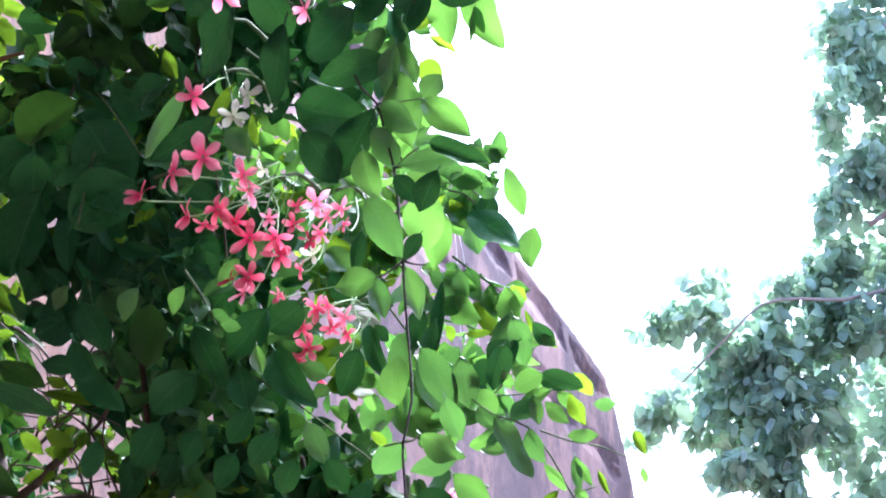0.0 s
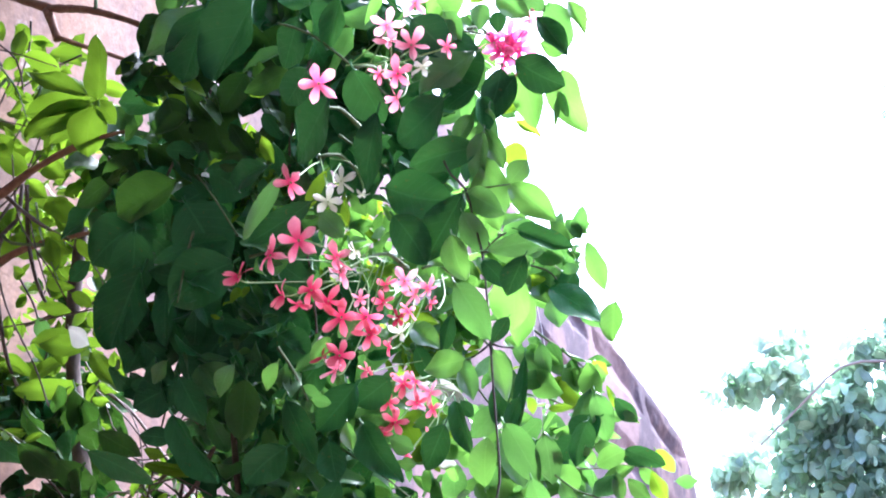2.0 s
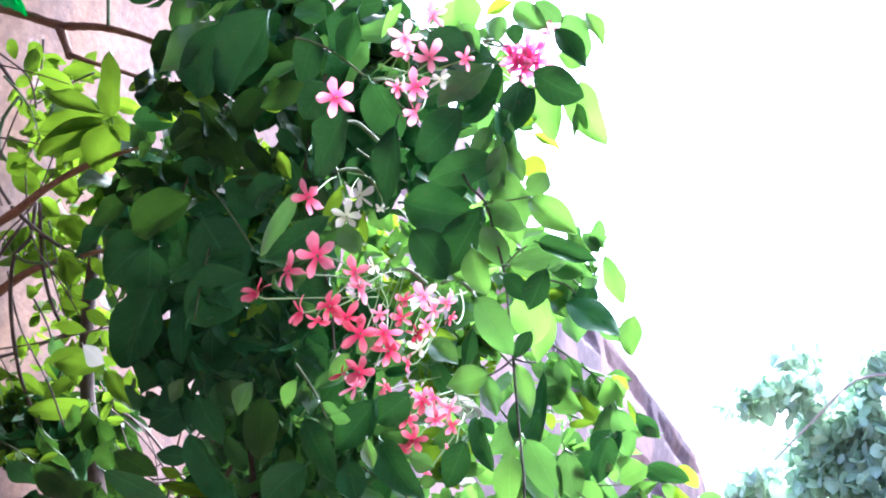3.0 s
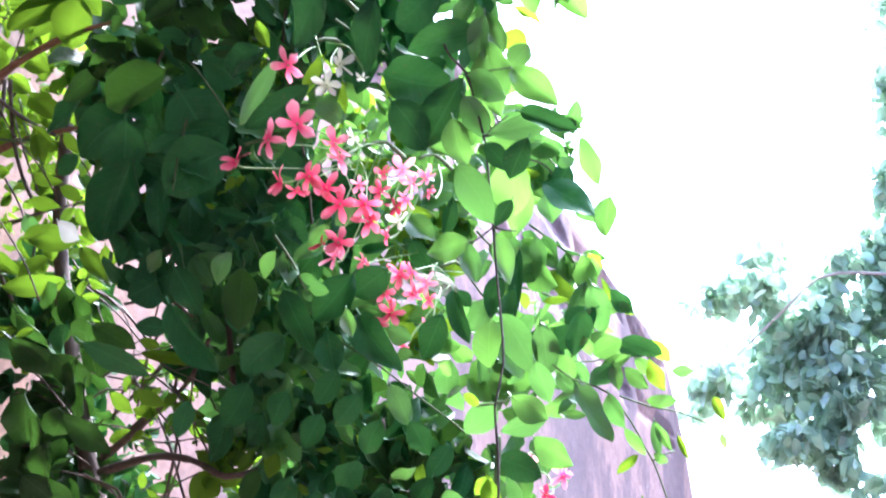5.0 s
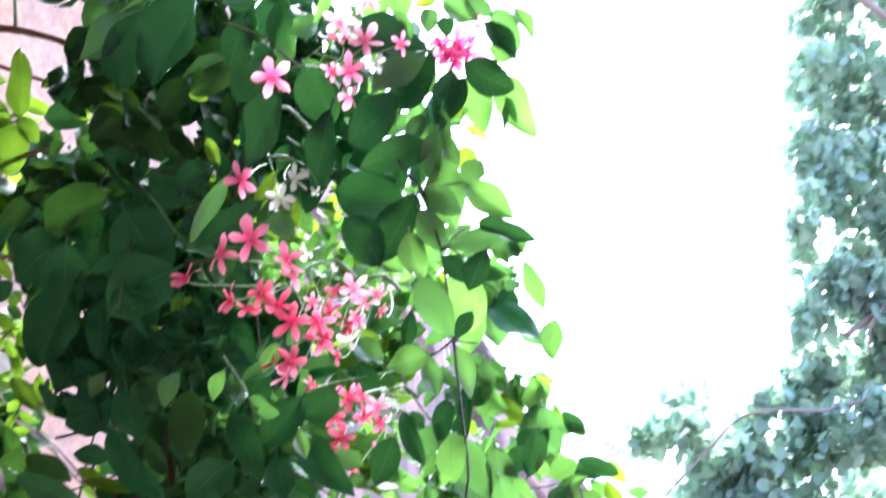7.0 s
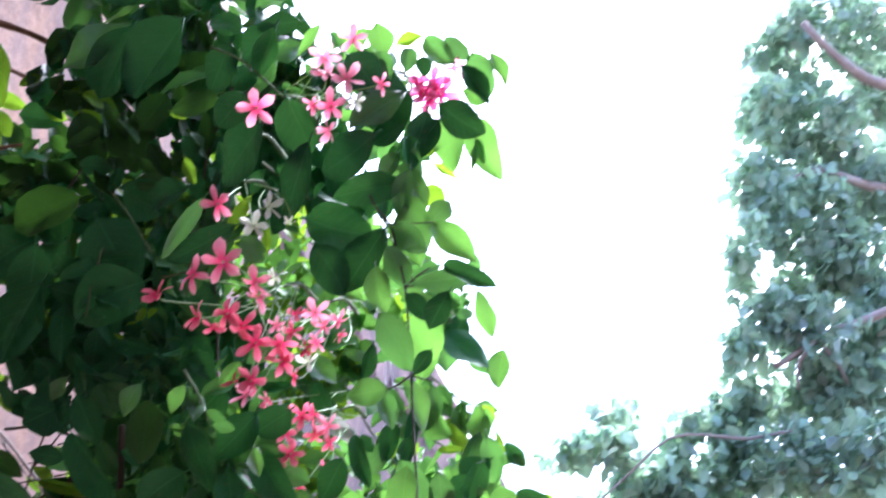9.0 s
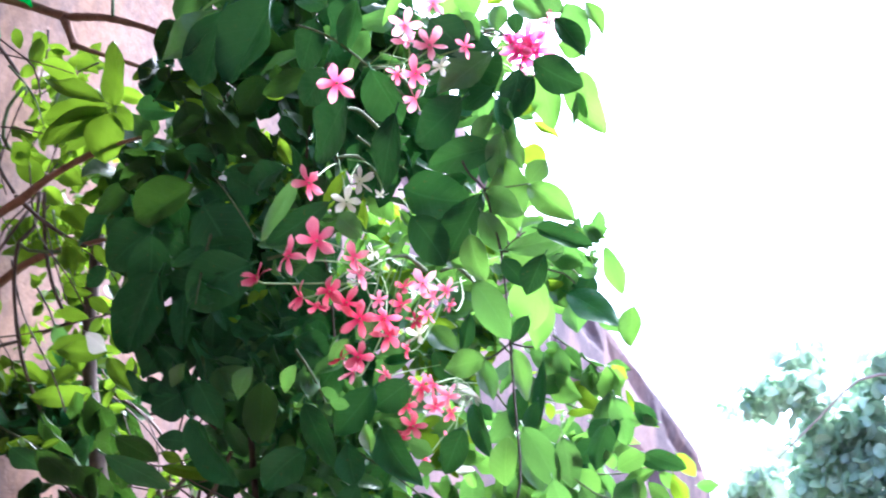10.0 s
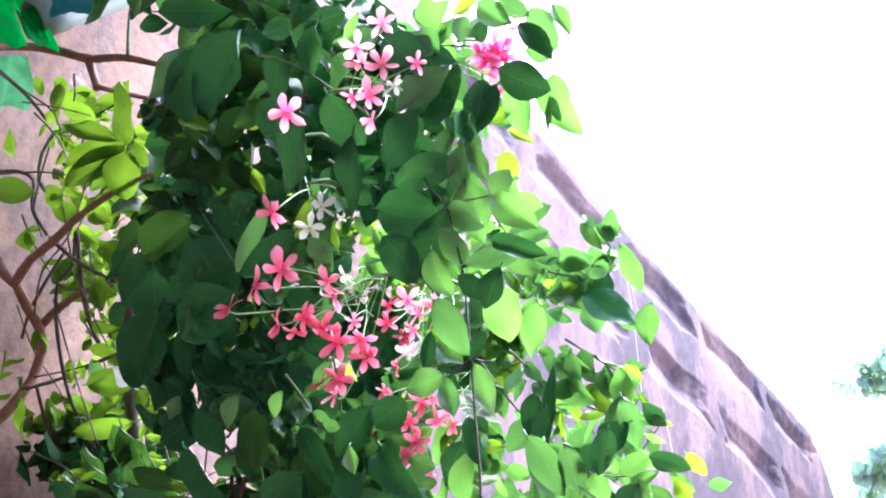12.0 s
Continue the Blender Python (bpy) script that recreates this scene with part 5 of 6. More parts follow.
stem(DARK_BARK, 0.0013, 0.0010, (-0.688, 1.397, 2.199), (-0.674, 1.429, 2.138), (-0.543, 1.314, 2.004), (-0.511, 1.310, 1.952))
stem(DARK_BARK, 0.0011, 0.0008, (-0.763, 1.417, 2.209), (-0.747, 1.451, 2.154), (-0.710, 1.482, 2.097), (-0.698, 1.507, 2.049))
stem(DARK_BARK, 0.0011, 0.0009, (-0.667, 1.396, 2.290), (-0.581, 1.322, 2.159), (-0.528, 1.291, 2.078))
stem(DARK_BARK, 0.036, 0.0075, (-0.487, 1.544, -0.030), (-0.495, 1.564, 0.634), (-0.501, 1.579, 1.133), (-0.504, 1.588, 1.415), (-0.507, 1.594, 1.631), (-0.510, 1.539, 1.753), (-0.521, 1.507, 1.820), (-0.545, 1.482, 1.917), (-0.571, 1.462, 2.028), (-0.583, 1.436, 2.131), (-0.580, 1.411, 2.238), label="dark woody trunk of the creeper")
# a thicket of thin twigs between the trunk and the wall
twig = random.Random(17)
for _ in range(30):
    p = Vector((twig.uniform(-0.56, -0.30), 0, twig.uniform(1.70, 1.98)))
    p.y = 1.47 + 0.45 * (-0.45 - p.x) + twig.uniform(-0.05, 0.03)
    way = Vector((twig.choice((-1, 1)) * twig.uniform(0.3, 1.0), twig.uniform(-0.4, 0.1), twig.uniform(0.1, 1.0))).normalized()
    reach = twig.uniform(0.05, 0.12)
    points = [p + way * reach * u + Vector((0, 0, -0.25 * reach * u * u)) + Vector((twig.gauss(0, 0.004), 0, twig.gauss(0, 0.004))) for u in (0, 0.35, 0.7, 1)]
    thick = twig.uniform(0.0009, 0.0021)
    stem(DARK_BARK, thick, 0.5 * thick, *points)

stem(DARK_BARK, 0.0052, 0.0031, (-0.501, 1.495, 1.827), (-0.434, 1.420, 1.832), (-0.364, 1.337, 1.841))
stem(DARK_BARK, 0.0057, 0.0026, (-0.501, 1.501, 1.812), (-0.384, 1.378, 1.797), (-0.302, 1.287, 1.770), (-0.253, 1.256, 1.746), (-0.222, 1.259, 1.753))
stem(DARK_BARK, 0.0011, 0.0008, (-0.521, 1.424, 2.017), (-0.443, 1.366, 1.956), (-0.358, 1.301, 1.878), (-0.258, 1.198, 1.817))
stem(DARK_BARK, 0.0011, 0.0008, (-0.483, 1.425, 1.953), (-0.431, 1.384, 1.916), (-0.356, 1.306, 1.895), (-0.298, 1.240, 1.878))
stem(DARK_BARK, 0.0013, 0.0009, (-0.432, 1.423, 1.856), (-0.411, 1.384, 1.895), (-0.391, 1.345, 1.933), (-0.371, 1.311, 1.959))
stem(DARK_BARK, 0.0012, 0.0008, (-0.360, 1.378, 1.755), (-0.334, 1.333, 1.791), (-0.369, 1.358, 1.835), (-0.431, 1.410, 1.885))
stem(DARK_BARK, 0.0011, 0.0009, (-0.268, 1.244, 1.766), (-0.300, 1.271, 1.808), (-0.299, 1.257, 1.838), (-0.276, 1.219, 1.859))
stem(DARK_BARK, 0.0011, 0.0008, (-0.533, 1.531, 1.879), (-0.465, 1.467, 1.856), (-0.388, 1.394, 1.818), (-0.292, 1.284, 1.792))
stem(DARK_BARK, 0.0010, 0.0008, (-0.374, 1.384, 1.751), (-0.337, 1.337, 1.757), (-0.291, 1.279, 1.754))
stem(DARK_BARK, 0.0010, 0.0007, (-0.647, 1.424, 2.250), (-0.562, 1.372, 2.186), (-0.496, 1.331, 2.126), (-0.471, 1.327, 2.072))
stem(DARK_BARK, 0.0011, 0.0008, (-0.626, 1.506, 2.168), (-0.584, 1.500, 2.083), (-0.461, 1.414, 1.976), (-0.436, 1.412, 1.912))
stem(DARK_BARK, 0.0011, 0.0008, (-0.483, 1.474, 1.907), (-0.366, 1.348, 1.882), (-0.283, 1.252, 1.859))
stem(DARK_BARK, 0.0022, 0.0016, (-0.563, 1.506, 2.054), (-0.479, 1.442, 1.995), (-0.401, 1.383, 1.921), (-0.334, 1.325, 1.861))
stem(DARK_BARK, 0.0022, 0.0016, (-0.511, 1.526, 1.888), (-0.441, 1.445, 1.897), (-0.375, 1.366, 1.902), (-0.314, 1.293, 1.890))
stem(DARK_BARK, 0.0019, 0.0016, (-0.521, 1.500, 1.982), (-0.454, 1.456, 1.907), (-0.390, 1.409, 1.838), (-0.343, 1.385, 1.751))
stem(DARK_BARK, 0.0019, 0.0016, (-0.333, 1.306, 1.904), (-0.359, 1.354, 1.865), (-0.355, 1.369, 1.813), (-0.388, 1.432, 1.756))
stem(DARK_BARK, 0.0019, 0.0016, (-0.466, 1.421, 1.993), (-0.376, 1.330, 1.960), (-0.316, 1.273, 1.916))
stem(DARK_BARK, 0.0027, 0.0022, (-0.492, 1.506, 1.850), (-0.405, 1.405, 1.857), (-0.330, 1.314, 1.857), (-0.282, 1.243, 1.879))
stem(DARK_STEM, 0.001, 0.0009, (-0.012, 1.000, 2.043), (-0.005, 1.000, 2.029), (0.008, 1.000, 2.014), (0.015, 1.000, 1.988), (0.024, 1.000, 1.955), (0.029, 1.000, 1.920), (0.034, 1.000, 1.875), (0.038, 1.000, 1.836), (0.042, 1.000, 1.801), (0.045, 1.000, 1.766), (0.040, 1.000, 1.736), (0.041, 1.000, 1.719), (0.043, 1.000, 1.700), (0.044, 1.000, 1.680), (0.044, 1.000, 1.663), (0.043, 1.000, 1.643), label="slender dark hanging stem")
stem(GREEN_STEM, 0.0009, 0.0006, (0.008, 1.000, 2.014), (0.025, 1.000, 2.015), (0.045, 1.000, 2.017))
stem(DARK_STEM, 0.0009, 0.0006, (0.025, 1.000, 1.954), (0.034, 1.000, 1.965), (0.043, 1.000, 1.972))
stem(DARK_STEM, 0.0009, 0.0006, (0.025, 1.000, 1.955), (0.031, 1.000, 1.955), (0.029, 1.000, 1.964))
stem(DARK_STEM, 0.0009, 0.0006, (0.034, 1.000, 1.875), (0.043, 1.000, 1.872), (0.052, 1.000, 1.871))
stem(DARK_STEM, 0.0009, 0.0006, (0.034, 1.000, 1.875), (0.025, 1.000, 1.867), (0.015, 1.000, 1.861))
stem(DARK_STEM, 0.0009, 0.0006, (0.034, 1.000, 1.875), (0.043, 1.000, 1.881), (0.047, 1.000, 1.895))
stem(GREEN_STEM, 0.0009, 0.0006, (0.040, 1.000, 1.736), (0.047, 1.000, 1.737), (0.051, 1.000, 1.741))
stem(GREEN_STEM, 0.0009, 0.0006, (0.040, 1.000, 1.736), (0.030, 1.000, 1.734), (0.026, 1.000, 1.733))
stem(GREEN_STEM, 0.0022, 0.002, (0.038, 1.030, 1.721), (0.039, 1.030, 1.713), (0.038, 1.030, 1.688), (0.038, 1.030, 1.652))
stem(GREEN_STEM, 0.001, 0.0008, (-0.156, 1.260, 1.883), (-0.109, 1.260, 1.853), (-0.065, 1.260, 1.819), (-0.040, 1.260, 1.801), (-0.018, 1.260, 1.782))
stem(GREEN_STEM, 0.001, 0.0007, (0.054, 1.260, 1.855), (0.073, 1.260, 1.841), (0.086, 1.260, 1.836), (0.107, 1.260, 1.826), (0.127, 1.260, 1.799), (0.139, 1.260, 1.775), (0.146, 1.260, 1.762), (0.155, 1.260, 1.736), (0.164, 1.260, 1.705))
stem(GREEN_STEM, 0.0009, 0.0006, (0.116, 1.280, 1.830), (0.142, 1.280, 1.820), (0.170, 1.280, 1.814), (0.195, 1.280, 1.803))
stem(GREEN_STEM, 0.0008, 0.0006, (0.145, 1.280, 1.768), (0.156, 1.280, 1.774), (0.166, 1.280, 1.777))
stem(DARK_STEM, 0.0012, 0.0008, (-0.025, 1.289, 2.122), (0.007, 1.309, 2.108), (0.034, 1.321, 2.104), (0.045, 1.329, 2.096))
stem(GREEN_STEM, 0.0013, 0.0009, (-0.067, 1.332, 2.020), (-0.034, 1.370, 1.975), (0.006, 1.405, 1.940), (0.038, 1.428, 1.920), (0.083, 1.443, 1.922), (0.113, 1.448, 1.934))
stem(GREEN_STEM, 0.0011, 0.0007, (0.045, 1.480, 1.930), (0.085, 1.473, 1.970), (0.103, 1.466, 1.992))
stem(DARK_BARK, 0.0037, 0.0031, (-0.334, 1.735, -0.030), (-0.342, 1.755, 0.538), (-0.348, 1.770, 0.964), (-0.352, 1.778, 1.205), (-0.354, 1.785, 1.390), (-0.305, 1.575, 1.632), (-0.285, 1.419, 1.741), (-0.276, 1.328, 1.825), (-0.266, 1.231, 1.922))
stem(DARK_BARK, 0.0031, 0.0025, (-0.165, 1.875, -0.030), (-0.173, 1.895, 0.539), (-0.179, 1.910, 0.965), (-0.182, 1.919, 1.207), (-0.185, 1.925, 1.392), (-0.150, 1.653, 1.644), (-0.131, 1.444, 1.746), (-0.128, 1.352, 1.830))
stem(GREEN_STEM, 0.0012, 0.0009, (-0.161, 0.960, 2.171), (-0.133, 0.970, 2.164), (-0.096, 0.992, 2.140), (-0.068, 1.010, 2.120))
stem(DARK_STEM, 0.0010, 0.0007, (-0.074, 1.032, 2.131), (-0.051, 1.007, 2.185), (-0.012, 1.013, 2.190), (0.018, 1.021, 2.189))
stem(GREEN_STEM, 0.0010, 0.0008, (-0.315, 1.102, 2.145), (-0.246, 1.048, 2.063), (-0.204, 1.043, 2.005))
stem(DARK_BARK, 0.0016, 0.0011, (-0.266, 1.067, 2.184), (-0.373, 1.214, 2.178), (-0.402, 1.261, 2.121), (-0.325, 1.188, 1.965))
stem(DARK_BARK, 0.0016, 0.0012, (-0.165, 1.060, 2.210), (-0.190, 1.103, 2.124), (-0.174, 1.165, 2.021), (-0.170, 1.229, 1.908))

hub, at = cluster(-0.115, 0.966, 2.079), (-0.115, 0.966, 2.079)
flower(hub, at, "pink", -0.096, 0.905, 2.061, 0.035, 0, -10)
hub, at = cluster(-0.123, 1.002, 2.055), (-0.123, 1.002, 2.055)
flower(hub, at, "pink", -0.131, 0.963, 2.006, 0.033, -10, 35)
flower(hub, at, "white", -0.101, 0.976, 1.995, 0.026, 10, 20)
flower(hub, at, "white", -0.089, 0.970, 2.010, 0.025, 40, 10)
flower(hub, at, "white", -0.073, 0.979, 2.001, 0.012, 70, 0)
hub, at = cluster(-0.094, 0.986, 2.136), (-0.094, 0.986, 2.136)
flower(hub, at, "pale", -0.051, 0.928, 2.133, 0.030, 0, 0)
flower(hub, at, "pale", -0.032, 0.939, 2.120, 0.030, 10, 10)
flower(hub, at, "pink", -0.045, 0.949, 2.098, 0.030, 0, 10)
flower(hub, at, "pale", -0.047, 0.959, 2.080, 0.026, 30, 30)
flower(hub, at, "white", -0.024, 0.950, 2.105, 0.021, 40, 0)
flower(hub, at, "pink", -0.060, 0.946, 2.097, 0.018, -20, 30)
flower(hub, at, "pale", -0.028, 0.923, 2.150, 0.028, 20, 10)
flower(hub, at, "pink", -0.003, 0.946, 2.120, 0.020, 70, 0)
flower(hub, at, "pale", -0.050, 0.934, 2.122, 0.026, 0, 20)
hub, at = cluster(-0.013, 1.067, 2.235), (-0.013, 1.067, 2.235)
flower(hub, at, "magenta", 0.017, 1.046, 2.201, 0.033, -20, 0)
flower(hub, at, "magenta", 0.031, 1.047, 2.205, 0.035, 0, -10)
flower(hub, at, "magenta", 0.039, 1.053, 2.196, 0.035, 15, 10)
flower(hub, at, "magenta", 0.026, 1.054, 2.189, 0.032, 0, 25)
flower(hub, at, "pale", 0.031, 1.061, 2.180, 0.027, 10, 30)
flower(hub, at, "magenta", 0.022, 1.050, 2.195, 0.035, 10, 15)
flower(hub, at, "magenta", 0.036, 1.050, 2.202, 0.032, 25, 20)
flower(hub, at, "pale", 0.051, 1.043, 2.219, 0.025, 50, -10)
flower(hub, at, "magenta", 0.033, 1.067, 2.169, 0.015, 40, 50)
hub, at = cluster(-0.094, 1.086, 2.000), (-0.094, 1.086, 2.000)
flower(hub, at, "pink", -0.122, 0.974, 1.958, 0.038, -10, 10)
flower(hub, at, "pink", -0.147, 0.979, 1.949, 0.034, -10, 20)
flower(hub, at, "coral", -0.176, 0.991, 1.938, 0.030, -20, 20)
flower(hub, at, "pink", -0.107, 1.029, 1.971, 0.031, 0, 30)
flower(hub, at, "pale", -0.104, 1.036, 1.960, 0.029, 0, 40)
flower(hub, at, "coral", -0.154, 1.035, 1.941, 0.031, -10, 40)
flower(hub, at, "coral", -0.139, 1.043, 1.934, 0.024, 0, 50)
flower(hub, at, "coral", -0.129, 1.038, 1.946, 0.031, 10, 20)
flower(hub, at, "coral", -0.115, 1.046, 1.938, 0.031, 0, 30)
flower(hub, at, "coral", -0.105, 1.054, 1.927, 0.034, 5, 10)
flower(hub, at, "coral", -0.084, 1.059, 1.928, 0.031, 10, 20)
flower(hub, at, "coral", -0.082, 1.066, 1.916, 0.028, 0, 40)
flower(hub, at, "crimson", -0.122, 1.067, 1.898, 0.024, -10, 40)
flower(hub, at, "coral", -0.107, 1.070, 1.899, 0.030, 0, 40)
flower(hub, at, "pale", -0.112, 1.074, 1.888, 0.026, 0, 50)
flower(hub, at, "pale", -0.088, 1.050, 1.942, 0.017, -30, 30)
flower(hub, at, "white", -0.091, 1.030, 1.976, 0.021, -30, 10)
hub, at = cluster(-0.065, 1.169, 2.031), (-0.065, 1.169, 2.031)
flower(hub, at, "pale", -0.069, 1.119, 1.992, 0.030, 10, 10)
flower(hub, at, "coral", -0.086, 1.117, 1.989, 0.024, -30, 20)
flower(hub, at, "pink", -0.048, 1.127, 1.988, 0.023, 20, 40)
flower(hub, at, "white", -0.075, 1.141, 1.952, 0.026, 0, 40)
flower(hub, at, "crimson", -0.077, 1.134, 1.963, 0.018, 0, 30)
flower(hub, at, "coral", -0.046, 1.133, 1.977, 0.016, 20, 50)
flower(hub, at, "pale", -0.061, 1.127, 1.983, 0.023, 10, 30)
flower(hub, at, "coral", -0.089, 1.125, 1.975, 0.024, -10, 30)
flower(hub, at, "pink", -0.067, 1.133, 1.969, 0.021, 20, 40)
flower(hub, at, "coral", -0.086, 1.145, 1.939, 0.020, 0, 45)
hub, at = cluster(-0.064, 1.295, 1.973), (-0.064, 1.295, 1.973)
flower(hub, at, "coral", -0.090, 1.223, 1.935, 0.029, 0, 10)
flower(hub, at, "coral", -0.121, 1.216, 1.935, 0.026, -20, 30)
flower(hub, at, "coral", -0.099, 1.239, 1.902, 0.030, 0, 5)
flower(hub, at, "coral", -0.110, 1.243, 1.891, 0.027, -10, 40)
flower(hub, at, "coral", -0.091, 1.256, 1.876, 0.024, 10, 40)
flower(hub, at, "pale", -0.065, 1.232, 1.929, 0.029, 10, 20)
flower(hub, at, "coral", -0.063, 1.240, 1.916, 0.023, 20, 30)
flower(hub, at, "coral", -0.065, 1.251, 1.894, 0.018, 60, 10)
flower(hub, at, "coral", -0.077, 1.235, 1.919, 0.023, 0, 40)
flower(hub, at, "crimson", -0.141, 1.223, 1.913, 0.018, -20, 40)
flower(hub, at, "coral", -0.104, 1.229, 1.918, 0.025, -10, 20)
flower(hub, at, "coral", -0.079, 1.224, 1.938, 0.023, 15, 35)
flower(hub, at, "coral", -0.123, 1.210, 1.945, 0.021, -20, 30)
hub, at = cluster(0.031, 1.363, 1.796), (0.031, 1.363, 1.796)
flower(hub, at, "pink", 0.057, 1.356, 1.773, 0.028, 10, 10)
flower(hub, at, "crimson", 0.039, 1.361, 1.755, 0.024, 0, 30)
flower(hub, at, "crimson", 0.042, 1.370, 1.735, 0.022, 0, 40)
flower(hub, at, "pale", 0.024, 1.344, 1.786, 0.022, -10, 30)

clump(('mature', 'shaded_olive'), (-0.302, 1.228, 2.080), (0.111, 0.120, 0.123), 136, 0.058, 1, gaps=-0.28)
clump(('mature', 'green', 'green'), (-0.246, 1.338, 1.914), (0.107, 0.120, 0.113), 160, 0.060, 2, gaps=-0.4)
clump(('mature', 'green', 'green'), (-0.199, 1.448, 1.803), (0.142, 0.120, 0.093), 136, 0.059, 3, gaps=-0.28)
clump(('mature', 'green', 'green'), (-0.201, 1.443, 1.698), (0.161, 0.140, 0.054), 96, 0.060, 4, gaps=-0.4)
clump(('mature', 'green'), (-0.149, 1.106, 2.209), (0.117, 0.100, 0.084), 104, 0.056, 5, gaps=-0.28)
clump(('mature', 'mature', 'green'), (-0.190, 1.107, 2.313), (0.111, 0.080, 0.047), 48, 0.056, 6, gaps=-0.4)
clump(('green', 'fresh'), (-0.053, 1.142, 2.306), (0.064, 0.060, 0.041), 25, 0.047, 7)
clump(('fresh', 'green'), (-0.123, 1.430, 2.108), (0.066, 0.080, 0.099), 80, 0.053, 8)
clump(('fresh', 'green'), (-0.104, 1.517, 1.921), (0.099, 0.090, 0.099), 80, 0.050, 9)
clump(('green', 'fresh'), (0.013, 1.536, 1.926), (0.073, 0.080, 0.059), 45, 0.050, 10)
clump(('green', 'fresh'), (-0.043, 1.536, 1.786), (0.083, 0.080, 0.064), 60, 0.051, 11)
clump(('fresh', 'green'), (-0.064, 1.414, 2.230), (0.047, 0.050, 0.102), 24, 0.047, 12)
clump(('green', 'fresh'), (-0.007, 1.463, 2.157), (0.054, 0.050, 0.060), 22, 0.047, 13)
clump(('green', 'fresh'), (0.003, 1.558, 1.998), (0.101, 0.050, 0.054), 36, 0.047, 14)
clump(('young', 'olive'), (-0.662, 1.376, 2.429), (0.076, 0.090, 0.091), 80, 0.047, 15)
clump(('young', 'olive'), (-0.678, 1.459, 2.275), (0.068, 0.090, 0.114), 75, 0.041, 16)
clump(('mature', 'olive', 'shaded_olive'), (-0.654, 1.527, 2.059), (0.088, 0.080, 0.096), 64, 0.049, 17, gaps=-0.28)
clump(('mature', 'shaded_olive'), (-0.637, 1.558, 1.960), (0.065, 0.070, 0.131), 64, 0.054, 18, gaps=-0.4)
clump(('olive', 'shaded_olive'), (-0.395, 1.412, 1.865), (0.063, 0.080, 0.075), 14, 0.031, 19)
clump(('shaded_olive',), (-0.503, 1.348, 2.301), (0.085, 0.050, 0.085), 80, 0.057, 20, gaps=-0.28)
clump(('mature', 'shaded_olive'), (-0.668, 1.490, 2.002), (0.104, 0.070, 0.059), 40, 0.053, 21, gaps=-0.4)
clump(('mature', 'mature', 'shaded_olive'), (-0.576, 1.552, 1.811), (0.076, 0.060, 0.062), 48, 0.055, 22, gaps=-0.28)
clump(('shaded_olive', 'mature', 'shaded_olive'), (-0.608, 1.534, 1.996), (0.043, 0.050, 0.079), 50, 0.046, 23, gaps=-0.4)
clump(('shaded_olive', 'mature'), (-0.604, 1.560, 1.900), (0.064, 0.050, 0.064), 50, 0.047, 24, gaps=-0.28)
clump(('shaded_olive', 'mature'), (-0.634, 1.605, 1.817), (0.065, 0.050, 0.057), 70, 0.052, 25, gaps=-0.4)
clump(('olive', 'shaded_olive'), (-0.416, 1.430, 1.864), (0.057, 0.050, 0.096), 34, 0.033, 26)
clump(('shaded_olive', 'mature'), (-0.502, 1.531, 1.778), (0.080, 0.050, 0.034), 44, 0.043, 27, gaps=-0.28)
clump(('shaded_olive', 'shaded_olive'), (-0.581, 1.536, 1.966), (0.036, 0.050, 0.064), 26, 0.040, 28, gaps=-0.4)
# three clumps of tiny bright leaves stand in for backlit specks between dark ones
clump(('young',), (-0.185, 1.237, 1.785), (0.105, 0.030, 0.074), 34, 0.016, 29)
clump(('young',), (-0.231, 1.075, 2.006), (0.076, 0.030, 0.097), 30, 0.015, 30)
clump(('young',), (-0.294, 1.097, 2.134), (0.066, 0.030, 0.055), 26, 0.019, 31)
clump(('shaded_olive', 'mature'), (-0.675, 1.462, 2.000), (0.110, 0.060, 0.059), 70, 0.048, 32)
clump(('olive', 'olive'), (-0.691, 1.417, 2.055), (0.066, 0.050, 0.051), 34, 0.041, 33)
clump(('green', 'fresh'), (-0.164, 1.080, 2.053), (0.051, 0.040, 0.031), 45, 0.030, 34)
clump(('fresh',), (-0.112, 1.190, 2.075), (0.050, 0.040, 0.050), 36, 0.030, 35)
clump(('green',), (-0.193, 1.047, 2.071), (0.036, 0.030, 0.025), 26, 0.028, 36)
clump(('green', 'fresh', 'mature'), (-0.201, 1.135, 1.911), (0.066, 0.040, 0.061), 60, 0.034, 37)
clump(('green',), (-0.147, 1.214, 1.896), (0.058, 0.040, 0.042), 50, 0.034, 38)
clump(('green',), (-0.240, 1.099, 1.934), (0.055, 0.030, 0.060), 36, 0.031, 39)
clump(('mature', 'shaded_olive'), (-0.644, 1.569, 1.888), (0.043, 0.050, 0.065), 40, 0.047, 40, gaps=-0.28)
clump(('shaded_olive', 'olive'), (-0.225, 1.122, 2.125), (0.033, 0.040, 0.050), 30, 0.039, 41, gaps=-0.4)
clump(('shaded_olive', 'mature'), (-0.444, 1.303, 2.176), (0.079, 0.050, 0.059), 70, 0.051, 42, gaps=-0.28)
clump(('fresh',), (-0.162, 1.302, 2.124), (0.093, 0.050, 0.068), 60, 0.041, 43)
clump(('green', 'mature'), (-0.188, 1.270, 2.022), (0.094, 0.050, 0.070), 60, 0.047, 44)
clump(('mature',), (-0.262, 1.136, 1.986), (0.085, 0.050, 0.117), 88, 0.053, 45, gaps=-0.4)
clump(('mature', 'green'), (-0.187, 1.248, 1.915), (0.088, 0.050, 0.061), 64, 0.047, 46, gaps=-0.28)
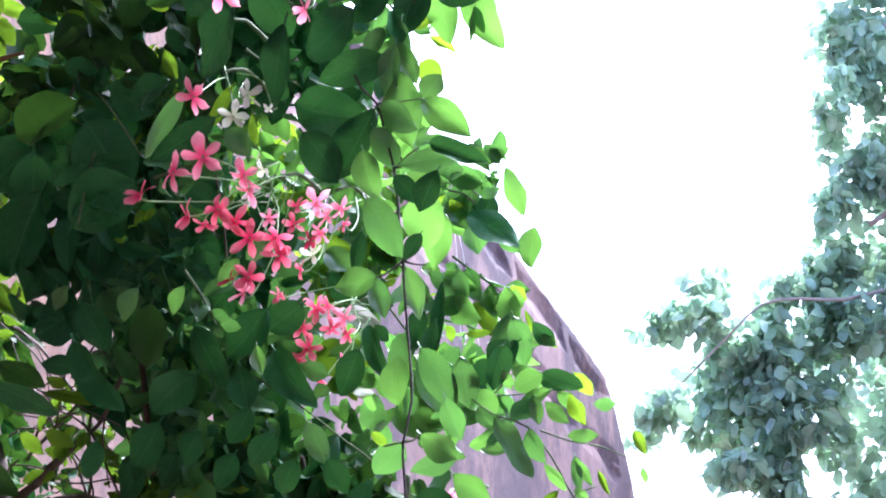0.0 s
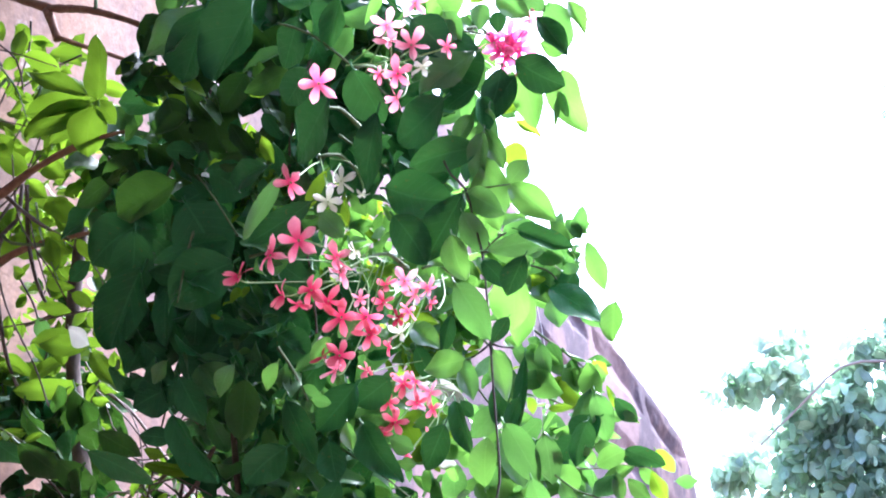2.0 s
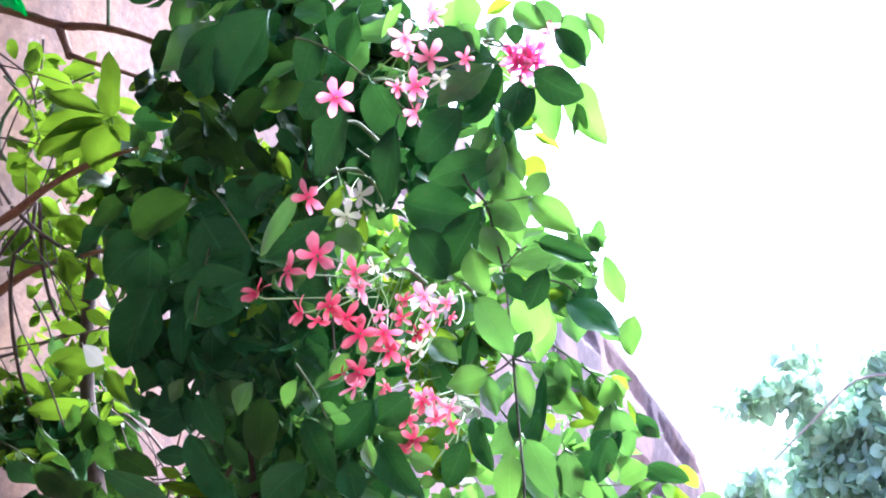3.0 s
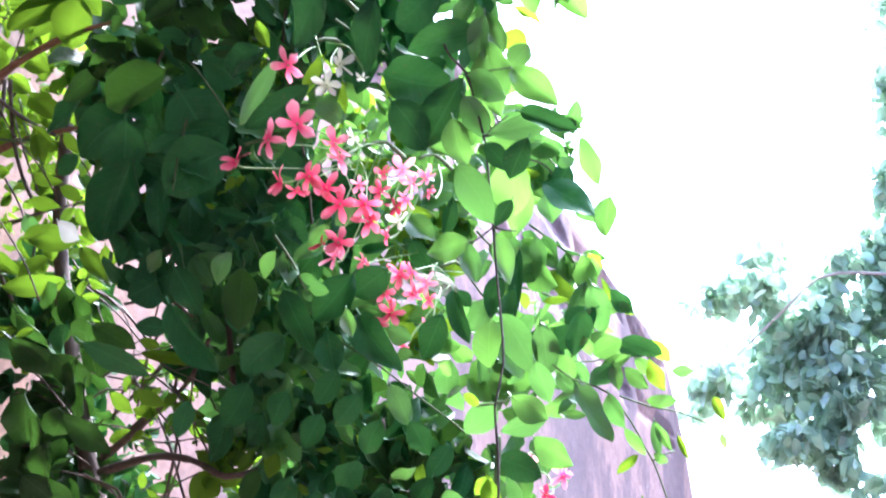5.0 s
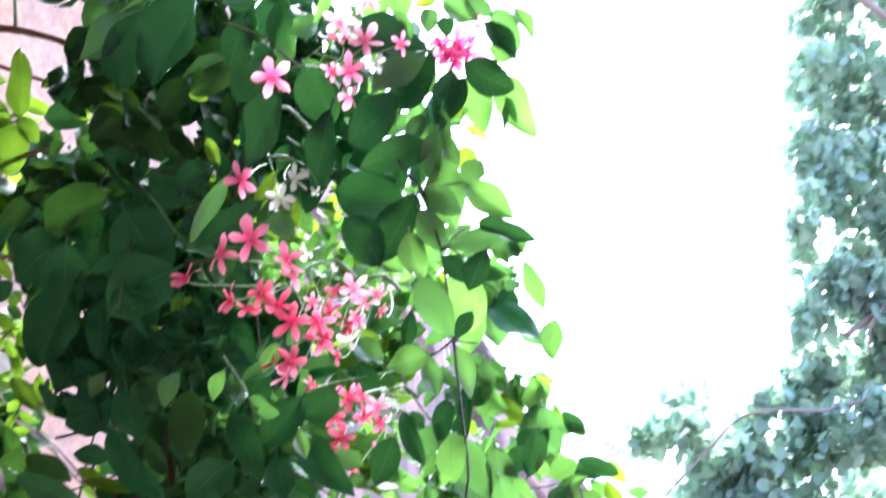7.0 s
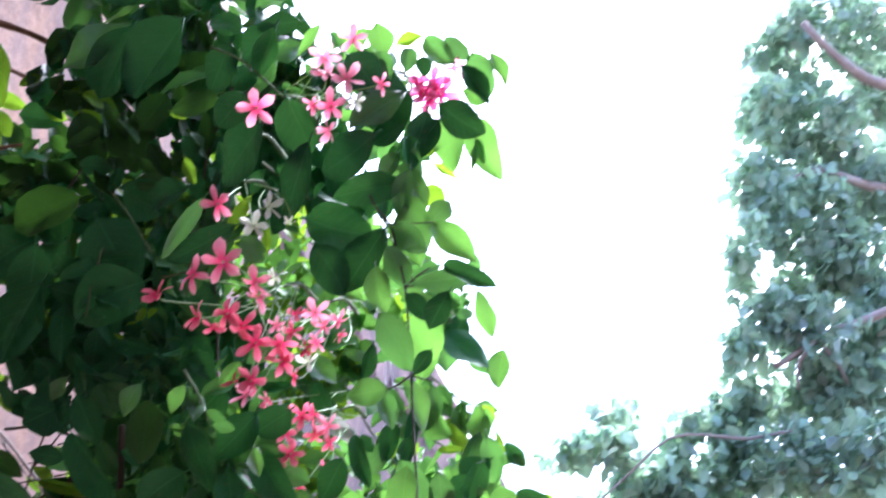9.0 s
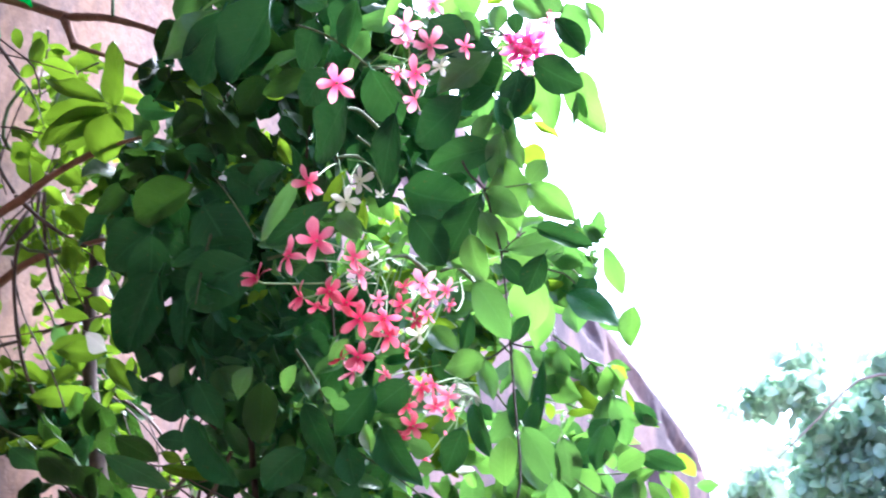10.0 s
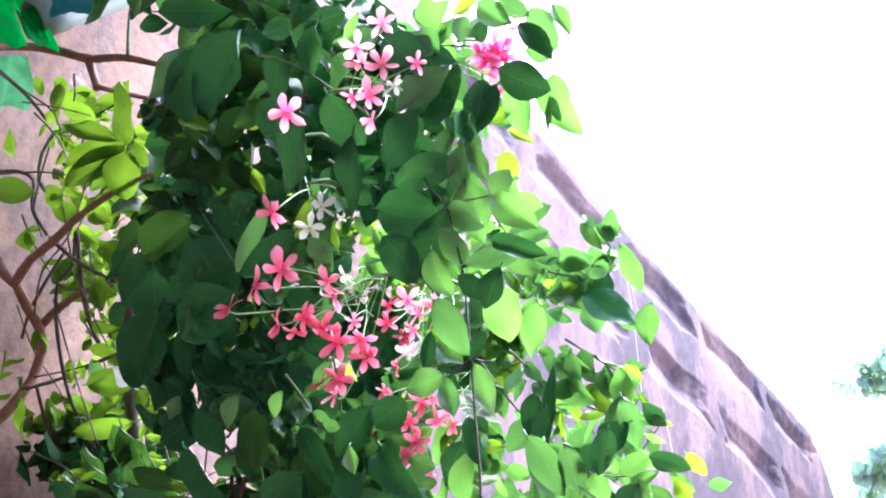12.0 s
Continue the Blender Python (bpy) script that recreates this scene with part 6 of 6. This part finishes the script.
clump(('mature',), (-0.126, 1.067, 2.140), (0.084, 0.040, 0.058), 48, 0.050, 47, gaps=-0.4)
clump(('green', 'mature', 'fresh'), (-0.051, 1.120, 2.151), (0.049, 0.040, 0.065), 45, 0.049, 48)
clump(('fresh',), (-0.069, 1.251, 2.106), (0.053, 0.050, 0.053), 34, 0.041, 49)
clump(('shaded_olive', 'shaded_olive', 'mature'), (-0.372, 1.208, 2.188), (0.092, 0.040, 0.074), 90, 0.052, 50, gaps=-0.28)
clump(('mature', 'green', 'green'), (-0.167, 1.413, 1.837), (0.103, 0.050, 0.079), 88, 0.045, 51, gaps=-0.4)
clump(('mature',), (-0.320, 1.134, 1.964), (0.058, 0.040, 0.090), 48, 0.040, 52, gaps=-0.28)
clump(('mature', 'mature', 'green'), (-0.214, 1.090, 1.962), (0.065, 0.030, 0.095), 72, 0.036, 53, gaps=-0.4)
clump(('shaded_olive', 'mature'), (-0.216, 1.023, 2.105), (0.081, 0.040, 0.066), 90, 0.038, 54, gaps=-0.28)
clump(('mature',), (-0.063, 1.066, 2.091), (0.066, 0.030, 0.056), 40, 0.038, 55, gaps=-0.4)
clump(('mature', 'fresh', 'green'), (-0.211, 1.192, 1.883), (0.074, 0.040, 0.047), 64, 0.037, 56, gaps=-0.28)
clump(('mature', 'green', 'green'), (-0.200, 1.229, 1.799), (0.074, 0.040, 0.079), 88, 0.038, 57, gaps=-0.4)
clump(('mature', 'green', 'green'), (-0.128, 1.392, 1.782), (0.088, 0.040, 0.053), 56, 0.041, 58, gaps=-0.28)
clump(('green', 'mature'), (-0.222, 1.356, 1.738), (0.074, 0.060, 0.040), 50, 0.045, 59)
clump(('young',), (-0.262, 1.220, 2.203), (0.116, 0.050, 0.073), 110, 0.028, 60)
clump(('young',), (-0.303, 1.246, 2.067), (0.107, 0.050, 0.095), 110, 0.027, 61)
clump(('young',), (-0.198, 1.412, 2.059), (0.110, 0.050, 0.097), 120, 0.030, 62)
clump(('olive', 'green'), (-0.279, 1.375, 1.877), (0.097, 0.060, 0.097), 80, 0.028, 63)
clump(('young',), (-0.237, 1.496, 1.796), (0.147, 0.060, 0.058), 110, 0.028, 64)
clump(('young',), (-0.141, 1.305, 2.175), (0.082, 0.050, 0.082), 80, 0.029, 65)
clump(('fresh', 'green'), (-0.157, 1.160, 2.330), (0.103, 0.050, 0.049), 50, 0.028, 66)
clump(('young',), (-0.680, 1.450, 2.378), (0.094, 0.090, 0.171), 110, 0.031, 67)
clump(('olive', 'shaded_olive', 'young'), (-0.657, 1.521, 2.120), (0.082, 0.080, 0.135), 60, 0.031, 68)

# The next two, one of them out of view, are added to shade the upper leaves.
clump(('mature', 'green'), (-0.30, 1.09, 2.450), (0.190, 0.110, 0.075), 220, 0.060, 71, gaps=-0.4)
clump(('mature', 'shaded_olive'), (-0.24, 1.10, 2.270), (0.170, 0.050, 0.090), 220, 0.058, 72, gaps=-0.28)
clump(('shaded_olive', 'shaded_olive'), (-0.55, 1.46, 1.790), (0.080, 0.050, 0.110), 80, 0.052, 73, gaps=-0.4)

clump(('young', 'olive'), (-0.599, 1.380, 2.278), (0.039, 0.040, 0.071), 34, 0.036, 81, gaps=-0.35)
clump(('olive', 'young', 'shaded_olive'), (-0.579, 1.420, 2.123), (0.045, 0.040, 0.078), 40, 0.040, 82, gaps=-0.35)
clump(('shaded_olive', 'shaded_olive'), (-0.570, 1.460, 1.968), (0.052, 0.040, 0.078), 50, 0.046, 83, gaps=-0.35)
clump(('shaded_olive', 'mature'), (-0.583, 1.500, 1.832), (0.045, 0.040, 0.071), 50, 0.050, 84, gaps=-0.35)

clump(('shaded_olive', 'mature'), (-0.135, 1.27, 1.770), (0.060, 0.040, 0.080), 120, 0.046, 91, gaps=-0.2)
clump(('mature', 'shaded_olive'), (-0.060, 1.29, 1.735), (0.055, 0.040, 0.060), 90, 0.042, 92, gaps=-0.2)
clump(('shaded_olive', 'mature'), (-0.100, 1.30, 1.690), (0.110, 0.040, 0.040), 110, 0.044, 93, gaps=-0.2)

clump(('fresh', 'green'), (0.048, 1.370, 2.171), (0.032, 0.030, 0.035), 18, 0.036, 101, gaps=-0.3)
clump(('fresh', 'young'), (-0.001, 1.350, 2.116), (0.026, 0.030, 0.035), 14, 0.036, 102, gaps=-0.3)
clump(('fresh', 'young'), (0.080, 1.330, 1.970), (0.035, 0.030, 0.026), 12, 0.036, 103, gaps=-0.3)
clump(('fresh', 'young'), (0.013, 1.330, 2.002), (0.035, 0.030, 0.026), 10, 0.036, 104, gaps=-0.3)
clump(('fresh', 'young'), (0.122, 1.370, 2.014), (0.023, 0.030, 0.017), 7, 0.036, 105, gaps=-0.3)

clump(('young',), (-0.268, 1.250, 1.743), (0.025, 0.030, 0.019), 26, 0.032, 121, gaps=-0.3)
clump(('young', 'fresh',), (-0.198, 1.220, 1.739), (0.015, 0.030, 0.018), 14, 0.028, 122, gaps=-0.3)
clump(('fresh',), (-0.118, 1.200, 1.687), (0.024, 0.030, 0.011), 12, 0.030, 123, gaps=-0.3)
clump(('young',), (-0.367, 1.290, 1.806), (0.021, 0.030, 0.032), 16, 0.026, 124, gaps=-0.3)

clump(('fresh', 'young', 'fresh'), (-0.094, 1.450, 2.084), (0.039, 0.030, 0.071), 46, 0.036, 131, gaps=-0.3)
clump(('fresh', 'young', 'fresh'), (-0.024, 1.450, 1.970), (0.039, 0.030, 0.039), 26, 0.034, 132, gaps=-0.3)
clump(('fresh', 'young', 'fresh'), (-0.093, 1.370, 1.928), (0.032, 0.030, 0.039), 24, 0.034, 133, gaps=-0.3)
clump(('fresh', 'young', 'fresh'), (-0.059, 1.450, 2.196), (0.029, 0.030, 0.039), 20, 0.034, 134, gaps=-0.3)

clump(('shaded_olive', 'olive'), (-0.455, 1.44, 1.930), (0.075, 0.030, 0.070), 34, 0.030, 141, gaps=-0.2)
clump(('shaded_olive', 'mature'), (-0.470, 1.45, 1.800), (0.090, 0.030, 0.075), 44, 0.034, 142, gaps=-0.2)

spray("young", DARK_STEM, ((-0.563, 1.292, 2.423), (-0.608, 1.300, 2.410), (-0.655, 1.315, 2.394)), 0.0016, 8, 0.031, 382)
spray("young", DARK_STEM, ((-0.519, 1.289, 2.364), (-0.601, 1.348, 2.379), (-0.649, 1.369, 2.351)), 0.0016, 9, 0.031, 190)
spray("young", DARK_STEM, ((-0.659, 1.306, 2.498), (-0.665, 1.326, 2.463), (-0.689, 1.354, 2.416)), 0.0016, 8, 0.028, 6)
spray("young", DARK_STEM, ((-0.614, 1.375, 2.361), (-0.658, 1.394, 2.336), (-0.696, 1.419, 2.298)), 0.0016, 9, 0.029, 474)
spray("olive", DARK_STEM, ((-0.508, 1.317, 2.282), (-0.538, 1.361, 2.263), (-0.596, 1.427, 2.236)), 0.0016, 8, 0.031, 82)
spray("young", DARK_STEM, ((-0.685, 1.451, 2.324), (-0.718, 1.471, 2.293), (-0.740, 1.494, 2.245)), 0.0016, 8, 0.027, 958)
spray("young", DARK_STEM, ((-0.619, 1.472, 2.280), (-0.646, 1.490, 2.244), (-0.683, 1.520, 2.196)), 0.0016, 9, 0.026, 41)
spray("young", DARK_STEM, ((-0.709, 1.499, 2.212), (-0.687, 1.517, 2.174), (-0.678, 1.544, 2.123)), 0.0016, 8, 0.027, 173)
spray("olive", DARK_STEM, ((-0.500, 1.338, 2.093), (-0.636, 1.524, 2.149), (-0.687, 1.552, 2.110)), 0.0016, 9, 0.027, 462)
spray("olive", DARK_STEM, ((-0.636, 1.486, 2.104), (-0.652, 1.505, 2.073), (-0.691, 1.533, 2.031)), 0.0016, 8, 0.030, 432)
spray("olive", DARK_STEM, ((-0.462, 1.334, 2.019), (-0.505, 1.389, 1.999), (-0.522, 1.429, 1.954)), 0.0016, 9, 0.028, 243)
spray("olive", DARK_STEM, ((-0.709, 1.560, 2.041), (-0.695, 1.576, 2.010), (-0.660, 1.595, 1.967)), 0.0016, 8, 0.031, 135)
spray("young", DARK_STEM, ((-0.506, 1.382, 2.239), (-0.482, 1.366, 2.192), (-0.433, 1.305, 2.110)), 0.0016, 7, 0.026, 946)
spray("olive", DARK_STEM, ((-0.621, 1.545, 2.049), (-0.475, 1.367, 1.950), (-0.442, 1.353, 1.907)), 0.0016, 8, 0.031, 64)
spray("young", GREEN_STEM, ((-0.659, 1.249, 2.395), (-0.627, 1.267, 2.360), (-0.610, 1.290, 2.316)), 0.0016, 8, 0.024, 392)
spray("young", GREEN_STEM, ((-0.614, 1.300, 2.385), (-0.633, 1.317, 2.353), (-0.668, 1.339, 2.311)), 0.0016, 8, 0.024, 908)
spray("young", GREEN_STEM, ((-0.721, 1.340, 2.302), (-0.710, 1.361, 2.268), (-0.681, 1.387, 2.218)), 0.0016, 7, 0.023, 298)
spray("young", GREEN_STEM, ((-0.650, 1.403, 2.274), (-0.597, 1.350, 2.194), (-0.518, 1.283, 2.095)), 0.0016, 8, 0.024, 229)
spray("olive", GREEN_STEM, ((-0.712, 1.451, 2.007), (-0.670, 1.461, 1.988), (-0.528, 1.321, 1.910)), 0.0016, 8, 0.032, 431)
spray("young", GREEN_STEM, ((-0.743, 1.393, 2.129), (-0.759, 1.413, 2.099), (-0.764, 1.404, 2.041)), 0.0016, 8, 0.027, 791)
spray("olive", DARK_STEM, ((-0.580, 1.505, 1.919), (-0.626, 1.555, 1.901), (-0.654, 1.595, 1.866)), 0.0016, 8, 0.031, 214)
spray("olive", DARK_STEM, ((-0.462, 1.435, 1.928), (-0.428, 1.412, 1.888), (-0.387, 1.385, 1.837)), 0.0016, 8, 0.025, 349)
spray("olive", DARK_STEM, ((-0.361, 1.342, 1.867), (-0.321, 1.309, 1.828), (-0.304, 1.301, 1.788)), 0.0016, 8, 0.025, 204)
spray("olive", GREEN_STEM, ((-0.296, 1.292, 1.802), (-0.271, 1.288, 1.782), (-0.259, 1.300, 1.759)), 0.0016, 8, 0.027, 5)
spray("olive", DARK_STEM, ((-0.617, 1.557, 1.855), (-0.610, 1.563, 1.824), (-0.634, 1.600, 1.787)), 0.0016, 8, 0.033, 56)
spray("green", GREEN_STEM, ((-0.002, 1.318, 2.134), (0.029, 1.334, 2.127), (0.047, 1.347, 2.115)), 0.0016, 7, 0.036, 866)
spray("fresh", GREEN_STEM, ((-0.037, 1.280, 2.203), (-0.023, 1.299, 2.179), (-0.010, 1.323, 2.145)), 0.0016, 8, 0.036, 24)
spray("green", GREEN_STEM, ((0.018, 1.360, 2.050), (0.043, 1.378, 2.036), (0.076, 1.401, 2.016)), 0.0016, 8, 0.037, 753)
spray("green", GREEN_STEM, ((-0.034, 1.326, 2.028), (-0.009, 1.349, 2.003), (0.002, 1.374, 1.967)), 0.0016, 8, 0.037, 114)
spray("fresh", GREEN_STEM, ((0.025, 1.433, 2.000), (0.063, 1.454, 1.988), (0.085, 1.473, 1.970)), 0.0016, 8, 0.034, 3)
spray("green", GREEN_STEM, ((-0.010, 1.376, 1.956), (-0.003, 1.392, 1.932), (0.015, 1.417, 1.900)), 0.0016, 8, 0.036, 592)
spray("green", GREEN_STEM, ((-0.017, 1.100, 2.200), (-0.004, 1.111, 2.187), (0.018, 1.126, 2.169)), 0.0016, 7, 0.034, 872)
spray("fresh", GREEN_STEM, ((-0.022, 1.174, 2.138), (-0.014, 1.187, 2.118), (0.003, 1.207, 2.091)), 0.0016, 8, 0.035, 8)
spray("green", GREEN_STEM, ((-0.010, 1.214, 2.096), (0.018, 1.227, 2.085), (0.033, 1.239, 2.069)), 0.0016, 8, 0.034, 136)
spray("green", GREEN_STEM, ((-0.199, 1.064, 1.994), (-0.174, 1.065, 2.002), (-0.149, 1.064, 2.014)), 0.0016, 8, 0.030, 17)
spray("green", GREEN_STEM, ((-0.178, 1.107, 1.925), (-0.164, 1.121, 1.906), (-0.151, 1.139, 1.879)), 0.0016, 8, 0.031, 586)
spray("mature", GREEN_STEM, ((-0.261, 1.073, 2.030), (-0.262, 1.069, 1.996), (-0.255, 1.053, 1.946)), 0.0016, 8, 0.033, 943)
spray("mature", GREEN_STEM, ((-0.116, 1.027, 2.094), (-0.099, 1.036, 2.084), (-0.073, 1.050, 2.070)), 0.0016, 8, 0.032, 70)

# ---- pipe, cloth and threads ----
def pipe_thing(a, b, radius):
    bm = bmesh.new()
    a, b = Vector(a), Vector(b)
    d = (b - a).normalized()
    p = d.orthogonal().normalized()
    q = d.cross(p)
    prof = [(0.0, radius * 1.12), (0.05, radius * 1.12), (0.052, radius), ((b - a).length, radius), ((b - a).length, radius * 0.92), (0.0, radius * 0.98)]
    rings = [[bm.verts.new(a + d * h + r * (math.cos(t) * p + math.sin(t) * q)) for t in (2 * math.pi * k / 40 for k in range(40))] for h, r in prof]
    for u, v in zip(rings, rings[1:] + rings[:1]):
        for k in range(40):
            bm.faces.new((u[k], u[(k + 1) % 40], v[(k + 1) % 40], v[k]))
    ob = new("drain_pipe", mesh_of("drain_pipe", bm, PVC))
    me = ob.data
    for f in me.polygons:
        f.use_smooth = f.area < 10
    return tagged(ob, "white plastic drain pipe fixed high against the wall", "pipe")


def cloth(name, corner, along, down, mat, label, folds=5, deep=0.02, seed=1):
    """A hanging cloth: folds run down it, its lower hem is uneven."""
    rnd = random.Random(seed)
    corner, along, down = Vector(corner), Vector(along), Vector(down)
    nrm = along.cross(down).normalized()
    bm = bmesh.new()
    nu, nv = 48, 36
    g = []
    for i in range(nu + 1):
        u = i / nu
        hem = 1 + 0.10 * noise.noise((u * 2.5, seed, 0)) + 0.01 * math.sin(u * 19 + seed)
        row = []
        for j in range(nv + 1):
            v = j / nv * hem
            off = deep * (math.sin(folds * 2 * math.pi * u + 2.2 * v + seed) * (0.4 + 0.8 * v) + 0.8 * noise.noise((u * 4, v * 4, seed)))
            row.append(bm.verts.new(corner + along * (u + 0.05 * math.sin(5 * v + seed)) + down * v + nrm * off))
        g.append(row)
    for i in range(nu):
        for j in range(nv):
            bm.faces.new((g[i][j], g[i + 1][j], g[i + 1][j + 1], g[i][j + 1]))
    ob = new(name, smooth(mesh_of(name, bm, mat)))
    return tagged(ob, label, "cloth")


pipe_thing((-0.748, 1.300, 2.605), (-0.619, 1.460, 2.801), 0.026)
cloth("green_tarpaulin", (-0.812, 1.240, 2.641), (0.062, 0.000, -0.015), (0.056, 0.000, -0.121), TARP, "bright green tarpaulin hanging beside the drain pipe", 0.6, 0.006, 2)
cloth("green_tarpaulin", (-0.814, 1.300, 2.691), (0.050, 0.000, -0.023), (0.070, 0.000, -0.125), TARP, "folded corner of green tarpaulin behind the hanging one", 0.6, 0.008, 3)
cloth("teal_tarpaulin", (-0.667, 1.220, 2.600), (0.075, 0.000, -0.018), (0.021, 0.000, -0.071), TEAL, "dark teal sheet folded over the drain pipe", 0.7, 0.006, 6)
cloth("green_netting", (-0.823, 1.320, 2.574), (0.066, 0.000, -0.016), (0.005, 0.020, -0.079), NET, "pale green shade netting hanging under the tarpaulin", 1.3, 0.006, 5)
bm = bmesh.new()
tube(bm, ((-0.246, 3.073, 3.092), (-0.237, 3.103, 2.986), (-0.227, 3.136, 2.834), (-0.220, 3.160, 2.669)), 0.0008, 0.0007, 5, 0.03)
tagged(new("thread", mesh_of("thread", bm, THREAD)), "thin pale thread hanging before the wall", "thread")
bm = bmesh.new()
tube(bm, ((-0.239, 3.098, 3.104), (-0.230, 3.127, 2.988), (-0.209, 3.196, 2.858), (-0.192, 3.252, 2.749), (-0.174, 3.314, 2.595)), 0.0008, 0.0007, 5, 0.03)
tagged(new("thread", mesh_of("thread", bm, THREAD)), "thin pale thread hanging before the wall", "thread")
